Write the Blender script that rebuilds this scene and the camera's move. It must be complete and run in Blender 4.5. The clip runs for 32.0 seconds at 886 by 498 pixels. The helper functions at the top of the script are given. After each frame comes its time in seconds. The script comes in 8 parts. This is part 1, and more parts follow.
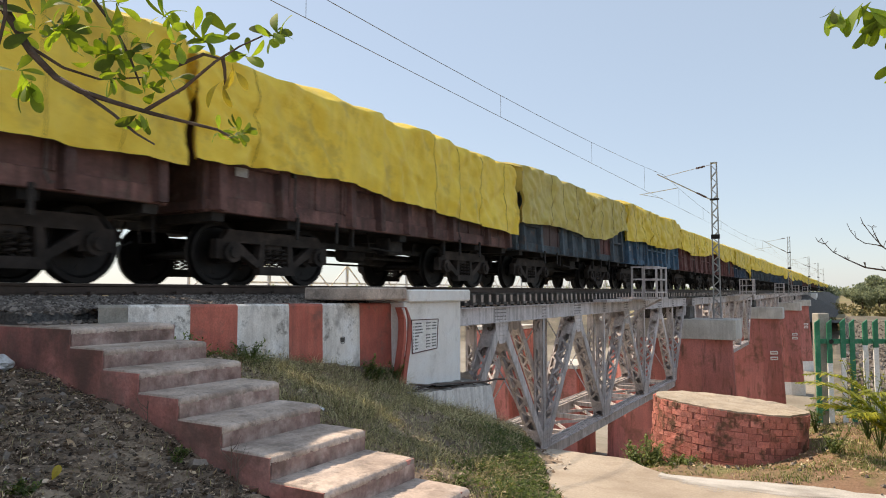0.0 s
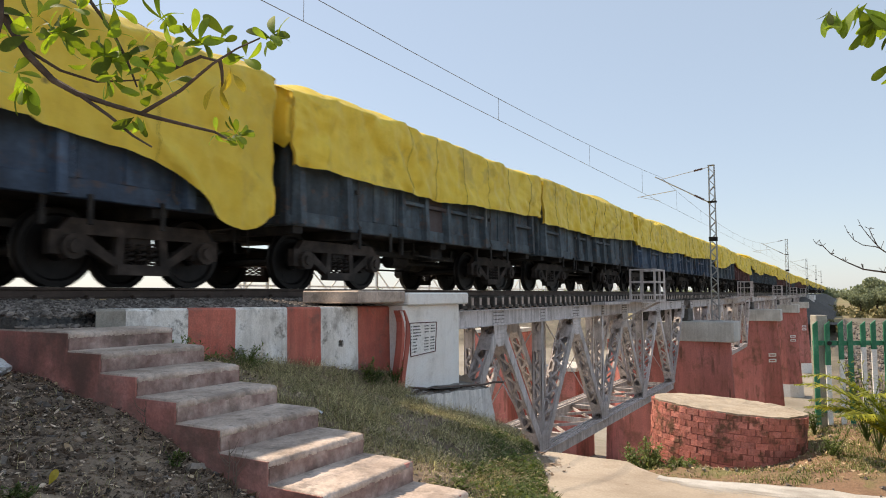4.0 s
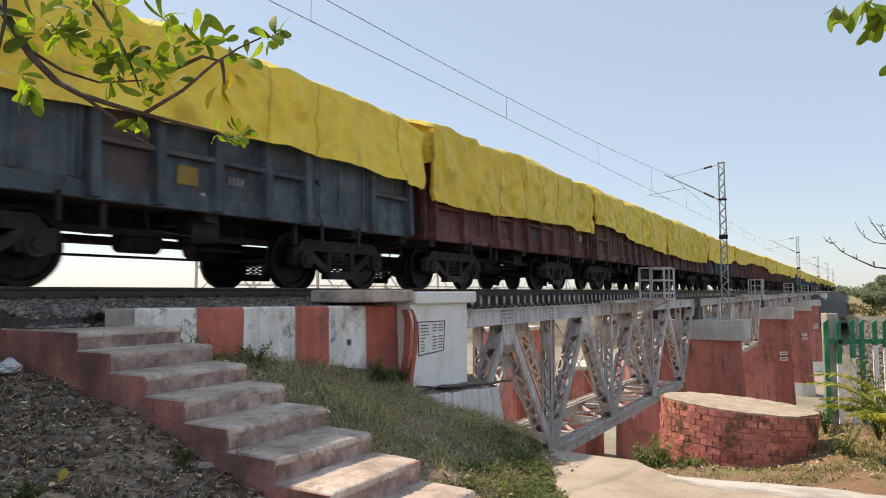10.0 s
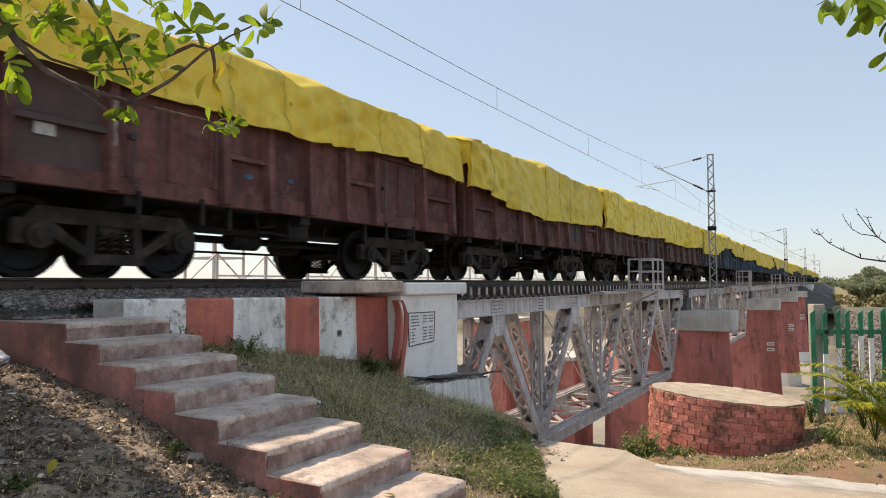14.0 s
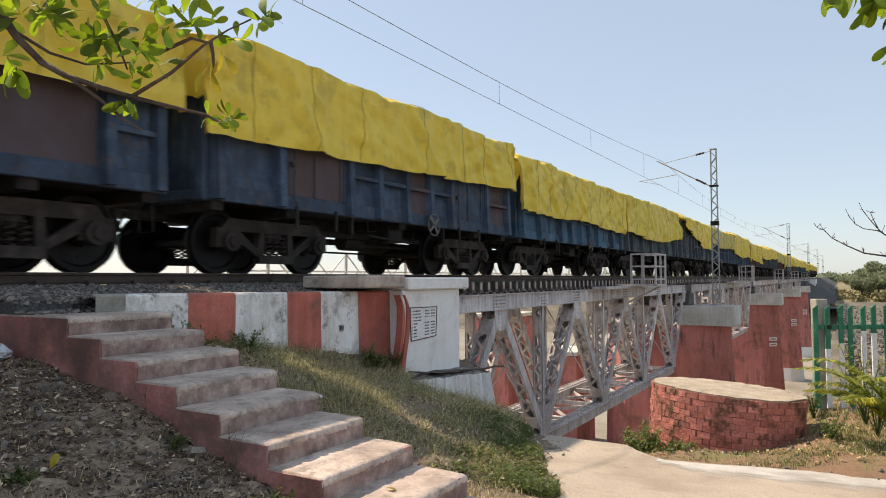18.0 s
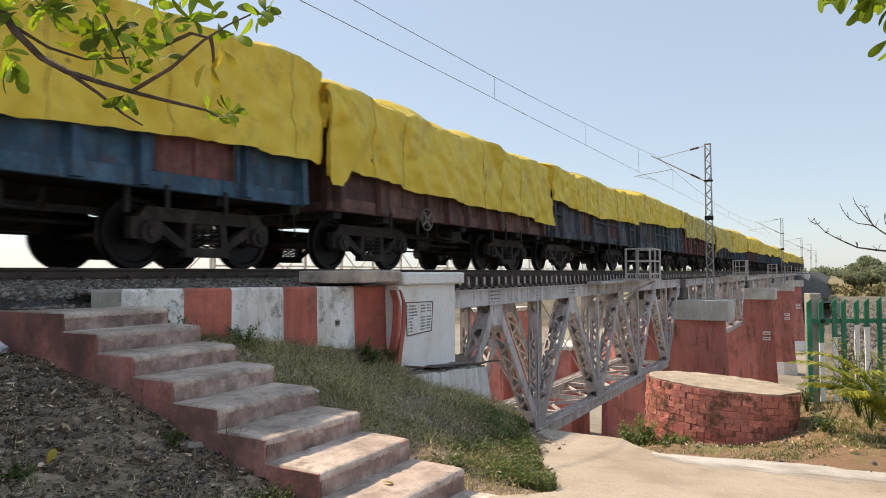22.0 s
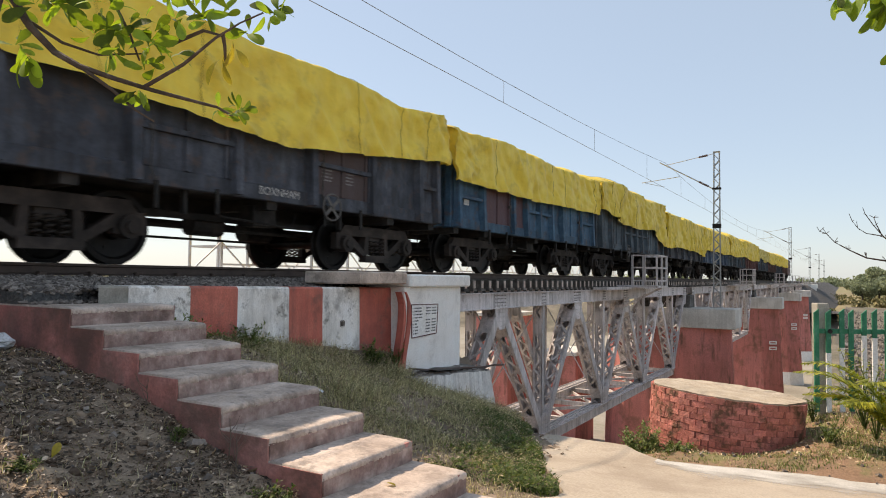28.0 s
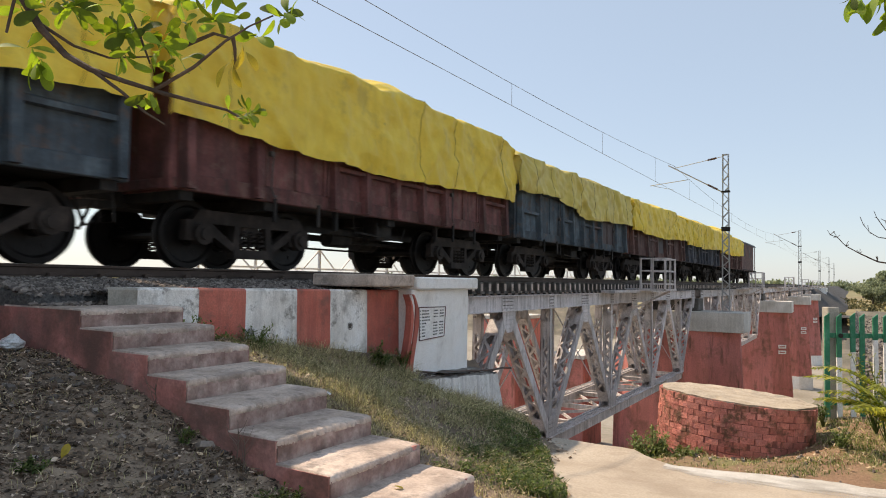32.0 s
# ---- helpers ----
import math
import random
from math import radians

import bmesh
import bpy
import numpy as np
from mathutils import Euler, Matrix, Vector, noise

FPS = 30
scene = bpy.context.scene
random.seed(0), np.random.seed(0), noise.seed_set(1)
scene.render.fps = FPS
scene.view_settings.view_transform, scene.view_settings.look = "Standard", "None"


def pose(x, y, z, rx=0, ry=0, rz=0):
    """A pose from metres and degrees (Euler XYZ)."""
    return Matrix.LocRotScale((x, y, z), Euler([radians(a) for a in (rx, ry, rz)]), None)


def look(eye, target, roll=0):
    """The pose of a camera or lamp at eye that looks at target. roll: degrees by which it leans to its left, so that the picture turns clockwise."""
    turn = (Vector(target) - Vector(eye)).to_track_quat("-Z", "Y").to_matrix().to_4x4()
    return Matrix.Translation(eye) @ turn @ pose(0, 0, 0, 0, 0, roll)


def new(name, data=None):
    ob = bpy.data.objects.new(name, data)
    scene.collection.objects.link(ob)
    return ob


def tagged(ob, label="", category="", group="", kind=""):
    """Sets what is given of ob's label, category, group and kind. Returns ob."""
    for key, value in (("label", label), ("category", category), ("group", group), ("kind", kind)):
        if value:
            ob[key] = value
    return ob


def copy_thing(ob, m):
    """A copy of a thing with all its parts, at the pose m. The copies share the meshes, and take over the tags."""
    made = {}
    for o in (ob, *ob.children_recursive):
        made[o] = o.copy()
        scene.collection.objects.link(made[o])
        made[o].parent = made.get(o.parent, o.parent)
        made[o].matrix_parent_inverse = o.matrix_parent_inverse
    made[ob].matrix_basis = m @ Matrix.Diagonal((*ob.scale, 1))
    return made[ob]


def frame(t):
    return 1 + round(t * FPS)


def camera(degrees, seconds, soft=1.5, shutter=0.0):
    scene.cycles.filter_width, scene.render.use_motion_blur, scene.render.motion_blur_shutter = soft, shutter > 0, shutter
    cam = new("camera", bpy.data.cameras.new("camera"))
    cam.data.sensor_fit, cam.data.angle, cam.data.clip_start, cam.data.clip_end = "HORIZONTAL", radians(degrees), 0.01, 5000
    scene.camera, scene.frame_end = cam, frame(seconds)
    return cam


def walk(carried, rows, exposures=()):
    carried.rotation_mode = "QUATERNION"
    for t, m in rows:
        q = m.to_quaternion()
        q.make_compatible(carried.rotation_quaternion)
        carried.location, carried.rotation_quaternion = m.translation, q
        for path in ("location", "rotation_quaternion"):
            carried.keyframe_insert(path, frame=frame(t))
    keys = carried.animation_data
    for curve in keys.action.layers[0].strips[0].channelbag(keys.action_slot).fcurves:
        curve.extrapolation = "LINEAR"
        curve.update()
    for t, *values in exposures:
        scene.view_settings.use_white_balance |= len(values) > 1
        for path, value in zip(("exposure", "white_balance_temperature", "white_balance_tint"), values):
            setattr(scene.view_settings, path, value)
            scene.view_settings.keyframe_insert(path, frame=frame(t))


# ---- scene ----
P = pose
PATH = [
    (0, 9.350, 0.000, -0.100, 93.597, -0.000, 30.807),
    (0.5, 9.353, 0.002, -0.104, 93.628, -0.021, 30.780),
    (1, 9.350, 0.000, -0.103, 93.696, -0.089, 30.750),
    (1.5, 9.350, 0.002, -0.103, 93.759, -0.133, 30.744),
    (2, 9.354, -0.003, -0.102, 93.772, -0.085, 30.751),
    (2.5, 9.352, 0.002, -0.099, 93.781, 0.086, 30.736),
    (3, 9.355, -0.001, -0.103, 93.828, 0.252, 30.688),
    (3.5, 9.352, 0.005, -0.104, 93.883, 0.226, 30.675),
    (5.5, 9.348, -0.010, -0.099, 93.734, -0.162, 30.736),
    (6, 9.354, -0.010, -0.102, 93.711, -0.121, 30.799),
    (6.5, 9.352, -0.008, -0.099, 93.770, -0.170, 30.875),
    (7, 9.354, -0.002, -0.100, 93.869, -0.108, 30.998),
    (7.5, 9.357, 0.008, -0.103, 93.971, -0.170, 31.171),
    (8, 9.356, 0.009, -0.103, 94.070, -0.223, 31.340),
    (8.5, 9.359, 0.013, -0.105, 94.129, -0.204, 31.540),
    (9, 9.362, 0.012, -0.105, 94.061, -0.099, 31.614),
    (9.5, 9.367, 0.012, -0.105, 93.916, 0.125, 31.592),
    (10, 9.361, 0.019, -0.102, 93.765, 0.295, 31.435),
    (10.5, 9.362, 0.015, -0.102, 93.660, 0.400, 31.257),
    (11, 9.359, 0.014, -0.105, 93.570, 0.391, 31.065),
    (11.5, 9.357, 0.010, -0.106, 93.407, 0.367, 30.840),
    (12, 9.358, 0.011, -0.102, 93.186, 0.375, 30.692),
    (12.5, 9.355, 0.024, -0.111, 93.065, 0.407, 30.574),
    (13, 9.355, 0.025, -0.107, 93.010, 0.411, 30.509),
    (13.5, 9.355, 0.022, -0.103, 93.007, 0.292, 30.518),
    (14, 9.356, 0.016, -0.104, 93.004, 0.279, 30.581),
    (14.5, 9.358, 0.016, -0.102, 92.926, 0.307, 30.664),
    (16.5, 9.359, 0.030, -0.108, 92.721, 0.548, 31.063),
    (17, 9.358, 0.028, -0.107, 92.695, 0.404, 31.074),
    (17.5, 9.359, 0.025, -0.107, 92.670, 0.273, 30.968),
    (18, 9.359, 0.025, -0.105, 92.569, 0.260, 30.789),
    (18.5, 9.356, 0.031, -0.108, 92.418, 0.378, 30.584),
    (19, 9.359, 0.027, -0.110, 92.337, 0.459, 30.453),
    (19.5, 9.360, 0.025, -0.108, 92.359, 0.500, 30.403),
    (20, 9.358, 0.022, -0.110, 92.400, 0.507, 30.410),
    (20.5, 9.354, 0.021, -0.110, 92.361, 0.467, 30.443),
    (21, 9.356, 0.018, -0.105, 92.262, 0.361, 30.502),
    (21.5, 9.356, 0.011, -0.108, 92.222, 0.332, 30.496),
    (22, 9.352, 0.009, -0.106, 92.132, 0.342, 30.349),
    (22.5, 9.353, 0.006, -0.109, 92.083, 0.315, 30.193),
    (23, 9.346, 0.011, -0.110, 92.101, 0.211, 30.153),
    (23.5, 9.351, 0.002, -0.108, 92.228, 0.093, 30.254),
    (24, 9.351, -0.004, -0.108, 92.308, 0.026, 30.351),
    (24.5, 9.353, 0.006, -0.108, 92.309, 0.051, 30.448),
    (25, 9.352, 0.013, -0.112, 92.382, 0.096, 30.582),
    (25.5, 9.356, 0.015, -0.111, 92.442, -0.040, 30.793),
    (27.5, 9.344, 0.004, -0.111, 92.286, -0.528, 30.669),
    (28, 9.351, 0.007, -0.113, 92.400, -0.753, 30.847),
    (28.5, 9.342, 0.009, -0.115, 92.437, -0.975, 31.009),
    (29, 9.343, 0.006, -0.110, 92.408, -1.083, 31.171),
    (29.5, 9.344, 0.004, -0.112, 92.414, -1.075, 31.295),
    (30, 9.343, 0.005, -0.115, 92.407, -0.996, 31.348),
    (30.5, 9.350, 0.004, -0.111, 92.368, -1.013, 31.401),
    (31, 9.346, 0.006, -0.113, 92.464, -0.998, 31.418),
    (31.5, 9.347, 0.007, -0.112, 92.571, -0.982, 31.462),
    (32, 9.343, 0.010, -0.111, 92.610, -0.920, 31.476),
]
cam = camera(66.97, 32.0, soft=1.0, shutter=0.12)
walk(cam, [(t, pose(*r)) for t, *r in PATH], exposures=[(0, 0.53, 7500, 16), (32, 0.53, 7500, 16)])

# ---- light ----
SUN_TO = Vector((-0.665, 0.02, 0.745)).normalized()
world = bpy.data.worlds.new("world")
scene.world = world
world.use_nodes = True
wn = world.node_tree
sky = wn.nodes.new("ShaderNodeTexSky")
sky.sky_type, sky.sun_disc = "NISHITA", False
sky.sun_elevation = math.asin(SUN_TO.z)
sky.sun_rotation = math.atan2(SUN_TO.x, SUN_TO.y) % (2 * math.pi)
sky.air_density, sky.dust_density, sky.ozone_density, sky.altitude = 1.0, 0.55, 2.0, 200
wn.links.new(sky.outputs[0], wn.nodes["Background"].inputs[0])
wn.nodes["Background"].inputs[1].default_value = 0.05
# dry-season haze brightens the whole sky evenly
haze = wn.nodes.new("ShaderNodeBackground")
haze.inputs[0].default_value, haze.inputs[1].default_value = (0.342, 0.462, 0.596, 1), 0.645
both = wn.nodes.new("ShaderNodeAddShader")
wn.links.new(wn.nodes["Background"].outputs[0], both.inputs[0])
wn.links.new(haze.outputs[0], both.inputs[1])
wn.links.new(both.outputs[0], wn.nodes["World Output"].inputs[0])
sun = new("sun", bpy.data.lights.new("sun", "SUN"))
sun.data.energy, sun.data.angle, sun.data.color = 3.95, radians(0.55), (1.0, 0.90, 0.75)
sun.matrix_world = look(SUN_TO * 60, (0, 0, 0))


# ---- meshes ----
class Shape:
    """Collects faces of one mesh."""

    def __init__(self):
        self.v, self.f = [], []

    def add(self, verts, faces):
        n = len(self.v)
        self.v += [tuple(p) for p in verts]
        self.f += [tuple(i + n for i in q) for q in faces]
        return self

    def box(self, x0, x1, y0, y1, z0, z1, c=0.0):
        """A box, its edges cut off by c."""
        if c <= 0:
            vs = [(x, y, z) for z in (z0, z1) for y in (y0, y1) for x in (x0, x1)]
            return self.add(vs, [(0, 2, 3, 1), (4, 5, 7, 6), (0, 1, 5, 4), (2, 6, 7, 3), (0, 4, 6, 2), (1, 3, 7, 5)])
        lo, hi = (x0, y0, z0), (x1, y1, z1)
        vs, idx = [], {}
        for corner in range(8):
            s = [(corner >> a) & 1 for a in range(3)]
            for a in range(3):
                p = []
                for b in range(3):
                    e = hi[b] if s[b] else lo[b]
                    if b != a:
                        e += -c if s[b] else c
                    p.append(e)
                idx[corner, a] = len(vs)
                vs.append(p)
        fs = []
        mid = Vector([(l + h) / 2 for l, h in zip(lo, hi)])

        def put(loop):
            pts = [Vector(vs[i]) for i in loop]
            n = (pts[1] - pts[0]).cross(pts[2] - pts[0])
            fs.append(tuple(loop) if n.dot(sum(pts, Vector()) / len(pts) - mid) > 0 else tuple(reversed(loop)))
        for a in range(3):
            b, d = (a + 1) % 3, (a + 2) % 3
            for side in (0, 1):
                put([idx[(side << a) | (i << b) | (j << d), a] for i, j in ((0, 0), (1, 0), (1, 1), (0, 1))])
            for i in (0, 1):
                for j in (0, 1):
                    k0, k1 = (i << b) | (j << d), (i << b) | (j << d) | (1 << a)
                    put([idx[k0, b], idx[k1, b], idx[k1, d], idx[k0, d]])
        for corner in range(8):
            put([idx[corner, a] for a in range(3)])
        return self.add(vs, fs)

    def beam(self, p, q, w, h, side=(1, 0, 0), off=(0, 0)):
        """A bar from p to q, w wide along side and h deep across it."""
        p, q, side = Vector(p), Vector(q), Vector(side)
        d = (q - p).normalized()
        u = (side - d * side.dot(d)).normalized()
        n = d.cross(u)
        o = u * off[0] + n * off[1]
        vs = [e + o + u * a * w / 2 + n * b * h / 2 for e in (p, q) for b in (-1, 1) for a in (-1, 1)]
        return self.add(vs, [(0, 2, 3, 1), (4, 5, 7, 6), (0, 1, 5, 4), (2, 6, 7, 3), (0, 4, 6, 2), (1, 3, 7, 5)])

    def tube(self, pts, radii, n=8, cap=True):
        """A round rod along pts."""
        pts = [Vector(p) for p in pts]
        if isinstance(radii, (int, float)):
            radii = [radii] * len(pts)
        base = len(self.v)
        last = None
        for i, p in enumerate(pts):
            d = (pts[min(i + 1, len(pts) - 1)] - pts[max(i - 1, 0)]).normalized()
            ref = last if last is not None else (Vector((0, 0, 1)) if abs(d.z) < 0.9 else Vector((1, 0, 0)))
            u = (ref - d * ref.dot(d)).normalized()
            last = u
            w = d.cross(u)
            for k in range(n):
                a = 2 * math.pi * k / n
                self.v.append(tuple(p + (u * math.cos(a) + w * math.sin(a)) * radii[i]))
        for i in range(len(pts) - 1):
            for k in range(n):
                a, b = base + i * n + k, base + i * n + (k + 1) % n
                self.f.append((a, b, b + n, a + n))
        if cap:
            self.f.append(tuple(base + k for k in reversed(range(n))))
            self.f.append(tuple(base + (len(pts) - 1) * n + k for k in range(n)))
        return self

    def prism(self, outline, depth, place):
        """outline: 2D points, counter-clockwise; place maps (a, b, c) to space, c running to depth."""
        n = len(outline)
        vs = [place(a, b, c) for c in (0, depth) for a, b in outline]
        fs = [tuple(reversed(range(n))), tuple(range(n, 2 * n))]
        fs += [(i, (i + 1) % n, n + (i + 1) % n, n + i) for i in range(n)]
        return self.add(vs, fs)

    def lathe(self, profile, n, place):
        """profile: (r, h) points turned round; place maps (x, y, h)."""
        base = len(self.v)
        for r, h in profile:
            for k in range(n):
                a = 2 * math.pi * k / n
                self.v.append(tuple(place(r * math.cos(a), r * math.sin(a), h)))
        for i in range(len(profile) - 1):
            for k in range(n):
                a, b = base + i * n + k, base + i * n + (k + 1) % n
                self.f.append((a, b, b + n, a + n))
        return self

    def mesh(self, name, mat=None, smooth=False):
        me = bpy.data.meshes.new(name)
        me.from_pydata(self.v, [], self.f)
        if smooth:
            me.shade_smooth()
        if mat:
            me.materials.append(mat)
        return me


def recalc(me):
    bm = bmesh.new()
    bm.from_mesh(me)
    bmesh.ops.recalc_face_normals(bm, faces=bm.faces)
    bm.to_mesh(me)
    bm.free()
    return me


def thing(name, label, category, group="", kind="", data=None, at=None):
    ob = tagged(new(name, data), label, category, group, kind)
    if at is not None:
        ob.matrix_basis = at
    return ob


def part(name, shape, material, parent, label="", at=None, smooth=False):
    me = shape if isinstance(shape, bpy.types.Mesh) else shape.mesh(name, material, smooth)
    ob = tagged(new(name, me), label)
    ob.parent = parent
    if at is not None:
        ob.matrix_basis = at
    return ob


# ---- materials ----
def material(name, colours, scale=3.0, rough=0.8, metal=0.0, bump=0.2, fine=60.0, streak=0.0, streak_colour=(0.05, 0.04, 0.03),
             spots=0.0, spot_colour=(0.1, 0.05, 0.03), spot_scale=6.0, vary=0.15, island=False, through_light=None, through_share=0.45, patch=None, streak_scale=(4.5, 4.5, 0.4), grain_range=(0.82, 1.16), detail=5.0, spec=0.3, bump_scale=0.01, spot_at=(0.545, 0.635)):
    """Colours mixed by coarse and fine noise, with streaks, spots, relief and a chance shade for each object."""
    m = bpy.data.materials.new(name)
    m.use_nodes = True
    nt = m.node_tree
    nd, ln = nt.nodes, nt.links
    bs = nd["Principled BSDF"]
    tc = nd.new("ShaderNodeTexCoord")
    co = tc.outputs["Object"]

    def noise_node(s, detail=5.0, vec=None, rgh=0.6):
        n = nd.new("ShaderNodeTexNoise")
        n.inputs["Scale"].default_value, n.inputs["Detail"].default_value, n.inputs["Roughness"].default_value = s, detail, rgh
        ln.new(vec or co, n.inputs["Vector"])
        return n.outputs["Fac"]

    def mixed(fac, a, b, kind="MIX"):
        x = nd.new("ShaderNodeMix")
        x.data_type, x.blend_type = "RGBA", kind
        for sock, val in ((x.inputs[0], fac), (x.inputs[6], a), (x.inputs[7], b)):
            if isinstance(val, bpy.types.NodeSocket):
                ln.new(val, sock)
            else:
                sock.default_value = (*val, 1) if isinstance(val, tuple) else val
        return x.outputs[2]

    def math_node(op, a, b=0.0, clamp=False):
        x = nd.new("ShaderNodeMath")
        x.operation, x.use_clamp = op, clamp
        for sock, val in zip(x.inputs, (a, b)):
            if isinstance(val, bpy.types.NodeSocket):
                ln.new(val, sock)
            else:
                sock.default_value = val
        return x.outputs[0]

    def ramped(fac, stops):
        r = nd.new("ShaderNodeValToRGB")
        e = r.color_ramp.elements
        for i, (p, c) in enumerate(stops):
            q = e[i] if i < 2 else e.new(p)
            q.position, q.color = p, (*c, 1)
        ln.new(fac, r.inputs[0])
        return r.outputs[0]

    info = nd.new("ShaderNodeObjectInfo")
    if vary > 0 and not island:
        # alike pieces do not share their stains
        shift = nd.new("ShaderNodeVectorMath")
        shift.operation = "MULTIPLY_ADD"
        ln.new(info.outputs["Random"], shift.inputs[0])
        shift.inputs[1].default_value = (37.0, 53.0, 29.0)
        ln.new(co, shift.inputs[2])
        co = shift.outputs[0]
    coarse = noise_node(scale, detail)
    n = len(colours)
    stops = [(0.32 + 0.36 * i / max(n - 1, 1), c) for i, c in enumerate(colours)] if n > 1 else [(0.0, colours[0]), (1.0, colours[0])]
    col = ramped(coarse, stops)
    grain = noise_node(fine, 4.0)
    gm = nd.new("ShaderNodeMapRange")
    ln.new(grain, gm.inputs[0])
    gm.inputs[1].default_value, gm.inputs[2].default_value = 0.3, 0.7
    gm.inputs[3].default_value, gm.inputs[4].default_value = grain_range
    val = gm.outputs[0]
    if vary > 0:
        if island:
            geo = nd.new("ShaderNodeNewGeometry")
            rnd = geo.outputs["Random Per Island"]
        else:
            rnd = info.outputs["Random"]
        rm = math_node("ADD", math_node("MULTIPLY", rnd, 2 * vary), 1 - vary)
        val = math_node("MULTIPLY", val, rm)
        if island and n > 1:
            col = mixed(0.75, col, ramped(rnd, [(i / (n - 1), c) for i, c in enumerate(colours)]))
    comb = nd.new("ShaderNodeCombineColor")
    for i in range(3):
        ln.new(val, comb.inputs[i])
    col = mixed(1.0, col, comb.outputs[0], "MULTIPLY")
    if streak > 0:
        mp = nd.new("ShaderNodeMapping")
        mp.inputs["Scale"].default_value = streak_scale
        ln.new(co, mp.inputs["Vector"])
        st = noise_node(1.4, 6.0, mp.outputs[0], 0.65)
        sr = nd.new("ShaderNodeMapRange")
        ln.new(st, sr.inputs[0])
        sr.inputs[1].default_value, sr.inputs[2].default_value = 0.44, 0.70
        col = mixed(math_node("MULTIPLY", sr.outputs[0], streak), col, streak_colour)
    if spots > 0:
        sp = noise_node(spot_scale, 7.0, co, 0.7)
        sr = nd.new("ShaderNodeMapRange")
        ln.new(sp, sr.inputs[0])
        sr.inputs[1].default_value, sr.inputs[2].default_value = spot_at
        col = mixed(math_node("MULTIPLY", sr.outputs[0], spots), col, spot_colour)
    if patch:
        # some sheets were replaced and painted in another colour
        col = mixed(math_node("MULTIPLY", math_node("GREATER_THAN", info.outputs["Random"], patch[1]), 0.8), col, patch[0])
    ln.new(col, bs.inputs["Base Color"])
    rr = nd.new("ShaderNodeMapRange")
    ln.new(grain, rr.inputs[0])
    rr.inputs[3].default_value, rr.inputs[4].default_value = max(rough - 0.12, 0.05), min(rough + 0.1, 1.0)
    ln.new(rr.outputs[0], bs.inputs["Roughness"])
    bs.inputs["Metallic"].default_value = metal
    bs.inputs["Specular IOR Level"].default_value = spec
    if bump > 0:
        bp = nd.new("ShaderNodeBump")
        bp.inputs["Strength"].default_value, bp.inputs["Distance"].default_value = bump, bump_scale
        ln.new(math_node("ADD", grain, math_node("MULTIPLY", coarse, 2.0)), bp.inputs["Height"])
        ln.new(bp.outputs[0], bs.inputs["Normal"])
    if through_light:
        tl = nd.new("ShaderNodeBsdfTranslucent")
        ln.new(mixed(1.0, col, through_light, "MULTIPLY"), tl.inputs[0])
        mx = nd.new("ShaderNodeMixShader")
        mx.inputs[0].default_value = through_share
        ln.new(bs.outputs[0], mx.inputs[1])
        ln.new(tl.outputs[0], mx.inputs[2])
        ln.new(mx.outputs[0], nd["Material Output"].inputs[0])
    return m


M_CONC = material("worn_concrete", [(0.336, 0.267, 0.226), (0.534, 0.431, 0.366), (0.708, 0.592, 0.515)], 2.2, 0.9, bump=0.5, fine=38, bump_scale=0.014, spots=0.55, spot_colour=(0.21, 0.18, 0.155), spot_scale=7, detail=9.0, spot_at=(0.53, 0.62), vary=0.06)
M_PATH = material("path_concrete", [(0.33, 0.27, 0.21), (0.41, 0.345, 0.275), (0.46, 0.395, 0.32)], 1.3, 0.92, bump=0.45, fine=48, spots=0.4, spot_colour=(0.33, 0.27, 0.21), spot_scale=4, vary=0.03)
M_WHITE = material("whitewash", [(0.803, 0.778, 0.738), (0.886, 0.865, 0.832), (0.900, 0.900, 0.884)], 1.3, 0.85, bump=0.25, fine=60, streak=0.12, streak_colour=(0.40, 0.37, 0.33), spots=0.25, spot_colour=(0.42, 0.39, 0.36), spot_scale=5, vary=0.03)
M_WHITE_OLD = material("worn_whitewash", [(0.670, 0.637, 0.594), (0.842, 0.815, 0.774), (0.900, 0.900, 0.894)], 2.0, 0.88, bump=0.4, fine=60, streak=0.45, streak_colour=(0.24, 0.215, 0.19), spots=0.85, spot_colour=(0.19, 0.175, 0.15), spot_scale=3.4, detail=9.0, vary=0.03)
M_RED = material("red_oxide_paint", [(0.379, 0.108, 0.083), (0.531, 0.144, 0.106), (0.638, 0.202, 0.150)], 1.4, 0.85, bump=0.4, fine=50, streak=0.4, streak_colour=(0.16, 0.08, 0.065), spots=0.5, spot_colour=(0.17, 0.12, 0.10), spot_scale=3.2, vary=0.05)
M_PIER = material("pier_red", [(0.492, 0.166, 0.143), (0.571, 0.202, 0.175), (0.628, 0.235, 0.208)], 0.35, 0.88, bump=0.3, fine=18, streak=0.45, streak_scale=(1.6, 1.6, 0.13), streak_colour=(0.20, 0.10, 0.075), spots=0.55, spot_colour=(0.17, 0.095, 0.06), spot_scale=0.8, spot_at=(0.53, 0.64), detail=9.0, vary=0.04)
M_RISER = material("stained_red_plaster", [(0.209, 0.123, 0.106), (0.380, 0.258, 0.226), (0.595, 0.460, 0.404)], 4.5, 0.9, bump=0.5, fine=24, bump_scale=0.018, detail=9.0, streak=0.3, streak_colour=(0.10, 0.06, 0.05), spots=0.5, spot_colour=(0.30, 0.25, 0.21), spot_scale=6, vary=0.08)
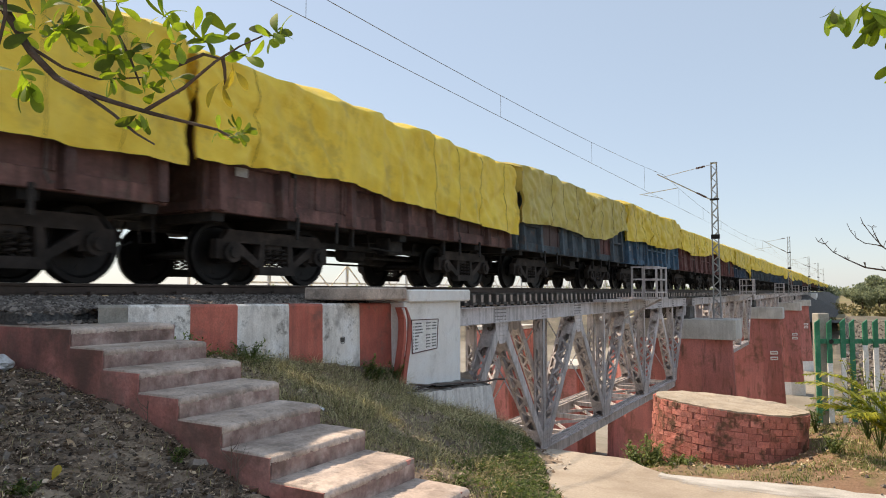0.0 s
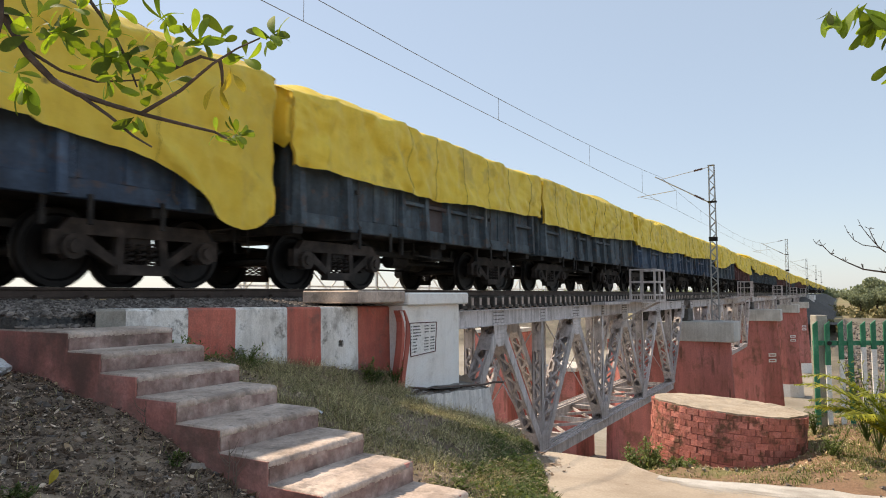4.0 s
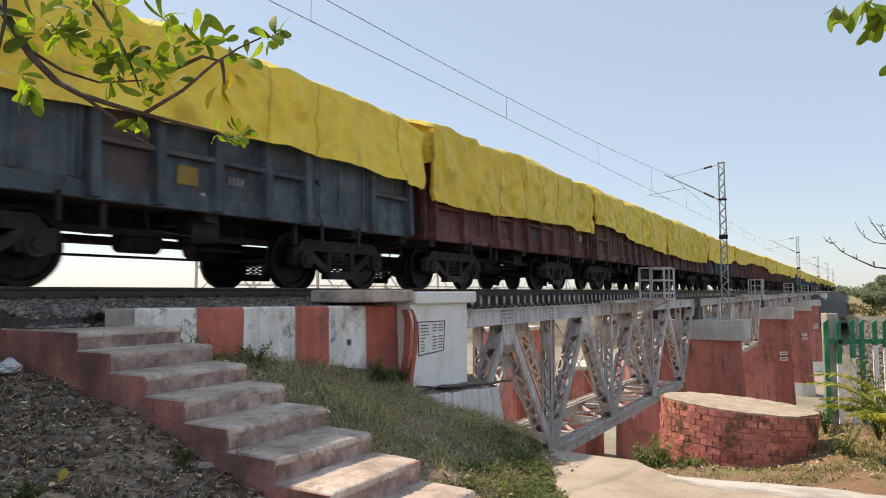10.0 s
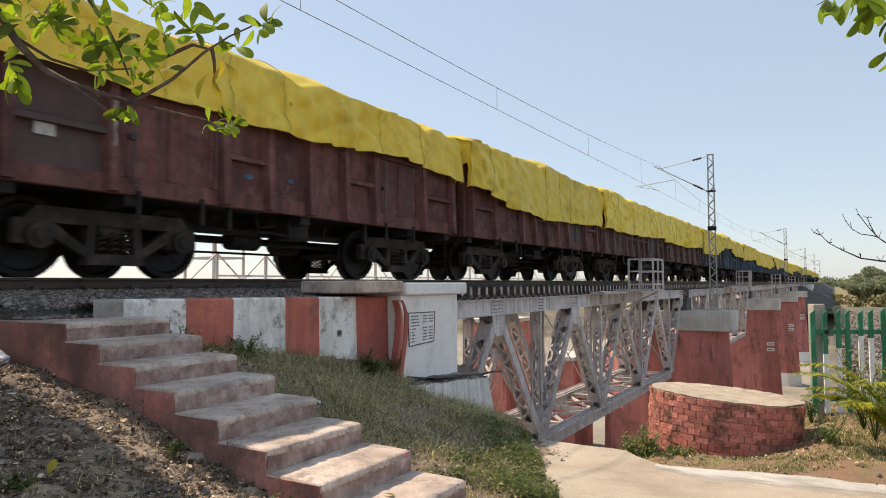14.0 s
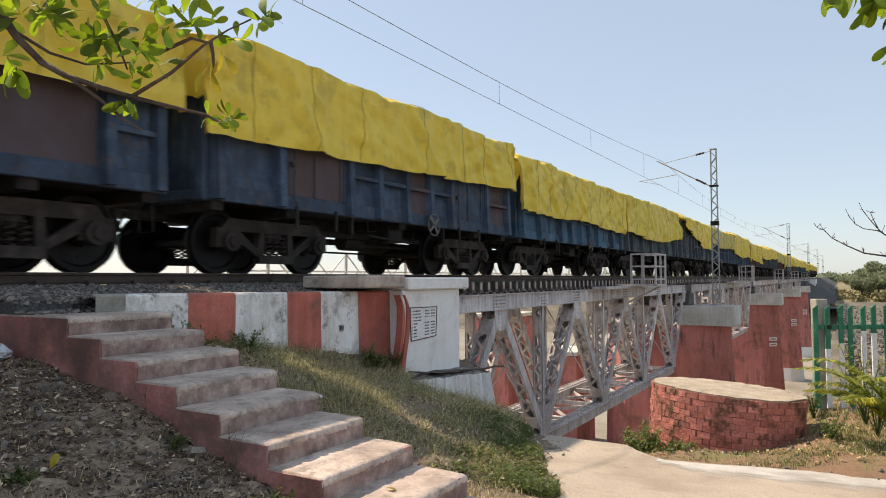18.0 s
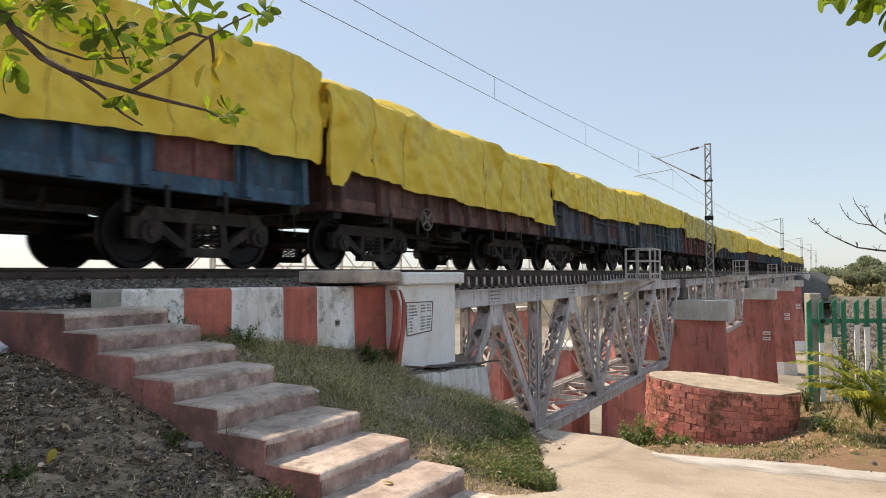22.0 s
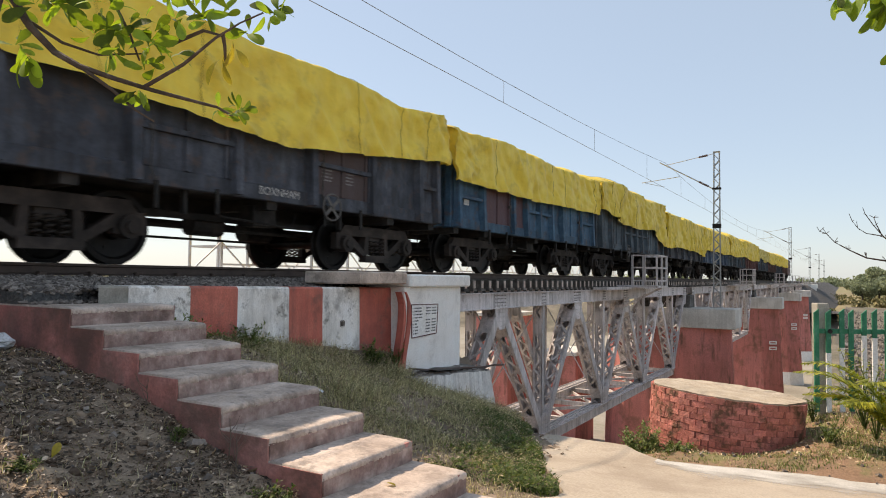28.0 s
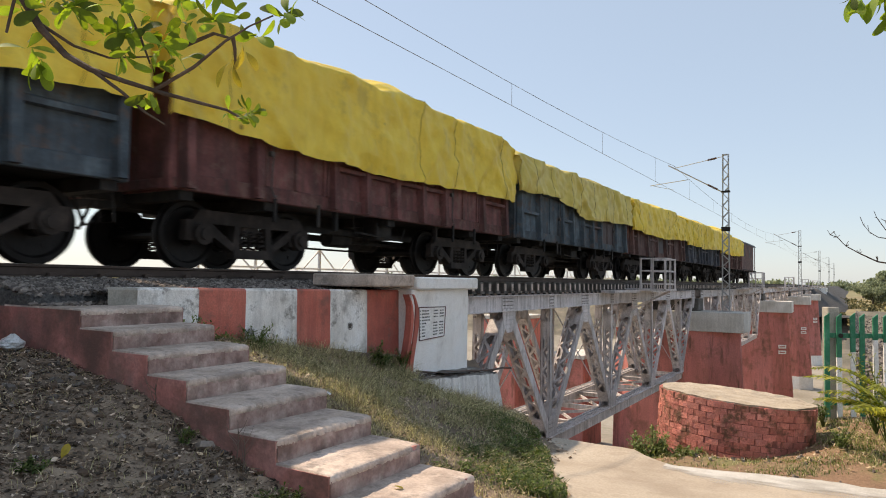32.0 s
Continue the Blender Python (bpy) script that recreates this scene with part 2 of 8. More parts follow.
M_STRINGER = material("weathered_red_plaster", [(0.234, 0.122, 0.111), (0.483, 0.199, 0.172), (0.643, 0.321, 0.288)], 1.6, 0.9, bump=0.5, fine=40, spots=0.6, spot_colour=(0.20, 0.145, 0.125), spot_scale=2.2, detail=10.0, spot_at=(0.5, 0.64), vary=0.05)
M_STEEL = material("grey_bridge_paint", [(0.571, 0.513, 0.499), (0.669, 0.605, 0.594), (0.733, 0.675, 0.671)], 1.0, 0.6, bump=0.12, fine=40, streak=0.75, streak_colour=(0.20, 0.17, 0.15), spots=0.4, spot_colour=(0.27, 0.215, 0.175), spot_scale=3, vary=0.12)
M_PALE_STEEL = material("pale_grey_railing_paint", [(0.56, 0.57, 0.58), (0.70, 0.71, 0.72)], 2.0, 0.6, bump=0.1, fine=40, spots=0.2, spot_colour=(0.36, 0.34, 0.32), spot_scale=5, vary=0.05)
M_RAIL = material("rusty_rail", [(0.07, 0.05, 0.042), (0.11, 0.08, 0.065)], 5, 0.7, 0.3, bump=0.2, vary=0)
M_RAIL_TOP = material("polished_rail", [(0.35, 0.34, 0.33), (0.45, 0.44, 0.43)], 5, 0.35, 0.9, bump=0.05, vary=0)
M_SLEEPER = material("dark_sleeper", [(0.060, 0.054, 0.048), (0.108, 0.096, 0.084), (0.192, 0.180, 0.168)], 3, 0.85, bump=0.3, spots=0.3, spot_colour=(0.20, 0.19, 0.18), spot_scale=7, vary=0.3)
M_BALLAST = material("ballast_stone", [(0.105, 0.088, 0.078), (0.175, 0.150, 0.134), (0.27, 0.235, 0.205)], 4, 0.9, bump=0.3, vary=0.35, island=True)
M_BALLAST_BED = material("ballast_bed", [(0.078, 0.074, 0.072), (0.156, 0.150, 0.143)], 22, 0.95, bump=0.9, fine=60, vary=0, bump_scale=0.04)
M_IRON = material("dirty_bogie_iron", [(0.013, 0.012, 0.012), (0.023, 0.021, 0.019), (0.044, 0.038, 0.034)], 4, 0.8, 0.1, bump=0.25, vary=0.25)
M_BOGIE = material("dusty_bogie_casting", [(0.019, 0.016, 0.014), (0.036, 0.029, 0.025), (0.068, 0.053, 0.046)], 3, 0.85, bump=0.3, spots=0.3, spot_colour=(0.028, 0.024, 0.022), spot_scale=4, vary=0.25)
M_WHEEL = material("wheel_steel", [(0.010, 0.009, 0.009), (0.020, 0.018, 0.017)], 6, 0.55, 0.5, bump=0.1, vary=0.2)
M_BRICK = material("painted_brick", [(0.488, 0.168, 0.135), (0.594, 0.219, 0.178), (0.700, 0.296, 0.243)], 5, 0.9, bump=0.8, fine=55, spots=0.35, spot_colour=(0.20, 0.10, 0.075), spot_scale=9.0, detail=9.0, vary=0.20, bump_scale=0.014)
M_MORTAR = material("red_mortar", [(0.197, 0.079, 0.065), (0.358, 0.136, 0.112)], 8, 0.95, bump=0.5, vary=0)
M_GALV = material("galvanised_steel", [(0.33, 0.33, 0.32), (0.42, 0.42, 0.41)], 4, 0.55, 0.4, bump=0.1, vary=0.08)
M_WIRE = material("wire", [(0.09, 0.08, 0.075), (0.13, 0.12, 0.11)], 9, 0.6, 0.4, bump=0, vary=0)
M_INSUL = material("brown_insulator", [(0.07, 0.04, 0.03), (0.10, 0.055, 0.04)], 9, 0.35, bump=0, vary=0)
M_GREEN = material("green_paint", [(0.015, 0.14, 0.075), (0.025, 0.20, 0.11), (0.05, 0.25, 0.15)], 3, 0.55, bump=0.15, spots=0.2, spot_colour=(0.30, 0.33, 0.30), spot_scale=12, vary=0.15)
M_POST = material("weathered_post", [(0.24, 0.22, 0.19), (0.33, 0.31, 0.27), (0.40, 0.375, 0.33)], 3, 0.92, bump=0.5, spots=0.4, spot_colour=(0.18, 0.16, 0.14), spot_scale=6, vary=0.05)
M_EARTH = material("reddish_earth", [(0.208, 0.120, 0.076), (0.272, 0.172, 0.112), (0.200, 0.172, 0.088)], 1.6, 0.95, bump=0.6, fine=45, spots=0.75, spot_colour=(0.17, 0.18, 0.07), spot_scale=1.5, vary=0, bump_scale=0.03)
M_BAR = material("dark_lettering", [(0.06, 0.06, 0.065), (0.10, 0.10, 0.10)], 30, 0.8, bump=0, vary=0.2)
M_LETTER = material("faded_white_lettering", [(0.168, 0.164, 0.158), (0.280, 0.273, 0.259)], 20, 0.8, bump=0, vary=0.2)
M_GRASS = material("grass_blades", [(0.161, 0.174, 0.093), (0.335, 0.318, 0.186), (0.570, 0.504, 0.322), (0.900, 0.840, 0.620)], 1.2, 0.8, bump=0, vary=0.3, island=True, through_light=(1.0, 1.0, 0.6))
M_LITTER = material("dry_leaves", [(0.137, 0.090, 0.062), (0.217, 0.149, 0.103), (0.340, 0.245, 0.175), (0.680, 0.558, 0.436)], 1.5, 0.85, bump=0, vary=0.4, island=True)
M_WEED = material("weed_leaves", [(0.065, 0.10, 0.032), (0.11, 0.155, 0.05), (0.19, 0.225, 0.085)], 2, 0.6, bump=0, vary=0.3, island=True, through_light=(1.0, 1.1, 0.4))
M_WEED_PALE = material("pale_weed_leaves", [(0.11, 0.15, 0.055), (0.18, 0.225, 0.09), (0.28, 0.32, 0.15)], 2, 0.7, bump=0, vary=0.3, island=True, through_light=(1.0, 1.05, 0.5))
M_LEAF = material("broad_leaves", [(0.108, 0.166, 0.031), (0.144, 0.223, 0.038), (0.187, 0.273, 0.043)], 1.2, 0.68, bump=0.1, vary=0.6, through_light=(2.0, 1.85, 0.4), through_share=0.45, spec=0.3)
M_LEAF_OLD = material("yellowed_leaf", [(0.36, 0.30, 0.05), (0.46, 0.37, 0.07)], 12, 0.5, bump=0, vary=0.25, through_light=(1.2, 1.15, 0.4))
M_PALM = material("palm_leaves", [(0.13, 0.17, 0.03), (0.24, 0.27, 0.045), (0.42, 0.40, 0.07)], 3, 0.45, bump=0, vary=0.3, island=True, through_light=(1.2, 1.2, 0.3))
M_BARK = material("bark", [(0.05, 0.036, 0.028), (0.085, 0.06, 0.047), (0.13, 0.10, 0.08)], 14, 0.85, bump=0.5, vary=0)
# distance haze is painted into these leaf colours, paled and greyed
M_HAZED_LEAF = material("far_foliage", [(0.165, 0.200, 0.135), (0.245, 0.280, 0.190), (0.335, 0.370, 0.265)], 0.6, 0.9, bump=0, vary=0.3, island=True, through_light=(1.2, 1.2, 0.9))
M_FIELD = material("dry_field", [(0.20, 0.16, 0.10), (0.26, 0.22, 0.13), (0.16, 0.17, 0.07)], 0.05, 0.95, bump=0, fine=0.8, vary=0)
BODY = {
    "maroon": material("maroon_wagon_paint", [(0.092, 0.034, 0.033), (0.147, 0.056, 0.052), (0.216, 0.088, 0.081)], 2.4, 0.75, bump=0.6, fine=22, streak=0.8, streak_colour=(0.045, 0.032, 0.028), spots=0.5, spot_colour=(0.19, 0.125, 0.10), spot_scale=3.4, detail=9.0, vary=0.28, bump_scale=0.02),
    "brown": material("brown_wagon_paint", [(0.082, 0.043, 0.040), (0.133, 0.070, 0.062), (0.212, 0.109, 0.095)], 2.4, 0.78, bump=0.6, fine=22, streak=0.75, streak_colour=(0.035, 0.028, 0.026), spots=0.5, spot_colour=(0.15, 0.11, 0.09), spot_scale=3.4, detail=9.0, vary=0.28, bump_scale=0.02),
    "slate": material("slate_wagon_paint", [(0.041, 0.059, 0.074), (0.069, 0.097, 0.119), (0.114, 0.154, 0.180)], 2.4, 0.75, bump=0.6, fine=22, streak=0.8, streak_colour=(0.035, 0.035, 0.038), spots=0.6, spot_colour=(0.13, 0.085, 0.065), spot_scale=3.4, detail=9.0, vary=0.28, bump_scale=0.02),
    "dark": material("grimy_wagon_paint", [(0.040, 0.047, 0.057), (0.065, 0.074, 0.093), (0.109, 0.122, 0.145)], 2.4, 0.78, bump=0.6, fine=22, streak=0.75, streak_colour=(0.028, 0.025, 0.025), spots=0.6, spot_colour=(0.10, 0.07, 0.058), spot_scale=3.4, detail=9.0, vary=0.28, bump_scale=0.02),
    "blue": material("blue_wagon_paint", [(0.029, 0.072, 0.121), (0.047, 0.114, 0.183), (0.087, 0.183, 0.267)], 2.4, 0.7, bump=0.6, fine=22, streak=0.75, streak_colour=(0.03, 0.04, 0.06), spots=0.6, spot_colour=(0.11, 0.075, 0.06), spot_scale=3.4, detail=9.0, vary=0.28, bump_scale=0.02),
    "navy": material("navy_wagon_paint", [(0.032, 0.053, 0.086), (0.052, 0.086, 0.138), (0.088, 0.141, 0.209)], 2.4, 0.7, bump=0.6, fine=22, streak=0.75, streak_colour=(0.03, 0.04, 0.06), spots=0.6, spot_colour=(0.11, 0.075, 0.06), spot_scale=3.4, detail=9.0, vary=0.28, bump_scale=0.02),
}
PANEL_PAINT = {
    "maroon": material("maroon_panel_paint", [(0.092, 0.034, 0.033), (0.147, 0.056, 0.052), (0.216, 0.088, 0.081)], 2.4, 0.75, bump=0.6, fine=22, streak=0.8, streak_colour=(0.045, 0.032, 0.028), spots=0.5, spot_colour=(0.19, 0.125, 0.10), spot_scale=3.4, detail=9.0, vary=0.28, bump_scale=0.02, patch=((0.075, 0.062, 0.06), 0.86)),
    "brown": material("brown_panel_paint", [(0.082, 0.043, 0.040), (0.133, 0.070, 0.062), (0.212, 0.109, 0.095)], 2.4, 0.78, bump=0.6, fine=22, streak=0.75, streak_colour=(0.035, 0.028, 0.026), spots=0.5, spot_colour=(0.15, 0.11, 0.09), spot_scale=3.4, detail=9.0, vary=0.28, bump_scale=0.02, patch=((0.075, 0.085, 0.095), 0.87)),
    "slate": material("slate_panel_paint", [(0.041, 0.059, 0.074), (0.069, 0.097, 0.119), (0.114, 0.154, 0.180)], 2.4, 0.75, bump=0.6, fine=22, streak=0.8, streak_colour=(0.035, 0.035, 0.038), spots=0.6, spot_colour=(0.13, 0.085, 0.065), spot_scale=3.4, detail=9.0, vary=0.28, bump_scale=0.02, patch=((0.085, 0.055, 0.05), 0.92)),
    "dark": material("grimy_panel_paint", [(0.040, 0.047, 0.057), (0.065, 0.074, 0.093), (0.109, 0.122, 0.145)], 2.4, 0.78, bump=0.6, fine=22, streak=0.75, streak_colour=(0.028, 0.025, 0.025), spots=0.6, spot_colour=(0.10, 0.07, 0.058), spot_scale=3.4, detail=9.0, vary=0.28, bump_scale=0.02, patch=((0.085, 0.055, 0.048), 0.9)),
    "blue": material("blue_panel_paint", [(0.029, 0.072, 0.121), (0.047, 0.114, 0.183), (0.087, 0.183, 0.267)], 2.4, 0.7, bump=0.6, fine=22, streak=0.75, streak_colour=(0.03, 0.04, 0.06), spots=0.6, spot_colour=(0.11, 0.075, 0.06), spot_scale=3.4, detail=9.0, vary=0.28, bump_scale=0.02, patch=((0.13, 0.055, 0.048), 0.9)),
    "navy": material("navy_panel_paint", [(0.032, 0.053, 0.086), (0.052, 0.086, 0.138), (0.088, 0.141, 0.209)], 2.4, 0.7, bump=0.6, fine=22, streak=0.75, streak_colour=(0.03, 0.04, 0.06), spots=0.6, spot_colour=(0.11, 0.075, 0.06), spot_scale=3.4, detail=9.0, vary=0.28, bump_scale=0.02, patch=((0.1, 0.06, 0.052), 0.85)),
}


def tarp_material(name, colours):
    """Coated cloth with faint sewn seams along its length, dust and some light coming through."""
    m = material(name, colours, 2.2, 0.5, bump=0.55, fine=3.5, grain_range=(0.95, 1.04), detail=7.0, streak=0.12, streak_colour=(0.30, 0.22, 0.05), spots=0.34, spot_colour=(0.34, 0.25, 0.07), spot_scale=1.3, vary=0.10, through_light=(1.0, 0.88, 0.34), through_share=0.08, bump_scale=0.035, spec=0.35)
    nd, ln = m.node_tree.nodes, m.node_tree.links
    co = nd.new("ShaderNodeTexCoord").outputs["Object"]
    old = [n for n in nd if n.type == "BUMP"][0]
    # sharp creases
    mp, rg = nd.new("ShaderNodeMapping"), nd.new("ShaderNodeTexNoise")
    mp.inputs["Scale"].default_value = (1.0, 0.75, 0.55)
    mp.inputs["Rotation"].default_value = (0.5, 0.0, 0.0)
    ln.new(co, mp.inputs["Vector"])
    ln.new(mp.outputs[0], rg.inputs["Vector"])
    rg.noise_type = "RIDGED_MULTIFRACTAL"
    rg.inputs["Scale"].default_value, rg.inputs["Detail"].default_value = 2.1, 5.0
    cr = nd.new("ShaderNodeBump")
    cr.inputs["Strength"].default_value, cr.inputs["Distance"].default_value = 1.0, 0.10
    ln.new(rg.outputs["Fac"], cr.inputs["Height"])
    ln.new(old.outputs[0], cr.inputs["Normal"])
    bs = nd["Principled BSDF"]
    ln.new(cr.outputs[0], bs.inputs["Normal"])
    # worn eyelets and small holes
    vo, th, mx = nd.new("ShaderNodeTexVoronoi"), nd.new("ShaderNodeMapRange"), nd.new("ShaderNodeMix")
    vo.inputs["Scale"].default_value = 1.05
    ln.new(co, vo.inputs["Vector"])
    ln.new(vo.outputs["Distance"], th.inputs[0])
    th.inputs[1].default_value, th.inputs[2].default_value = 0.05, 0.03
    th.inputs[3].default_value, th.inputs[4].default_value = 0.0, 0.75
    mx.data_type = "RGBA"
    ln.new(th.outputs[0], mx.inputs[0])
    ln.new(bs.inputs["Base Color"].links[0].from_socket, mx.inputs[6])
    mx.inputs[7].default_value = (0.10, 0.07, 0.03, 1)
    ln.new(mx.outputs[2], bs.inputs["Base Color"])
    return m


TARP = {
    "yellow": tarp_material("yellow_tarpaulin", [(0.83, 0.58, 0.06), (0.88, 0.64, 0.075), (0.92, 0.69, 0.10)]),
    "olive": tarp_material("faded_olive_tarpaulin", [(0.55, 0.44, 0.10), (0.63, 0.505, 0.12), (0.71, 0.575, 0.155)]),
}
M_ROPE = material("dark_seam", [(0.10, 0.075, 0.02), (0.16, 0.12, 0.03)], 10, 0.9, bump=0, vary=0)

# ---- ground ----
def sstep(a, b, x):
    t = np.clip((x - a) / (b - a), 0, 1)
    return t * t * (3 - 2 * t)


def ground_z(x, y):
    """Height of the ground: terrace and bank on the near side, river bed below, plain far off."""
    x, y = np.asarray(x, float), np.asarray(y, float)
    path = -1.72 - 0.30 * sstep(4.0, 7.5, y) - 0.24 * sstep(7.3, 8.4, y) * sstep(9.3, 8.2, x) + 0.10 * sstep(8.6, 10.0, y) * sstep(8.6, 9.4, x)
    wall = -0.72 - 0.135 * (np.clip(y, 4.4, 11.5) - 4.44)
    wall = wall - 0.12 * sstep(4.2, 3.4, y)
    t = np.clip((x - 3.0) / 3.6, 0, 1)
    near = wall + (path - wall) * t ** (1.25 - 0.70 * sstep(4.6, 8.2, y))
    near = near - 0.30 * np.clip(y - 8.6, 0, 3) * sstep(3.0, 3.7, x) * sstep(6.8, 5.4, x)
    near = near + 0.05 * np.sin(2.1 * x + 1.3 * y) * np.sin(1.7 * y - x) * sstep(3.2, 4.0, x) * sstep(6.9, 6.2, x)
    near = np.where((x < 2.75) & ((y > 3.55) | (x < 1.9)), -0.62, near)
    near = near - 9.4 * sstep(-2.6, -16.0, x)
    near = near - 1.3 * sstep(12, 50, y) * sstep(8.5, 10.0, x)
    near = near + 0.14 * sstep(7.35, 7.85, y) * sstep(7.2, 7.9, x) * sstep(11.5, 10.0, y)
    # the bank falls to the river bed beyond a slanting edge
    edge = np.where(x < 6.9, 11.6 - 4.0 * sstep(3.4, 6.6, x), 7.6 + 6.0 * sstep(6.9, 7.5, x) + 88.0 * sstep(8.7, 9.7, x))
    edge = np.where(x < 3.0, 11.0, edge)
    fall = np.clip((y - edge) / 9.0, 0, 1)
    bed = -10.0 - 4.5 * sstep(30, 80, y) - 0.3 * np.sin(x * 0.23) * np.sin(y * 0.19)
    z = near + (bed - near) * fall ** 0.75
    # far bank
    up = sstep(142, 172, y)
    plain = -5.0 + 1.5 * sstep(172, 260, y)
    z = z + (plain - z) * up
    z = z + 4.5 * sstep(45, 90, x) * sstep(15, 50, y) * (1 - up)
    return z


def lines(breaks):
    out = []
    for a, b, step in breaks:
        out += list(np.arange(a, b, step))
    return np.array(out + [breaks[-1][1]])


def build_ground():
    xs = lines([(-3000, -400, 650), (-400, -60, 68), (-60, -4, 4), (-4, 2.7, 0.6), (2.7, 9.6, 0.1), (9.6, 16, 0.4), (16, 80, 4), (80, 400, 64), (400, 3000, 650)])
    ys = lines([(-1500, -40, 365), (-40, -2, 2), (-2, 2, 0.4), (2, 12.4, 0.1), (12.4, 30, 0.8), (30, 200, 5), (200, 600, 40), (600, 3000, 300)])
    gx, gy = np.meshgrid(xs, ys)
    gz = ground_z(gx, gy)
    near = (gx > 2.7) & (gx < 10.5) & (gy > -2) & (gy < 12.4)
    rough = np.where((gy < 3.4) & (gx < 6.9), 0.019, 0.011)
    gz = gz + np.where(near, np.random.RandomState(3).normal(0, 1.0, gz.shape) * rough, 0)
    nx, ny = len(xs), len(ys)
    verts = np.stack([gx, gy, gz], -1).reshape(-1, 3).tolist()
    faces = [(j * nx + i, j * nx + i + 1, (j + 1) * nx + i + 1, (j + 1) * nx + i) for j in range(ny - 1) for i in range(nx - 1)]
    s = Shape().add(verts, faces)
    me = s.mesh("ground", M_GROUND, True)
    for extra in (M_SAND, M_STONY, M_EARTH, M_FIELD):
        me.materials.append(extra)
    mid = [np.mean([verts[i] for i in q], axis=0) for q in faces]
    slots = [4 if c[1] > 165 else 1 if (c[2] < -6.0 and c[1] < 150) else 2 if (c[1] > 11.6 and c[0] > 7.0) or c[1] > 150 else 3 if (c[0] > 7.0 and c[1] > 7.1) else 0 for c in mid]
    me.polygons.foreach_set("material_index", slots)
    ob = thing("ground", "brown dry soil with a bank down to a sandy river bed", "ground", kind="structure", data=me)
    return ob


M_GROUND = material("dry_ground", [(0.140, 0.102, 0.076), (0.244, 0.183, 0.137), (0.415, 0.320, 0.227)], 0.9, 0.95, bump=0.6, fine=38, spots=0.3, spot_colour=(0.09, 0.085, 0.045), spot_scale=2.2, vary=0, bump_scale=0.03)
M_SAND = material("pale_river_sand", [(0.233, 0.207, 0.168), (0.292, 0.266, 0.221), (0.337, 0.311, 0.266)], 0.12, 0.95, bump=0.2, fine=3.0, spots=0.3, spot_colour=(0.16, 0.17, 0.09), spot_scale=0.15, vary=0)
M_STONY = material("stony_scrub_ground", [(0.085, 0.078, 0.066), (0.15, 0.135, 0.105), (0.22, 0.19, 0.15)], 0.35, 0.95, bump=0.5, fine=7.0, spots=0.45, spot_colour=(0.09, 0.105, 0.05), spot_scale=0.5, vary=0, bump_scale=0.1)
build_ground()


def path_left(y):
    """Where the grass bank meets the path."""
    x = 6.52 - 0.52 * (y - 6.82)
    return x + (7.12 - x) * float(sstep(4.9, 4.3, y)) + 0.03 * math.sin(5 * y) + 0.02 * math.sin(13 * y)


def path_far(x):
    """Where the path ends towards the river."""
    return float(np.interp(x, (7.2, 7.42, 7.74, 8.4, 9.1, 9.7, 14.0), (7.68, 7.45, 7.23, 7.38, 7.55, 7.70, 8.6))) + 0.012 * math.sin(9 * x)


def path_top(x, y):
    return float(ground_z(9.0, min(y, 7.2))) + 0.025


def build_path():
    s = Shape()
    left = path_left
    ys = [-5 + 0.2 * i for i in range(60)] + [7.0, 7.1, 7.2, 7.3]
    ys = [y for y in ys if y <= 7.3]
    verts, faces, rows = [], [], []
    for j, y in enumerate(ys):
        row = []
        x0 = left(y)
        for i in range(36):
            x = x0 + (14 - x0) * (i / 35) ** 1.8
            yy = y if j < len(ys) - 1 else path_far(x)
            row.append(len(verts))
            verts.append((x, yy, path_top(x, yy)))
        rows.append(row)
    for a, b in zip(rows, rows[1:]):
        for i in range(35):
            faces.append((a[i], a[i + 1], b[i + 1], b[i]))
    # turned-down edges
    for row in (rows[-1],):
        low = []
        for i in row:
            low.append(len(verts))
            verts.append((verts[i][0], verts[i][1] + 0.01, verts[i][2] - 0.35))
        for i in range(35):
            faces.append((row[i], row[i + 1], low[i + 1], low[i]))
    side = [r[0] for r in rows]
    low = []
    for i in side:
        low.append(len(verts))
        verts.append((verts[i][0] - 0.01, verts[i][1], verts[i][2] - 0.25))
    for i in range(len(side) - 1):
        faces.append((side[i], side[i + 1], low[i + 1], low[i]))
    ob = thing("pavement", "sandy buff concrete path with worn surface", "path", kind="structure", data=recalc(Shape().add(verts, faces).mesh("pavement", M_PATH)))
    # whitewash spilt along the far edge, thin towards its rim
    v2, f2, cover = [], [], []
    for i in range(64):
        x = 7.66 + i * 0.058
        y1 = path_far(x) - 0.012
        w = (0.14 + 0.44 * sstep(7.4, 8.4, x)) * (1 - 0.6 * sstep(9.6, 11.2, x)) + 0.04 * math.sin(7 * x) + 0.02 * math.sin(23 * x)
        for q, c in ((1.25, 0.0), (0.85, 0.42), (0.45, 0.75), (0.1, 0.8), (0.0, 0.5)):
            v2.append((x, y1 - w * q, path_top(x, y1 - w * q) + 0.005))
            cover.append(c * (1 - float(sstep(10.2, 11.2, x))))
        if i:
            k = 5 * i
            f2 += [(k - 5 + j, k + j, k + 1 + j, k - 4 + j) for j in range(4)]
    me = Shape().add(v2, f2).mesh("painted_edge", M_WASH, True)
    me.attributes.new("cover", "FLOAT", "POINT").data.foreach_set("value", cover)
    part("painted_edge", me, None, ob, "worn white painted edge")


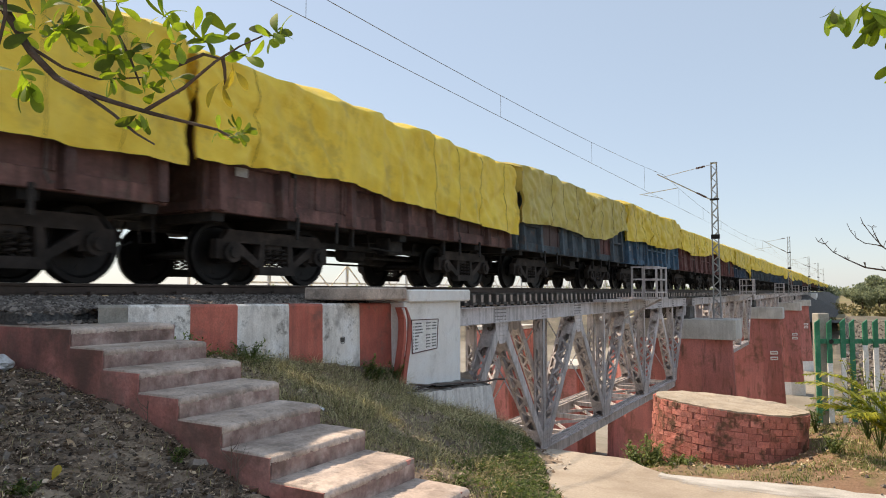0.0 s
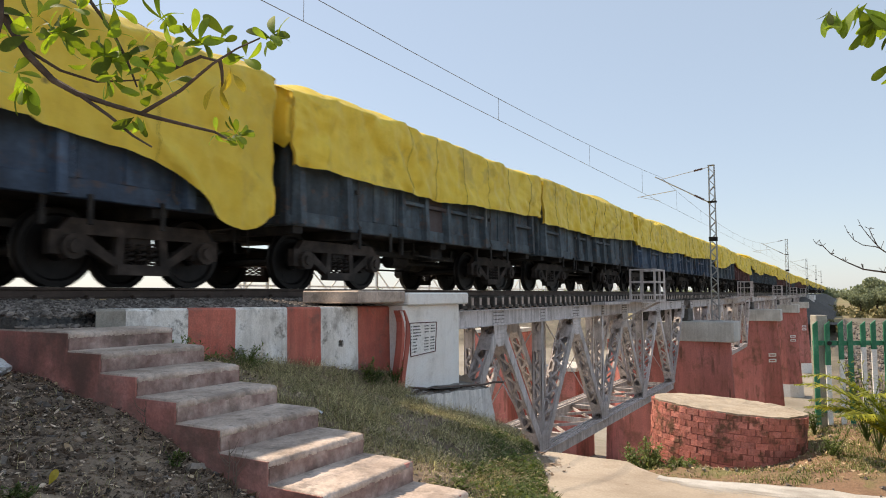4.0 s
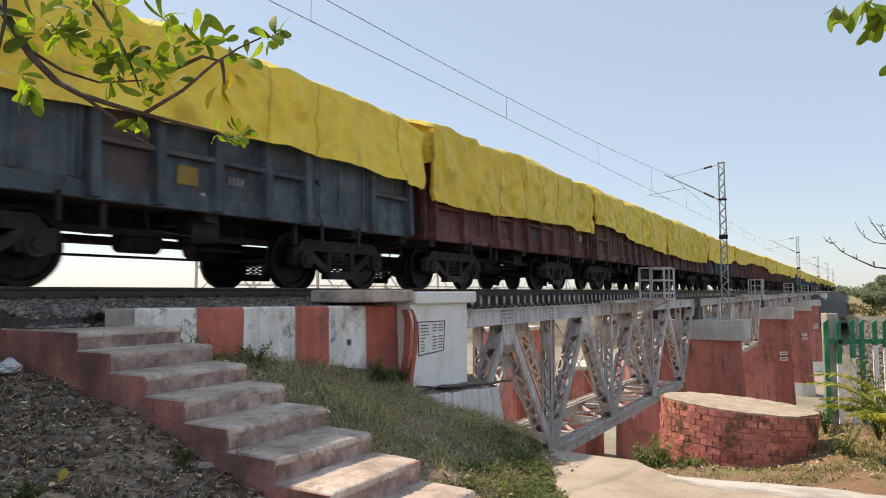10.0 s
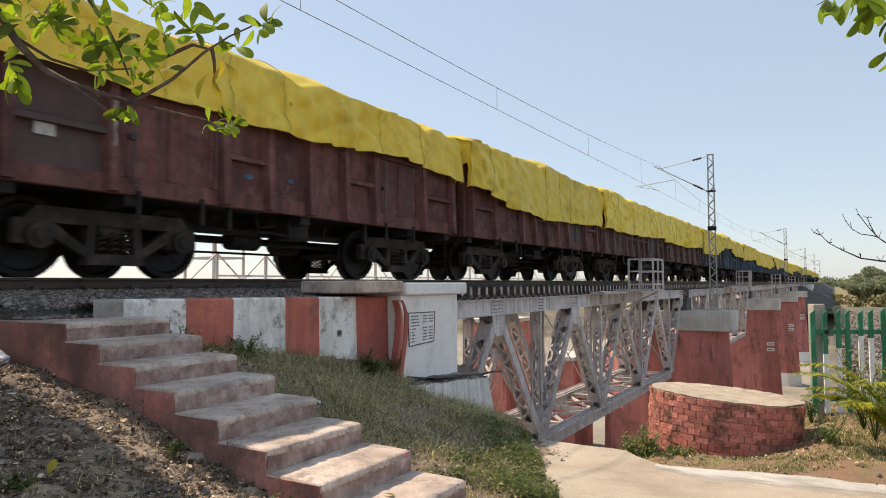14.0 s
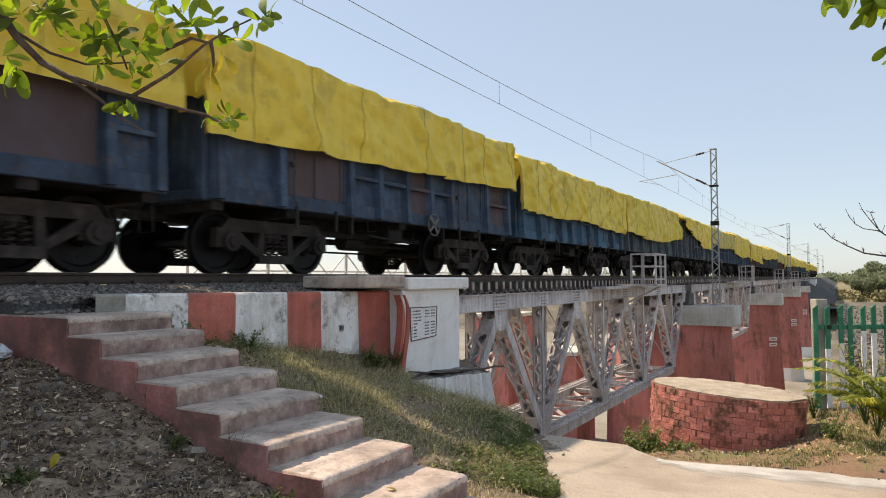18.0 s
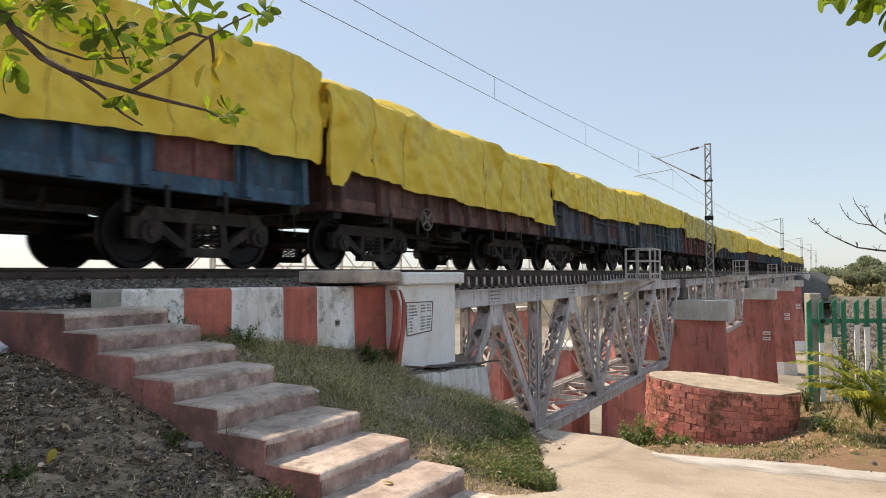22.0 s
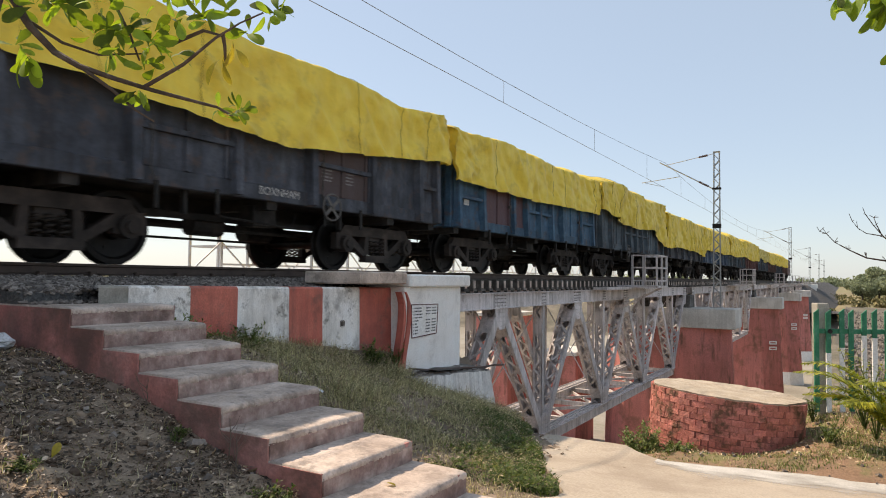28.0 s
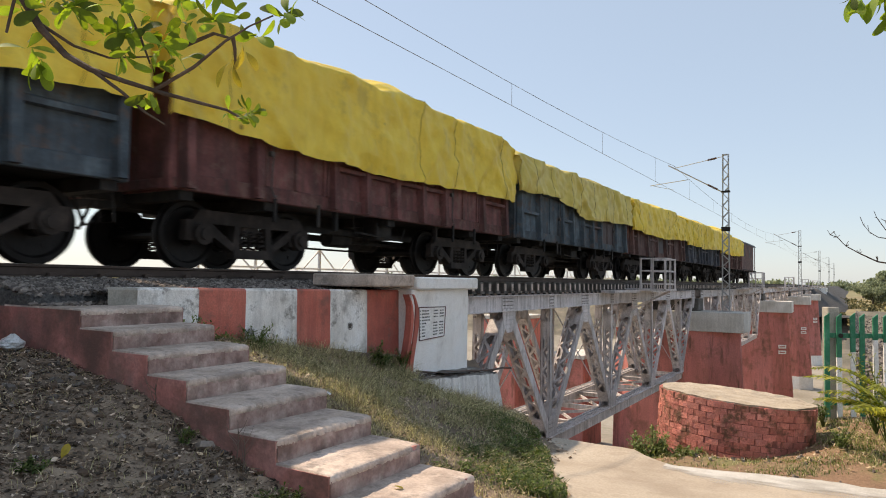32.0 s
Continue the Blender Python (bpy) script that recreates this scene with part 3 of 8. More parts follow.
def wash_material():
    """Thin whitewash: where it is worn through the path shows."""
    m = material("thin_whitewash", [(0.40, 0.38, 0.345), (0.50, 0.48, 0.445), (0.57, 0.55, 0.52)], 3, 0.9, bump=0.3, vary=0)
    nd, ln = m.node_tree.nodes, m.node_tree.links
    at, ns, ad = nd.new("ShaderNodeAttribute"), nd.new("ShaderNodeTexNoise"), nd.new("ShaderNodeMapRange")
    at.attribute_name = "cover"
    ns.inputs["Scale"].default_value, ns.inputs["Detail"].default_value = 7.0, 8.0
    su = nd.new("ShaderNodeMath")
    ln.new(at.outputs["Fac"], su.inputs[0])
    ln.new(ns.outputs["Fac"], su.inputs[1])
    ln.new(su.outputs[0], ad.inputs[0])
    ad.inputs[1].default_value, ad.inputs[2].default_value = 0.72, 1.25
    ln.new(ad.outputs[0], nd["Principled BSDF"].inputs["Alpha"])
    return m


M_WASH = wash_material()
build_path()


# ---- stairs ----
def build_stairs():
    st = thing("stairs", "worn concrete steps with red painted side beside the track", "stairs", kind="structure")
    rise, going = 0.161, 0.484
    rnd = random.Random(5)
    for k in range(9):
        x1 = 3.545 + going * k
        x0 = x1 - going - 0.16 if k else 1.6
        z1 = -0.425 - rise * k
        y0, y1 = 3.40, 4.45
        # tread block with a rounded, chipped nose
        n = 84
        s = Shape()
        prof = [(x0, 0.0), (x1 - 0.24, 0.002), (x1 - 0.045, 0.0), (x1 - 0.016, -0.006), (x1 - 0.005, -0.015), (x1 - 0.001, -0.030), (x1 - 0.002, -0.046), (x1 - 0.008, -0.056)]
        verts, faces = [], []
        for i in range(n + 1):
            y = y0 + (y1 - y0) * i / n
            end = 0.010 if i in (0, n) else 0
            worn = 0.015 * noise.noise(Vector((y * 5.0, k * 3.1, 0.0))) + 0.008 * noise.noise(Vector((y * 14.0, k * 5.7, 2.0)))
            bite = 0.13 * max(0.0, noise.noise(Vector((y * 6.0, k * 2.3, 5.0))) - 0.22) + 0.07 * max(0.0, noise.noise(Vector((y * 19.0, k * 4.1, 8.0))) - 0.2)
            bite *= min(1.0, max(0.0, (min(i, n - i) - 1) / 12))
            for j, (px, pz) in enumerate(prof):
                chip = (worn - bite + rnd.uniform(-0.004, 0.003)) if 2 <= j <= 6 else rnd.uniform(-0.003, 0.003)
                verts.append((px + (chip if j > 0 else 0) - (end if 2 < j < 7 else 0), y, z1 + pz + chip * 0.4 - (end * 0.6 if 1 < j < 5 else 0)))
        m = len(prof)
        for i in range(n):
            for j in range(m - 1):
                a = i * m + j
                faces.append((a, a + 1, a + m + 1, a + m))
        for i in (0, n):
            row = [i * m + j for j in range(m)]
            c = len(verts)
            verts += [(verts[row[-1]][0] - 0.03, verts[i * m][1], z1 - 0.075), (x0, verts[i * m][1], z1 - 0.075)]
            faces.append(tuple(row + [c, c + 1]) if i else tuple(reversed(row + [c, c + 1])))
        s.add(verts, faces)
        tread = part("tread", s, M_CONC, st, smooth=True)
        r = Shape().box(x1 - 0.10, x1 - 0.007, y0 + 0.004, y1 - 0.004, z1 - rise - 0.01, z1 - 0.045)
        part("riser", r, M_RISER, st)
    # side walls under the steps
    for y, nm in ((3.40, "stringer"), (4.322, "stringer")):
        out = [(1.6, -0.438)]
        for k in range(9):
            x1, z1 = 3.525 + going * k, -0.438 - rise * k
            out += [(x1, z1), (x1, z1 - rise)]
        out += [(out[-1][0], -2.3), (1.6, -2.3)]
        s = Shape()
        v = [(a, y + c, b) for c in (-0.012, 0.14) for a, b in out]
        nn = len(out)
        fs = [tuple(range(nn)), tuple(reversed(range(nn, 2 * nn)))] + [((i + 1) % nn, i, nn + i, nn + (i + 1) % nn) for i in range(nn)]
        s.add(v, fs)
        part(nm, recalc(s.mesh("stringer", M_STRINGER)), None, st, "dark red painted side")


build_stairs()


# ---- striped retaining wall and abutment ----
M_BORDER = material("maroon_line", [(0.10, 0.042, 0.045), (0.15, 0.06, 0.06)], 9, 0.85, bump=0, vary=0)
M_SOOT = material("sooty_concrete", [(0.10, 0.09, 0.08), (0.22, 0.20, 0.18), (0.42, 0.39, 0.36)], 3.5, 0.95, bump=0.8, fine=30, detail=9.0, vary=0)
M_LEDGE = material("streaked_whitewash", [(0.693, 0.672, 0.640), (0.840, 0.819, 0.788), (0.900, 0.900, 0.871)], 2.0, 0.88, bump=0.4, fine=50, streak=0.45, streak_colour=(0.13, 0.12, 0.115), streak_scale=(7.0, 7.0, 0.5), spots=0.3, spot_colour=(0.22, 0.20, 0.18), spot_scale=5, detail=9.0, vary=0)


def build_ledge(ab):
    """The low ledge in front of the abutment, its top edge broken away unevenly."""
    n, m = 36, 9
    front, top = Shape(), Shape()
    fv, tv = [], []
    for i in range(n + 1):
        f = i / n
        y = 8.6 + 2.44 * f
        low = 11.55 - 8.6
        chip = 0.05 * noise.noise(Vector((y * 3.0, 1.0, 0.0))) + 0.03 * noise.noise(Vector((y * 9.0, 2.0, 0.0)))
        edge = Vector((3.78 + chip * 0.6, y, -1.62 - 0.16 * f + chip - 0.02))
        foot = Vector((3.92, 8.6 + low * f, -3.2 - 0.7 * f))
        for j in range(m):
            t = j / (m - 1)
            p = edge.lerp(foot, t)
            fv.append((p.x + 0.012 * noise.noise(p * 4.0), p.y, p.z))
        for j in range(m):
            t = j / (m - 1)
            tv.append((2.9 + (edge.x - 2.9) * t, y, -1.645 - 0.08 * f + (edge.z + 1.645 + 0.08 * f) * t ** 3 + 0.022 * noise.noise(Vector((y * 5.0, t * 5.0, 3.0))) * (1 if j < m - 1 else 0)))
    grid = [(i * m + j, i * m + j + 1, (i + 1) * m + j + 1, (i + 1) * m + j) for i in range(n) for j in range(m - 1)]
    front.add(fv, grid)
    front.add([fv[n * m], fv[n * m + m - 1], (2.9, 11.5, -3.9), (2.9, 11.04, -1.725)], [(0, 1, 2, 3)])
    front.add([fv[0], fv[m - 1], (2.9, 8.6, -3.2), (2.9, 8.6, -1.645)], [(3, 2, 1, 0)])
    ledge = part("ledge", recalc(front.mesh("ledge", M_LEDGE)), None, ab, "lower whitewashed ledge with black streaks")
    part("ledge_top", recalc(top.add(tv, grid).mesh("ledge_top", M_SOOT, True)), None, ledge, "sooty broken top")
    rnd = random.Random(14)
    bits = Shape()
    for _ in range(90):
        x, y, a, l = rnd.uniform(3.28, 3.74), rnd.uniform(8.75, 10.95), rnd.gauss(1.4, 0.6), rnd.uniform(0.04, 0.28)
        z = -1.63 - 0.06 * (y - 8.6)
        d = Vector((math.cos(a), math.sin(a), rnd.uniform(-0.05, 0.08))) * l
        bits.beam(Vector((x, y, z)), Vector((min(3.8, x + d.x), min(11.1, y + d.y), z + abs(d.z) + 0.01)), 0.008, 0.008)
    thing("debris", "dark dry sticks lying on the sooty ledge", "sticks", kind="stuff", data=bits.mesh("debris", M_BARK))


def build_wall():
    w = thing("wall_track", "low retaining wall painted in worn red and white stripes", "wall", kind="structure")
    edges = [3.98, 4.30, 5.07, 5.76, 6.65, 7.32, 8.17, 9.06]
    kinds = ["bare", "white", "red", "white", "red", "white", "red"]
    for (a, b), kd in zip(zip(edges, edges[1:]), kinds):
        s = Shape()
        n = 8
        verts, faces = [], []
        zt = lambda y: -0.245 - 0.011 * (y - 4.3)
        for i in range(n + 1):
            y = a + (b - a) * i / n
            jig = 0.006 * math.sin(9 * y)
            for x, z in ((2.62, zt(y)), (2.97, zt(y)), (2.995 + jig, zt(y) - 0.025), (3.0, -0.75), (3.03 + jig, -1.9)):
                verts.append((x, y, z))
        for i in range(n):
            for j in range(4):
                k = i * 5 + j
                faces.append((k, k + 1, k + 6, k + 5))
        s.add(verts, faces)
        part("stripe", s, {"red": M_RED, "white": M_WHITE_OLD, "bare": M_POST}[kd], w, "bare weathered concrete" if kd == "bare" else f"worn {kd} painted stripe")
    # dark block for the shade in the white stripe's broken drain hole
    part("drain_hole", Shape().box(2.99, 3.008, 7.71, 7.81, -0.87, -0.77, 0.02), M_SLEEPER, w, "dark block standing for the shade in a broken drain hole")
    w2 = thing("wall_track_end", "low red painted wall beside the top of the steps", "wall", kind="structure",
               data=Shape().box(1.72, 1.98, -4, 3.395, -1.9, -0.21, 0.02).mesh("wall_track_end", M_RED))
    # coping and ballast keeper behind
    ab = thing("abutment", "whitewashed bridge abutment with coping and red trim", "abutment", kind="structure")
    part("coping", Shape().box(2.20, 3.30, 7.80, 9.02, -0.235, -0.045, 0.02), M_CONC, ab, "bare grey concrete coping")
    part("coping", Shape().box(1.75, 3.36, 9.03, 11.05, -0.285, -0.075, 0.025), M_WHITE, ab, "white painted coping with black stains")
    part("block", Shape().box(1.6, 3.26, 9.0, 10.85, -2.6, -0.285, 0.012), M_WHITE, ab)
    part("back_wall", Shape().box(-2.6, 1.65, 9.2, 10.6, -9.8, -0.52), M_RED, ab, "red painted back wall")
    build_ledge(ab)
    # curved red trim at the corner
    for dx, y0, wd in ((0.0, 9.0, 0.07), (0.0, 8.86, 0.05)):
        pts = []
        for i in range(15):
            t = i / 14
            z = -0.36 - 1.33 * t
            y = y0 + 0.07 + 0.10 * math.sin(math.pi * min(t * 1.25, 1.0)) * (1 - 0.9 * t) - 0.12 * t ** 2 + (0.0 if t > 0.12 else -0.06 * (1 - t / 0.12))
            pts.append((3.27 + dx, y, z))
        s = Shape()
        verts, faces = [], []
        for i, (x, y, z) in enumerate(pts):
            h = wd * (0.25 + 0.75 * min(1, i / 4)) * 0.75
            verts += [(x - 0.10, y - h, z), (x + 0.015, y - h, z), (x + 0.015, y + h, z), (x - 0.10, y + h, z)]
        for i in range(14):
            for j in range(4):
                k = i * 4
                faces.append((k + j, k + (j + 1) % 4, k + 4 + (j + 1) % 4, k + 4 + j))
        faces += [(3, 2, 1, 0), (56, 57, 58, 59)]
        part("trim_band", recalc(s.add(verts, faces).mesh("trim_band", M_RED)), None, ab, "curved dark red trim band")
    # notice table on the block
    sg = thing("notice_board", "white painted notice table with thin maroon border on the abutment", "sign")
    x = 3.262
    c = [(9.19, -0.575), (10.03, -0.585), (9.99, -1.085), (9.22, -1.12)]
    panel = Shape().add([(x, y, z) for y, z in c] + [(x + 0.006, y, z) for y, z in c], [(7, 6, 5, 4), (0, 4, 5, 1), (1, 5, 6, 2), (2, 6, 7, 3), (3, 7, 4, 0)])
    part("panel", recalc(panel.mesh("panel", M_WHITE)), None, sg)
    b = Shape()
    for (y0, z0), (y1, z1) in zip(c, c[1:] + c[:1]):
        b.beam((x + 0.008, y0, z0), (x + 0.008, y1, z1), 0.012, 0.014)
    part("border", b, M_BORDER, sg, "thin dark maroon painted border")
    rnd = random.Random(9)

    def at(u, v):
        top = Vector(c[0]).lerp(Vector(c[1]), u)
        bot = Vector(c[3]).lerp(Vector(c[2]), u)
        q = top.lerp(bot, v)
        return (x + 0.0085, q.x, q.y)
    for r in range(9):
        v = 0.09 + 0.097 * r
        runs = [(0.045, 0.065), (0.11, rnd.uniform(0.33, 0.42) if r < 4 else rnd.uniform(0.2, 0.26))]
        if r != 3:
            runs += [(0.54, rnd.uniform(0.70, 0.73)), (0.78, rnd.uniform(0.93, 0.96))]
        for a0, a1 in runs:
            u = a0
            while u < a1 - 0.005:
                w1 = min(a1, u + rnd.uniform(0.022, 0.06))
                part("text_bar", Shape().add([at(u, v), at(w1, v), at(w1, v + 0.042), at(u, v + 0.042)], [(3, 2, 1, 0)]), M_BAR, sg)
                u = w1 + 0.012


build_wall()


# ---- track ----
def rail_profile():
    return [(-0.068, -0.156), (0.068, -0.156), (0.068, -0.146), (0.012, -0.128), (0.010, -0.045), (0.034, -0.034), (0.036, -0.008), (0.026, -0.001),
            (-0.026, -0.001), (-0.036, -0.008), (-0.034, -0.034), (-0.010, -0.045), (-0.012, -0.128), (-0.068, -0.146)]


def build_track():
    tr = thing("railway_track", "rusty steel rails on dark sleepers", "railway track", kind="structure")
    for x in (0.873, -0.873):
        s = Shape().prism(rail_profile(), 520, lambda a, b, c, x=x: (x + a, -60 + c, b))
        part("rail", recalc(s.mesh("rail", M_RAIL)), None, tr)
        part("rail_top", Shape().box(x - 0.026, x + 0.026, -60, 460, -0.0012, 0.0006), M_RAIL_TOP, tr, "polished running surface")
    for x in (0.60, -0.60):
        s = Shape().prism(rail_profile(), 168, lambda a, b, c, x=x: (x + a, 8.0 + c, b - 0.03))
        part("guard_rail", recalc(s.mesh("guard_rail", M_RAIL)), None, tr)
    me = Shape().box(-1.375, 1.375, -0.125, 0.125, -0.36, -0.172, 0.015).mesh("sleeper", M_SLEEPER)
    y = -5.9
    while y < 8.9:
        part("sleeper", me, None, tr, at=pose(0, y, 0))
        y += 0.65
    clip = Shape().box(0.93, 1.02, -0.05, 0.05, -0.16, -0.10, 0.012).box(-1.02, -0.93, -0.05, 0.05, -0.16, -0.10, 0.012).mesh("rail_clip", M_RAIL)
    y = -5.9
    while y < 8.9:
        part("rail_clip", clip, None, tr, at=pose(0, y, 0))
        y += 0.65
    # steel channel sleepers on the bridge, with hook bolts at their ends
    ms = Shape()
    ms.box(-1.40, 1.40, -0.085, 0.085, -0.40, -0.165, 0.01).box(1.33, 1.42, -0.11, 0.11, -0.46, -0.395).box(1.18, 1.26, -0.03, 0.03, -0.52, -0.38)
    for sx in (0.873, -0.873):
        ms.box(sx - 0.17, sx + 0.17, -0.10, 0.10, -0.166, -0.150)
    ms = ms.mesh("bridge_sleeper", M_SLEEPER)
    y = 10.9
    n = 0
    rest = Shape()
    while y < 172:
        if n < 160:
            part("bridge_sleeper", ms, None, tr, "dark oiled bridge sleeper with pale end", at=pose(0, y, 0))
        else:
            rest.box(-1.40, 1.40, y - 0.09, y + 0.09, -0.40, -0.165)
        y += 0.44
        n += 1
    tagged(part("bridge_sleepers_far", rest, M_SLEEPER, tr), kind="stuff")
    pale = Shape().box(1.395, 1.406, -0.055, 0.055, -0.385, -0.20).mesh("sleeper_end", M_CONC)
    for i in range(150):
        part("sleeper_end", pale, None, tr, at=pose(0, 10.9 + 0.44 * i, 0))


build_track()


def build_ballast():
    bed = Shape()
    prof = [(-3.4, -1.1), (-2.1, -0.30), (-1.0, -0.19), (1.0, -0.185), (1.75, -0.225), (2.3, -0.275), (2.64, -0.33), (2.69, -0.62)]
    ys = [-60] + [-6 + 0.5 * i for i in range(32)] + [3.38, 3.42, 9.2]
    ys = sorted(set(y for y in ys if y <= 9.2))
    verts, faces = [], []
    for y in ys:
        for i, (x, z) in enumerate(prof):
            # before the steps the bed ends at the low side wall
            verts.append((x if y > 3.4 else min(x, 1.73 + 0.001 * i), y, z + 0.02 * math.sin(4 * y + i * 2)))
    m = len(prof)
    for j in range(len(ys) - 1):
        for i in range(m - 1):
            k = j * m + i
            faces.append((k, k + 1, k + m + 1, k + m))
    # shoulder where the steps come up
    bal = thing("ballast", "grey crushed stone ballast under the rails", "ballast", kind="stuff", data=Shape().add(verts, faces).mesh("ballast", M_BALLAST_BED, True))
    rs = np.random.RandomState(11)
    s = Shape()
    cube = np.array([(-1, -1, -1), (1, -1, -1), (1, 1, -1), (-1, 1, -1), (-1, -1, 1), (1, -1, 1), (1, 1, 1), (-1, 1, 1)], float)
    fs = [(0, 3, 2, 1), (4, 5, 6, 7), (0, 1, 5, 4), (1, 2, 6, 5), (2, 3, 7, 6), (3, 0, 4, 7)]
    for i in range(12000):
        x, y = rs.uniform(0.96, 2.66), rs.uniform(0.4, 9.15)
        if y < 3.42 and x > 1.7:
            continue
        if rs.rand() < 0.12:
            x, y = rs.uniform(1.3, 2.9), rs.uniform(3.45, 4.5)
            if x > 2.3 and rs.rand() < 0.5:
                continue
        z = np.interp(min(x, 2.63), [p[0] for p in prof], [p[1] for p in prof])
        if x > 2.64:
            z = -0.42
        r = rs.uniform(0.012, 0.030)
        q = Euler((rs.normal(0, 0.45), rs.normal(0, 0.45), rs.uniform(0, 6))).to_matrix()
        c = cube * r * rs.uniform(0.6, 1.2, (8, 3)) * np.array([1.3, 1.0, 0.5])
        c = c @ np.array(q).T + (x, y, z + r * 0.35)
        s.add(c.tolist(), fs)
    tagged(part("stones", s, M_BALLAST, bal), kind="stuff")


build_ballast()


# ---- bridge ----
def laced(s, p, q, half, depth, bars=True, lace=0.08):
    """Two plates at x +- half joined by zigzag lacing on both open faces."""
    p, q = Vector(p), Vector(q)
    d = q - p
    L = d.length
    d.normalize()
    n = Vector((1, 0, 0)).cross(d)
    for sx in (-1, 1):
        s.beam(p, q, 0.022, depth, off=(sx * half, 0))
        for sn in (-1, 1):
            s.beam(p, q, 0.075, 0.018, off=(sx * (half - 0.03), sn * (depth / 2 - 0.009)))
    if bars:
        m = max(2, int(L / (2 * half * 0.95)))
        for sn in (-1, 1):
            o = n * sn * depth / 2
            for i in range(m):
                a = p + d * (L * i / m) + o + Vector(((half - 0.03) * (-1 if i % 2 else 1), 0, 0))
                b = p + d * (L * (i + 1) / m) + o + Vector(((half - 0.03) * (1 if i % 2 else -1), 0, 0))
                s.beam(a, b, lace, 0.012, side=d)
            # batten plates close both ends
            if lace > 0.06:
                for e in (p + d * 0.72, q - d * 0.72):
                    s.beam(e - d * 0.24 + o * 1.05, e + d * 0.24 + o * 1.05, 2 * half, 0.012)


# dark rivet colour paints in the small shadows that the heads cast
M_RIVET_SHADE = material("stained_rivets", [(0.16, 0.14, 0.125), (0.26, 0.23, 0.21)], 9, 0.7, bump=0, vary=0.2)
PANEL = 3.05
TOP_Z, LOW_Z = -0.73, -5.03


def build_span():
    """One underslung truss span of ten panels, 30.5 m, from y = 0."""
    sp = thing("truss_span", "light grey painted riveted steel deck truss of the railway bridge", "bridge truss", "truss spans")
    L = 10 * PANEL
    for gx in (1.2, -1.2):
        s = Shape()
        for sx in (-1, 1):
            s.beam((gx + sx * 0.17, -0.15, TOP_Z), (gx + sx * 0.17, L + 0.15, TOP_Z), 0.02, 0.40)
        s.beam((gx, -0.15, TOP_Z + 0.21), (gx, L + 0.15, TOP_Z + 0.21), 0.52, 0.025)
        for sx in (-1, 1):
            s.beam((gx + sx * 0.215, -0.15, TOP_Z - 0.20), (gx + sx * 0.215, L + 0.15, TOP_Z - 0.20), 0.11, 0.02)
        chord = part("top_chord", s, M_STEEL, sp)
        if gx > 0:
            # splice plates and rivet rows on the outer face
            for i in range(11):
                y = i * PANEL
                half = 0.42 if i % 2 == 0 else 0.22
                part("splice_plate", Shape().box(gx + 0.178, gx + 0.192, y - half, y + half, TOP_Z - 0.185, TOP_Z + 0.185), M_STEEL, chord)
                rv = Shape()
                for ry in range(int(half / 0.085) * 2):
                    for rz in (-0.14, -0.05, 0.05, 0.14):
                        yy = y - half + 0.045 + ry * 0.085
                        rv.box(gx + 0.19, gx + 0.205, yy - 0.014, yy + 0.014, TOP_Z + rz - 0.014, TOP_Z + rz + 0.014)
                part("rivet_rows", rv, M_RIVET_SHADE, chord, "rivet heads coloured dark for their shadows")
        s = Shape()
        for sx in (-1, 1):
            s.beam((gx + sx * 0.15, PANEL - 0.2, LOW_Z), (gx + sx * 0.15, L - PANEL + 0.2, LOW_Z), 0.022, 0.42)
            s.beam((gx + sx * 0.20, PANEL - 0.2, LOW_Z + 0.16), (gx + sx * 0.20, L - PANEL + 0.2, LOW_Z + 0.16), 0.12, 0.018)
        laced(s, (gx, PANEL, LOW_Z), (gx, L - PANEL, LOW_Z), 0.11, 0.36, True, 0.05)
        part("bottom_chord", s, M_STEEL, sp)
        for i in range(10):
            up0 = i % 2 == 0
            a = (gx, i * PANEL, TOP_Z - 0.15 if up0 else LOW_Z + 0.1)
            b = (gx, (i + 1) * PANEL, LOW_Z + 0.1 if up0 else TOP_Z - 0.15)
            s = Shape()
            laced(s, a, b, 0.19, 0.28 if i not in (0, 9) else 0.34)
            part("diagonal", s, M_STEEL, sp)
        for i in range(1, 10, 2):
            s = Shape()
            laced(s, (gx, i * PANEL, LOW_Z + 0.1), (gx, i * PANEL, TOP_Z - 0.15), 0.15, 0.18, True, 0.065)
            part("vertical", s, M_STEEL, sp)
        for i in range(11):
            top = i % 2 == 0
            z = TOP_Z if top else LOW_Z
            if not top and not (1 <= i <= 9):
                continue
            sgn = -1 if top else 1
            s = Shape()
            out = [(-0.42, 0.14 * sgn), (0.42, 0.14 * sgn), (0.34, 0.52 * sgn), (0.16, 0.78 * sgn), (-0.16, 0.78 * sgn), (-0.34, 0.52 * sgn)]
            for sx in (-1, 1):
                x = gx + sx * 0.19
                s.prism(out, 0.014 * sx, lambda a, b, c, x=x, y=i * PANEL, z=z: (x + c, y + a, z + b))
            # rivet heads on the outer face
            if gx > 0:
                for ry in range(-3, 4):
                    for rz in range(5):
                        yy, zz = ry * 0.09, sgn * (0.2 + 0.12 * rz)
                        if abs(yy) < 0.38 - 0.05 * rz:
                            s.box(gx + 0.204, gx + 0.216, i * PANEL + yy - 0.014, i * PANEL + yy + 0.014, z + zz - 0.014, z + zz + 0.014)
            part("gusset_plate", recalc(s.mesh("gusset_plate", M_STEEL)), None, sp)
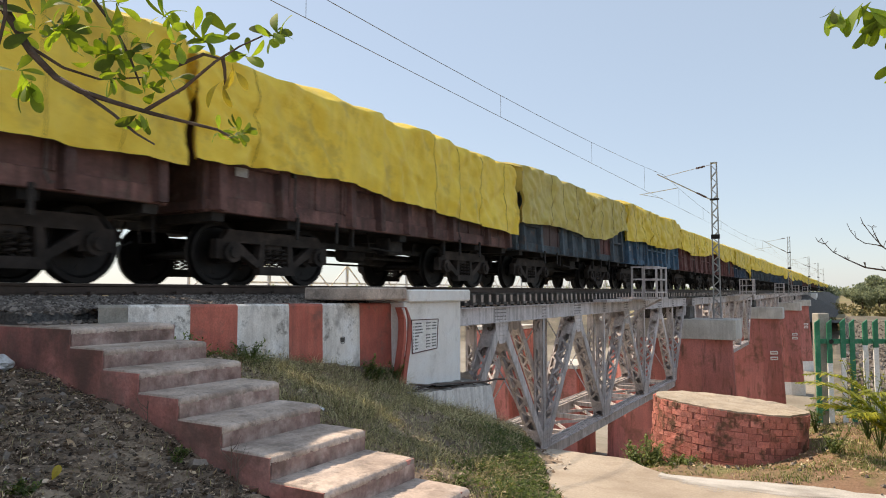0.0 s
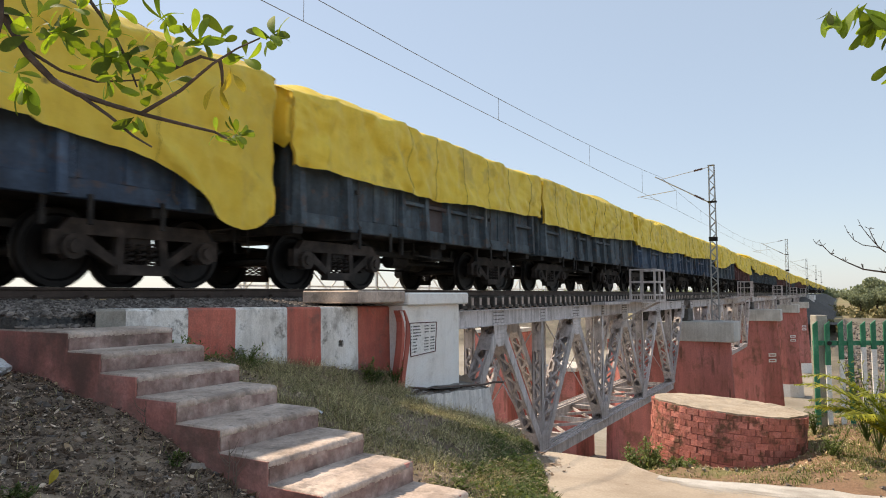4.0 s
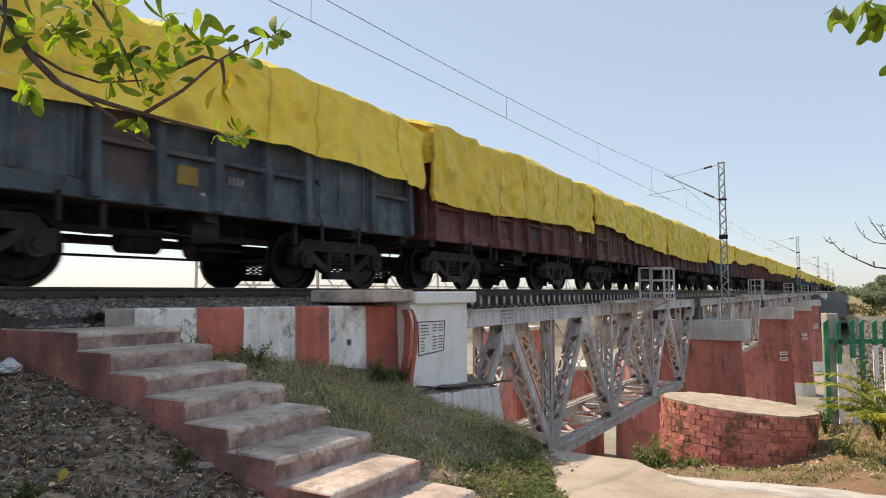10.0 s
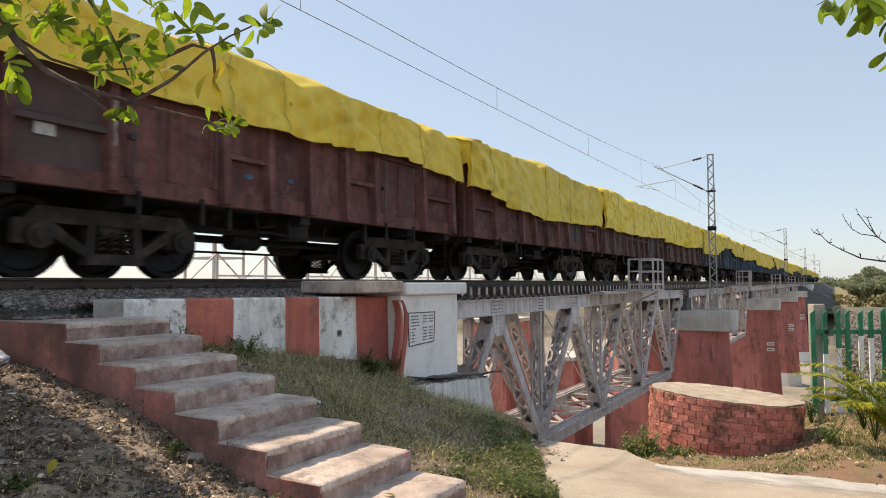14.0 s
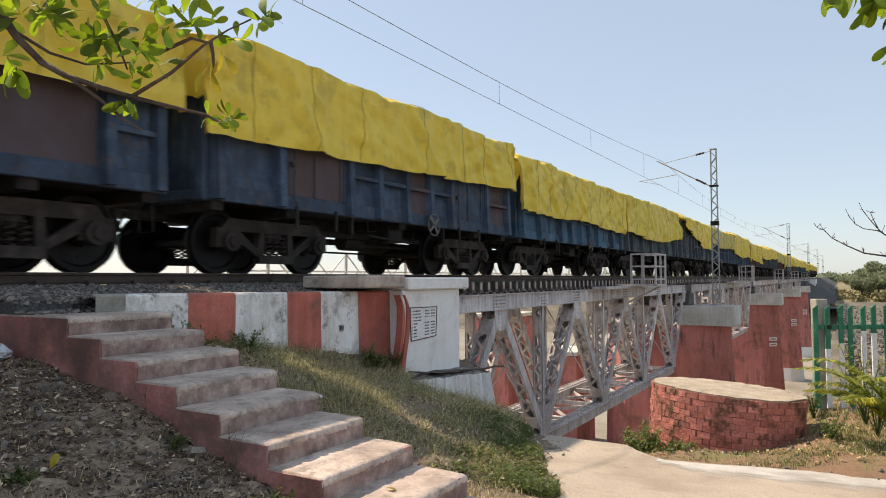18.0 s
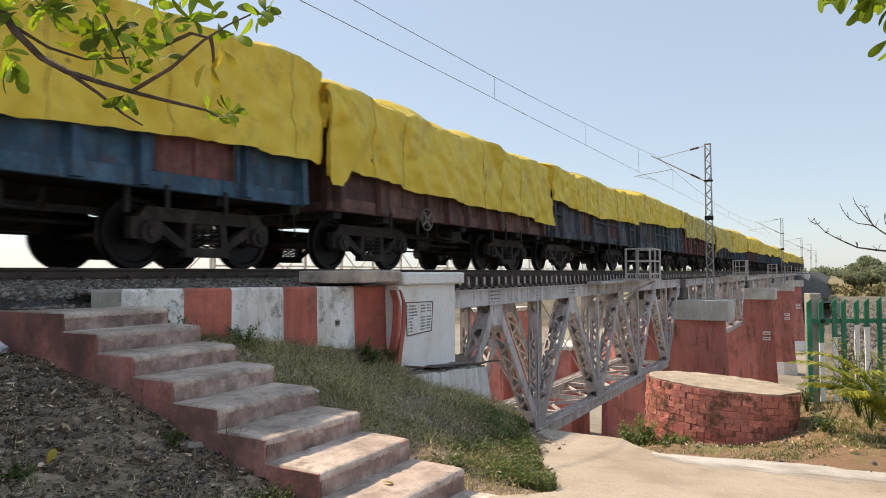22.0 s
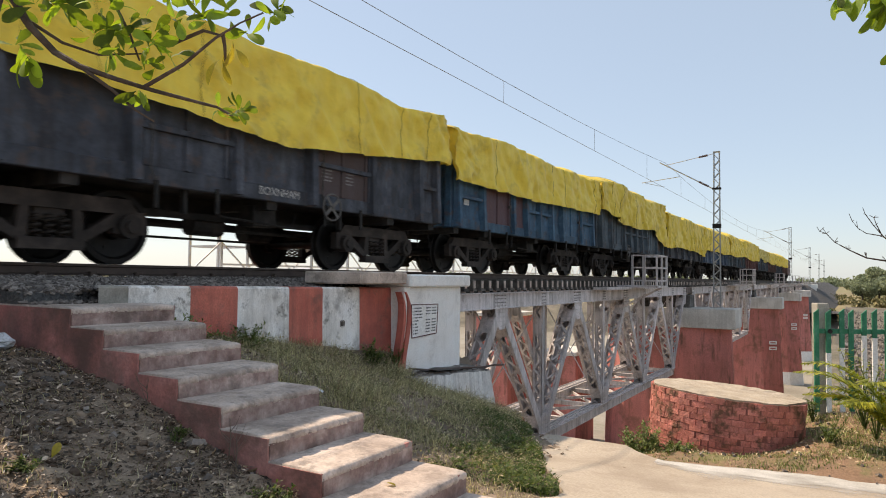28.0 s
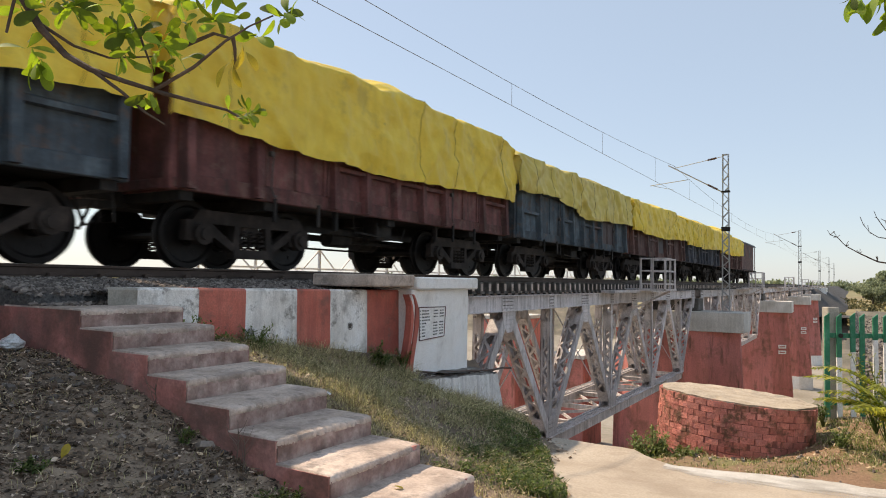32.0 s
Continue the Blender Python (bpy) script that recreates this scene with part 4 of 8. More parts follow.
    # floor, sway and lateral bracing
    for i in range(1, 10):
        y = i * PANEL
        s = Shape()
        s.beam((-1.2, y, LOW_Z), (1.2, y, LOW_Z), 0.20, 0.16, side=(0, 1, 0))
        part("cross_strut", s, M_STEEL, sp)
        if i % 2 == 0:
            continue
        s = Shape()
        s.beam((-1.15, y, LOW_Z + 0.2), (1.15, y, TOP_Z - 0.3), 0.09, 0.012, side=(0, 1, 0))
        s.beam((1.15, y, LOW_Z + 0.2), (-1.15, y, TOP_Z - 0.3), 0.09, 0.012, side=(0, 1, 0))
        part("sway_brace", s, M_STEEL, sp)
    for i in range(1, 9):
        s = Shape()
        y0, y1 = i * PANEL, (i + 1) * PANEL
        s.beam((-1.15, y0, LOW_Z + 0.02), (1.15, y1, LOW_Z + 0.02), 0.11, 0.05, side=(0, 0, 1))
        s.beam((1.15, y0, LOW_Z - 0.04), (-1.15, y1, LOW_Z - 0.04), 0.11, 0.05, side=(0, 0, 1))
        part("lateral_brace", s, M_STEEL, sp)
    for i in range(11):
        part("deck_beam", Shape().box(-1.3, 1.3, i * PANEL - 0.06, i * PANEL + 0.06, TOP_Z - 0.15, TOP_Z + 0.18), M_STEEL, sp)
    return sp


SPAN = 33.2
BRIDGE_Y = 10.35


def build_bridge():
    sp = build_span()
    sp.matrix_basis = pose(0, BRIDGE_Y, 0)
    for i in range(1, 5):
        copy_thing(sp, pose(0, BRIDGE_Y + SPAN * i, 0))


build_bridge()


def build_pier(y, z_base, i):
    pr = thing("pier", "red painted masonry bridge pier with pale concrete cap", "bridge pier", "bridge piers", at=pose(0, y, 0))
    zt = -2.85
    levels = [(zt, 0.0), (zt - 3.5, 0.14), (z_base, 0.14 + (zt - 3.5 - z_base) * 0.05)]
    s = Shape()
    def outline(z, g):
        return [(a, b, z) for a, b in [(-2.0 - g * 0.6, -1.15 - g), (2.15 + g, -1.15 - g), (3.75 + g, -0.25 - g * 0.4), (3.75 + g, 0.25 + g * 0.4), (2.15 + g, 1.15 + g), (-2.0 - g * 0.6, 1.15 + g), (-3.4 - g * 0.6, 0.25), (-3.4 - g * 0.6, -0.25)]]
    verts = [p for z, g in levels for p in outline(z, g)]
    n = 8
    faces = [(k * n + i, k * n + (i + 1) % n, (k + 1) * n + (i + 1) % n, (k + 1) * n + i) for k in range(len(levels) - 1) for i in range(n)]
    faces += [tuple(range(n)), tuple(reversed(range(2 * n, 3 * n)))]
    part("shaft", recalc(s.add(verts, faces).mesh("shaft", M_PIER)), None, pr, "red painted masonry shaft with dark streaks")
    part("cap", Shape().box(-4.2, 4.15, -1.35, 1.35, zt, -1.72, 0.03), M_CAP, pr, "pale concrete cap")
    part("bearing_block", Shape().box(-1.6, 1.6, -0.7, 0.7, -1.73, -1.0, 0.02), M_SLEEPER, pr, "dark bearing block")
    if i > 1:
        g = levels[2][1] + 0.06
        band = outline(z_base + 2.3, g - 0.11) + outline(z_base, g)
        part("base_band", recalc(Shape().add(band, [(q, (q + 1) % n, n + (q + 1) % n, n + q) for q in range(n)] + [tuple(range(n))]).mesh("base_band", M_WHITE)), None, pr, "whitewashed base course")
    if i > 0:
        for zz in (-6.2, -6.75):
            part("plate", Shape().box(-0.38, 0.38, -0.03, 0.03, -0.17, 0.17), M_WHITE, pr, "small white painted plate", at=pose(3.28, -0.93, zz, 0, 0, 34))
            part("plate_mark", Shape().box(-0.30, 0.26, -0.036, -0.03, -0.06, 0.05), M_PIER, pr, at=pose(3.28, -0.93, zz, 0, 0, 34))
    return pr


M_CAP = material("pale_concrete", [(0.488, 0.464, 0.427), (0.610, 0.586, 0.549), (0.695, 0.671, 0.634)], 0.8, 0.9, bump=0.2, fine=25, streak=0.4, streak_colour=(0.28, 0.25, 0.22), vary=0.05)
for i_pier, zb in enumerate((-12.5, -15.2, -15.2, -15.2)):
    build_pier(42.0 + SPAN * i_pier, zb, i_pier)
far_ab = thing("abutment_far", "whitewashed far bridge abutment", "abutment", kind="structure")
part("block", Shape().box(-4, 4.2, 170.6, 180, -10, -0.6, 0.03), M_WHITE, far_ab)


# ---- masts and wires ----
MASTS = (42.3, 106.3, 170.3, 236.0, 300.0)
MAST_X = 2.95


def build_mast():
    m = thing("catenary_mast", "grey lattice steel mast with a cantilever bracket over the track", "mast", "catenary masts")
    h = 7.55
    for sx in (-1, 1):
        s = Shape()
        w = lambda z: 0.20 - 0.05 * (z + 1.7) / (h + 1.7)
        for sy in (-1, 1):
            s.beam((sx * w(-1.7), sy * 0.09, -1.7), (sx * w(h), sy * 0.09, h), 0.05, 0.03)
        s.beam((sx * w(-1.7), 0, -1.7), (sx * w(h), 0, h), 0.02, 0.2)
        part("leg", s, M_GALV, m)
    for sy in (-1, 1):
        s = Shape()
        z, k = -1.6, 1
        while z < h - 0.35:
            z2 = z + 0.36
            s.beam((k * w(z), sy * 0.10, z), (-k * w(z2), sy * 0.10, z2), 0.045, 0.012, side=(0, 0, 1))
            z, k = z2, -k
        tagged(part("lacing", s, M_GALV, m), kind="stuff")
    part("base_plate", Shape().box(-0.35, 0.35, -0.3, 0.3, -1.74, -1.68, 0.01), M_GALV, m)
    part("cap_plate", Shape().box(-0.19, 0.19, -0.13, 0.13, h - 0.03, h + 0.02), M_GALV, m)
    # bracket, towards -x
    part("bracket_tube", Shape().tube([(-0.2, 0, 5.35), (-3.3, 0, 7.15)], 0.035), M_GALV, m)
    part("stay_tube", Shape().tube([(-0.18, 0, 7.45), (-2.95, 0, 6.95)], 0.02), M_GALV, m)
    part("steady_arm", Shape().tube([(-4.4, 0, 5.95), (-2.1, 0, 6.20)], 0.022).tube([(-3.0, 0.02, 5.62), (-4.2, 0.02, 5.93)], 0.014), M_GALV, m)
    for p, q in (((-0.45, 0, 5.5), (-1.0, 0, 5.82)), ((-0.5, 0, 7.39), (-1.0, 0, 7.30))):
        p, q = Vector(p), Vector(q)
        s = Shape()
        pts, rr = [], []
        for i in range(13):
            pts.append(p.lerp(q, i / 12))
            rr.append(0.075 if i % 2 else 0.04)
        s.tube(pts, rr, 10)
        part("insulator", s, M_INSUL, m, "brown ribbed insulator")
    part("clamp_band", Shape().box(-0.24, 0.24, -0.13, 0.13, 5.30, 5.40), M_IRON, m)
    part("clamp_band", Shape().box(-0.23, 0.23, -0.13, 0.13, 3.0, 3.25), M_IRON, m)
    return m


mast = build_mast()
mast.matrix_basis = pose(MAST_X, MASTS[0], 0)
for y_mast in MASTS[1:]:
    copy_thing(mast, pose(MAST_X, y_mast, 0) if y_mast < 180 else pose(MAST_X, y_mast, 1.0))


def build_wires():
    supports = [-22.0] + list(MASTS)
    wires = thing("overhead_wires", "thin dark contact and messenger wires over the track", "overhead wires")
    mess, cont = [], []
    drops = []
    for a, b in zip(supports, supports[1:]):
        n = 16
        for i in range(n + 1):
            t = i / n
            y = a + (b - a) * t
            z = 7.10 - 0.94 * (1 - (2 * t - 1) ** 2)
            if mess and i == 0:
                continue
            mess.append((0.0, y, z))
            cont.append((0.0, y, 5.53))
        for k in range(7):
            y = a + (b - a) * (k + 0.5) / 7
            t = (y - a) / (b - a)
            drops.append((y, 7.10 - 0.94 * (1 - (2 * t - 1) ** 2)))
    part("messenger_wire", Shape().tube(mess, 0.009, 6), M_WIRE, wires)
    part("contact_wire", Shape().tube(cont, 0.009, 6), M_WIRE, wires)
    for y, z in drops:
        part("dropper", Shape().tube([(0.0, y, z), (0.0, y, 5.53)], 0.006, 5), M_WIRE, wires)


build_wires()


# ---- refuges and railings ----
def railing_box(name, label, y0, y1, x0, x1, z0, z1):
    c = thing(name, label, "railing", "bridge refuges")
    part("platform", Shape().box(x0 - 0.9, x1 + 0.05, y0 - 0.05, y1 + 0.05, z0 - 0.08, z0), M_STEEL, c)
    for x, y in ((x0, y0), (x1, y0), (x1, y1), (x0, y1), ((x0 + x1) / 2, y0), (x1, (y0 + y1) / 2)):
        part("post", Shape().box(x - 0.035, x + 0.035, y - 0.035, y + 0.035, z0, z1), M_STEEL, c)
    for z in (z1 - 0.03, (z0 + z1) / 2 + 0.1, z0 + 0.2):
        part("handrail", Shape().box(x0, x1, y0 - 0.025, y0 + 0.025, z - 0.03, z + 0.03), M_STEEL, c)
        part("handrail", Shape().box(x1 - 0.025, x1 + 0.025, y0, y1, z - 0.03, z + 0.03), M_STEEL, c)
        part("handrail", Shape().box(x0, x1, y1 - 0.025, y1 + 0.025, z - 0.03, z + 0.03), M_STEEL, c)
    part("edge_beam", Shape().box(1.46, 1.98, y0 - 3.4, y1 + 3.6, z0 - 0.16, z0 - 0.06), M_STEEL, c)
    part("support_arm", Shape().beam((1.35, (y0 + y1) / 2, z0 - 0.9), (x1, (y0 + y1) / 2, z0 - 0.08), 0.08, 0.08, side=(0, 1, 0)), M_STEEL, c)
    return c


for i_ref in range(5):
    railing_box("refuge_railing", "light grey steel refuge railing beside the bridge deck", 27.4 + SPAN * i_ref, 29.1 + SPAN * i_ref, 1.98, 2.95, -0.35, 0.90)


def build_far_railing():
    r = thing("deck_railing", "pale grey braced pipe railing along the bridge deck", "railing")
    x = -3.1
    y = 10.75
    part("walkway", Shape().box(-3.25, -1.9, 9.5, 44, -0.34, -0.26), M_PALE_STEEL, r)
    while y < 44:
        part("post", Shape().box(x - 0.03, x + 0.03, y - 0.03, y + 0.03, -0.3, 0.66), M_PALE_STEEL, r)
        part("brace", Shape().beam((x, y - 0.75, 0.02), (x, y, 0.64), 0.03, 0.03), M_PALE_STEEL, r)
        part("brace", Shape().beam((x, y + 0.75, 0.02), (x, y, 0.64), 0.03, 0.03), M_PALE_STEEL, r)
        y += 1.55
    for z in (0.66, 0.12, 0.0):
        part("handrail", Shape().tube([(x, 10.75, z), (x, 44, z)], 0.025, 6), M_PALE_STEEL, r)
    c = thing("refuge_cage", "pale grey steel frame beside the far side of the track", "railing")
    for yy in (10.75, 11.65):
        for xx in (-4.2, -3.2):
            part("post", Shape().box(xx - 0.025, xx + 0.025, yy - 0.025, yy + 0.025, -0.4, 1.05), M_PALE_STEEL, c)
        for z in (1.03, 0.55):
            part("handrail", Shape().box(-4.2, -3.2, yy - 0.02, yy + 0.02, z - 0.02, z + 0.02), M_PALE_STEEL, c)
    for xx in (-4.2, -3.2):
        for z in (1.03, 0.55):
            part("handrail", Shape().box(xx - 0.02, xx + 0.02, 10.75, 11.65, z - 0.02, z + 0.02), M_PALE_STEEL, c)


build_far_railing()


# old stub piers under the bridge on the far side
def stub(x0, x1, y0, y1, zt, label):
    o = thing("old_pier", label, "masonry pier", "old piers")
    part("shaft", Shape().box(x0, x1, y0, y1, -10.8, zt, 0.05), M_PIER, o)
    part("cap", Shape().box(x0 - 0.08, x1 + 0.08, y0 - 0.08, y1 + 0.08, zt, zt + 0.25, 0.03), M_CAP, o, "pale worn cap")
    return o


stub(-11.2, -8.8, 38.5, 42.5, -2.6, "old red masonry pier stub standing beyond the bridge")
stub(-7.2, -4.9, 40.0, 43.5, -4.9, "low red brick pier stub with pale cap beyond the bridge")

# ---- train ----
PITCH = 10.713
HALF = 4.93
LOW, HIGH, SIDE = 1.05, 3.20, 1.56
# posts of the two kinds of side, and where their doors sit
POSTS = {"older": (-4.86, -3.62, -1.85, -0.95, 0.0, 0.95, 1.85, 3.62, 4.86), "newer": (-4.86, -4.15, -2.50, -0.83, 0.83, 2.50, 4.15, 4.86)}
DOORS = {"older": (-2.735, 2.735), "newer": (-1.665, 1.665)}
NEWER = (3, 8, 10, 13, 18, 23, 24, 25, 28, 33, 36, 38, 40, 43, 44, 48)


def side_mesh(sx, mat):
    a, b = sorted((sx * (SIDE - 0.02), sx * SIDE))
    return Shape().box(a, b, -HALF, HALF, LOW + 0.22, HIGH).mesh("side_wall", mat)


def panel_mesh(kind, wide, mat):
    """One sheet of the near side, dented by the load; 'ledge' sheets have a folded lip at mid height."""
    x = SIDE
    prof = [(x + 0.03, LOW + 0.22, 0), (x + 0.012, LOW + 0.40, 0.4), (x, LOW + 0.58, 1)]
    if kind == "ledge":
        prof += [(x, 1.755, 0), (x + 0.115, 1.765, 0), (x + 0.115, 1.835, 0), (x + 0.02, 1.86, 0), (x, 1.88, 0)]
    else:
        prof += [(x, 1.8, 1)]
    prof += [(x, 2.2, 1), (x, 2.7, 1), (x, HIGH - 0.02, 0)]
    n = 9
    rs = random.Random(len(kind) + int(wide * 100))
    dent = [rs.uniform(-0.2, 1.0) for _ in range(5)]
    verts = []
    for i in range(n):
        t = i / (n - 1)
        for px, pz, k in prof:
            bulge = 0.028 * math.sin(math.pi * t) + 0.016 * math.sin(9.0 * t + pz * 2.0) * dent[0] + 0.012 * math.sin(17.0 * t - pz * 4.0) * dent[1]
            verts.append((px + k * bulge * (1 if 0 < i < n - 1 else 0), (t - 0.5) * wide, pz))
    m = len(prof)
    faces = [(i * m + j, (i + 1) * m + j, (i + 1) * m + j + 1, i * m + j + 1) for i in range(n - 1) for j in range(m - 1)]
    # folded back edges
    for i0 in (0, (n - 1) * m):
        c = len(verts)
        verts += [(x - 0.03, verts[i0 + j][1], verts[i0 + j][2]) for j in range(m)]
        faces += [(i0 + j, i0 + j + 1, c + j + 1, c + j) for j in range(m - 1)]
    return recalc(Shape().add(verts, faces).mesh("side_panel", mat))


def coping_mesh(sx, mat):
    a, b = sorted((sx * (SIDE - 0.03), sx * (SIDE + 0.05)))
    return Shape().box(a, b, -HALF, HALF, HIGH - 0.10, HIGH + 0.01, 0.01).mesh("coping", mat)


def sill_mesh(sx, mat):
    a, b = sorted((sx * (SIDE - 0.06), sx * (SIDE + 0.05)))
    return Shape().box(a, b, -HALF, HALF, LOW, LOW + 0.24, 0.012).mesh("sill", mat)


def stiffener_mesh(sx, mat):
    """A pressed hat section, deeper towards the sill."""
    s = Shape()
    out = [(-0.11, 0.0), (-0.065, 0.14), (0.065, 0.14), (0.11, 0.0)]
    verts = []
    for z, f in ((LOW + 0.02, 1.25), (1.75, 1.0), (HIGH - 0.02, 0.8)):
        for y, d in out:
            verts.append((sx * (SIDE + 0.004 + d * f), y, z))
    faces = []
    for k in range(2):
        for i in range(3):
            faces.append((k * 4 + i, k * 4 + i + 1, k * 4 + i + 5, k * 4 + i + 4))
    faces += [(3, 2, 1, 0), (8, 9, 10, 11)]
    return recalc(s.add(verts, faces).mesh("stiffener", mat))


def door_mesh(sx, mat):
    """A pressed door sheet with a raised middle rib and folded edges."""
    w = 0.69
    out = [(-w, 0.0), (-w, 0.075), (-w + 0.06, 0.075), (-w + 0.07, 0.045), (-0.06, 0.045), (-0.05, 0.075), (0.05, 0.075), (0.06, 0.045), (w - 0.07, 0.045), (w - 0.06, 0.075), (w, 0.075), (w, 0.0)]
    return recalc(Shape().prism(out, 1.08, lambda a, b, c: (sx * (SIDE - 0.005 + b), a, LOW + 0.24 + c)).mesh("door", mat))


def hinge_mesh(sx):
    return Shape().box(*sorted((sx * (SIDE + 0.06), sx * (SIDE + 0.095))), -0.032, 0.032, 0.74, LOW + 0.06, 0.006).mesh("hinge", M_IRON)


def door_lip_mesh(mat):
    """A folded rain lip over the door with its two jamb straps."""
    s = Shape()
    s.prism([(0.0, 0.0), (0.0, -0.10), (0.13, -0.085), (0.13, -0.035)], 1.5, lambda a, b, c: (SIDE + a, -0.75 + c, LOW + 1.42 + b))
    for y in (-0.735, 0.735):
        s.box(SIDE, SIDE + 0.085, y - 0.028, y + 0.028, LOW + 0.22, LOW + 1.36, 0.008)
    return recalc(s.mesh("door_frame", mat))


def latch_mesh():
    """A bent latch rod with its loop, hanging in front of the door edge."""
    x = SIDE + 0.115
    pts = [(x - 0.06, 0.0, LOW + 1.34), (x, 0.0, LOW + 1.30), (x + 0.01, 0.015, LOW + 0.75), (x, 0.0, LOW + 0.20), (x + 0.03, 0.05, LOW + 0.06), (x, 0.10, LOW + 0.10)]
    s = Shape().tube(pts, 0.013, 6)
    s.box(x - 0.05, x + 0.025, -0.04, 0.04, LOW + 0.70, LOW + 0.78, 0.008)
    return s.mesh("latch_rod", M_LATCH)


def drip_mesh(seed):
    """A splash of pale paint or lime run down the face of a post."""
    rs = random.Random(seed)
    v, f = [], []
    z0, n = rs.uniform(1.9, 2.3), 9
    drop = rs.uniform(0.35, 0.7)
    for i in range(n):
        z = z0 - drop * i / (n - 1)
        d = 0.14 * float(np.interp(z, (LOW, 1.75, HIGH), (1.25, 1.0, 0.8)))
        w = 0.028 * rs.uniform(0.25, 1.0) * (1 - 0.6 * i / n)
        c = 0.012 * math.sin(2.1 * i + seed)
        v += [(SIDE + 0.009 + d, c - w, z), (SIDE + 0.009 + d, c + w, z)]
    f = [(2 * i, 2 * i + 1, 2 * i + 3, 2 * i + 2) for i in range(n - 1)]
    return recalc(Shape().add(v, f).mesh("paint_drip", M_PAPER))


def blotch_mesh(seed, wide, high, mat):
    """A flat ragged patch stuck on the side."""
    rs = random.Random(seed)
    out = [(0.5 * wide * math.cos(0.45 * i) * rs.uniform(0.6, 1.1), 0.5 * high * math.sin(0.45 * i) * rs.uniform(0.6, 1.1)) for i in range(14)]
    return recalc(Shape().prism(out, 0.005, lambda a, b, c: (SIDE + 0.036 + c, a, b)).mesh("blotch", mat))


def end_mesh(sy, mat):
    s = Shape()
    a, b = sorted((sy * (HALF - 0.02), sy * (HALF + 0.005)))
    s.box(-SIDE + 0.02, SIDE - 0.02, a, b, LOW, HIGH)
    return s.mesh("end_wall", mat)


def end_post_mesh(mat):
    return Shape().box(-0.09, 0.09, -0.13, 0.0, LOW, HIGH - 0.02, 0.02).mesh("end_post", mat)


def end_rail_mesh(mat):
    return Shape().box(-SIDE, SIDE, -0.09, 0.0, -0.07, 0.07, 0.012).mesh("end_rail", mat)


def side_frame_mesh(sx):
    """A cast side frame with triangular windows and round axle boxes."""
    s = Shape()
    x0, d = 1.06, 0.14
    pl = lambda a, b, c: (sx * (x0 + c), a, b)
    s.prism([(-1.18, 0.66), (1.18, 0.66), (1.02, 0.86), (-1.02, 0.86)], d, pl)
    for m in (-1, 1):
        q = [(m * 1.26, 0.40), (m * 1.26, 0.70), (m * 0.80, 0.70), (m * 0.80, 0.40)]
        s.prism(q if m < 0 else q[::-1], d, pl)
        q = [(m * 0.86, 0.52), (m * 0.86, 0.70), (m * 0.36, 0.36), (m * 0.30, 0.20)]
        s.prism(q if m < 0 else q[::-1], d, pl)
        q = [(m * 0.42, 0.28), (m * 0.36, 0.70), (m * 0.26, 0.70), (m * 0.28, 0.28)]
        s.prism(q if m < 0 else q[::-1], d, pl)
    s.prism([(-0.40, 0.16), (0.40, 0.16), (0.40, 0.30), (-0.40, 0.30)], d + 0.03, pl)
    for m in (-1, 1):
        s.tube([(sx * 1.10, m, 0.5), (sx * 1.29, m, 0.5)], 0.16, 14)
        s.tube([(sx * 1.28, m, 0.5), (sx * 1.33, m, 0.5)], 0.09, 10)
    return recalc(s.mesh("side_frame", M_BOGIE))


def bogie_mesh():
    """The bolster between the side frames, with its transoms."""
    s = Shape()
    s.box(-1.15, 1.15, -0.19, 0.19, 0.52, 0.80, 0.03)
    s.box(-1.0, 1.0, -0.75, -0.62, 0.42, 0.52).box(-1.0, 1.0, 0.62, 0.75, 0.42, 0.52)
    s.box(-0.12, 0.12, -0.74, 0.74, 0.44, 0.54)
    return recalc(s.mesh("bogie", M_BOGIE))


def spring_mesh():
    s = Shape()
    for y in (-0.17, 0.0, 0.17):
        pts = [(1.15 + 0.06 * math.cos(a), y + 0.06 * math.sin(a), 0.30 + 0.29 * a / (2 * math.pi * 4)) for a in [i * 2 * math.pi / 9 for i in range(37)]]
        s.tube(pts, 0.018, 5)
    return s.mesh("spring_nest", M_SPRING)


def wheelset_mesh():
    s = Shape()
    s.tube([(-1.08, 0, 0), (1.08, 0, 0)], 0.085, 12)
    for sx in (-1, 1):
        prof = [(0.09, 0.79), (0.15, 0.78), (0.17, 0.825), (0.40, 0.845), (0.43, 0.80), (0.528, 0.797), (0.530, 0.83), (0.502, 0.842), (0.498, 0.925), (0.43, 0.928), (0.40, 0.885), (0.17, 0.875), (0.15, 0.95), (0.09, 0.95)]
        s.lathe([(r, h) for r, h in prof], 36, lambda x, y, h, sx=sx: (sx * h, x, y))
        # scuffs that show the turning
        for a in (0.3, 2.6, 4.4):
            c, d = math.cos(a), math.sin(a)
            s.box(*sorted((sx * 0.878, sx * 0.888)), 0.30 * c - 0.03, 0.30 * c + 0.03, 0.30 * d - 0.03, 0.30 * d + 0.03)
    return recalc(s.mesh("wheelset", M_WHEEL))


def simple(name, mat, *boxes):
    s = Shape()
    for bx in boxes:
        s.box(*bx)
    return s.mesh(name, mat)


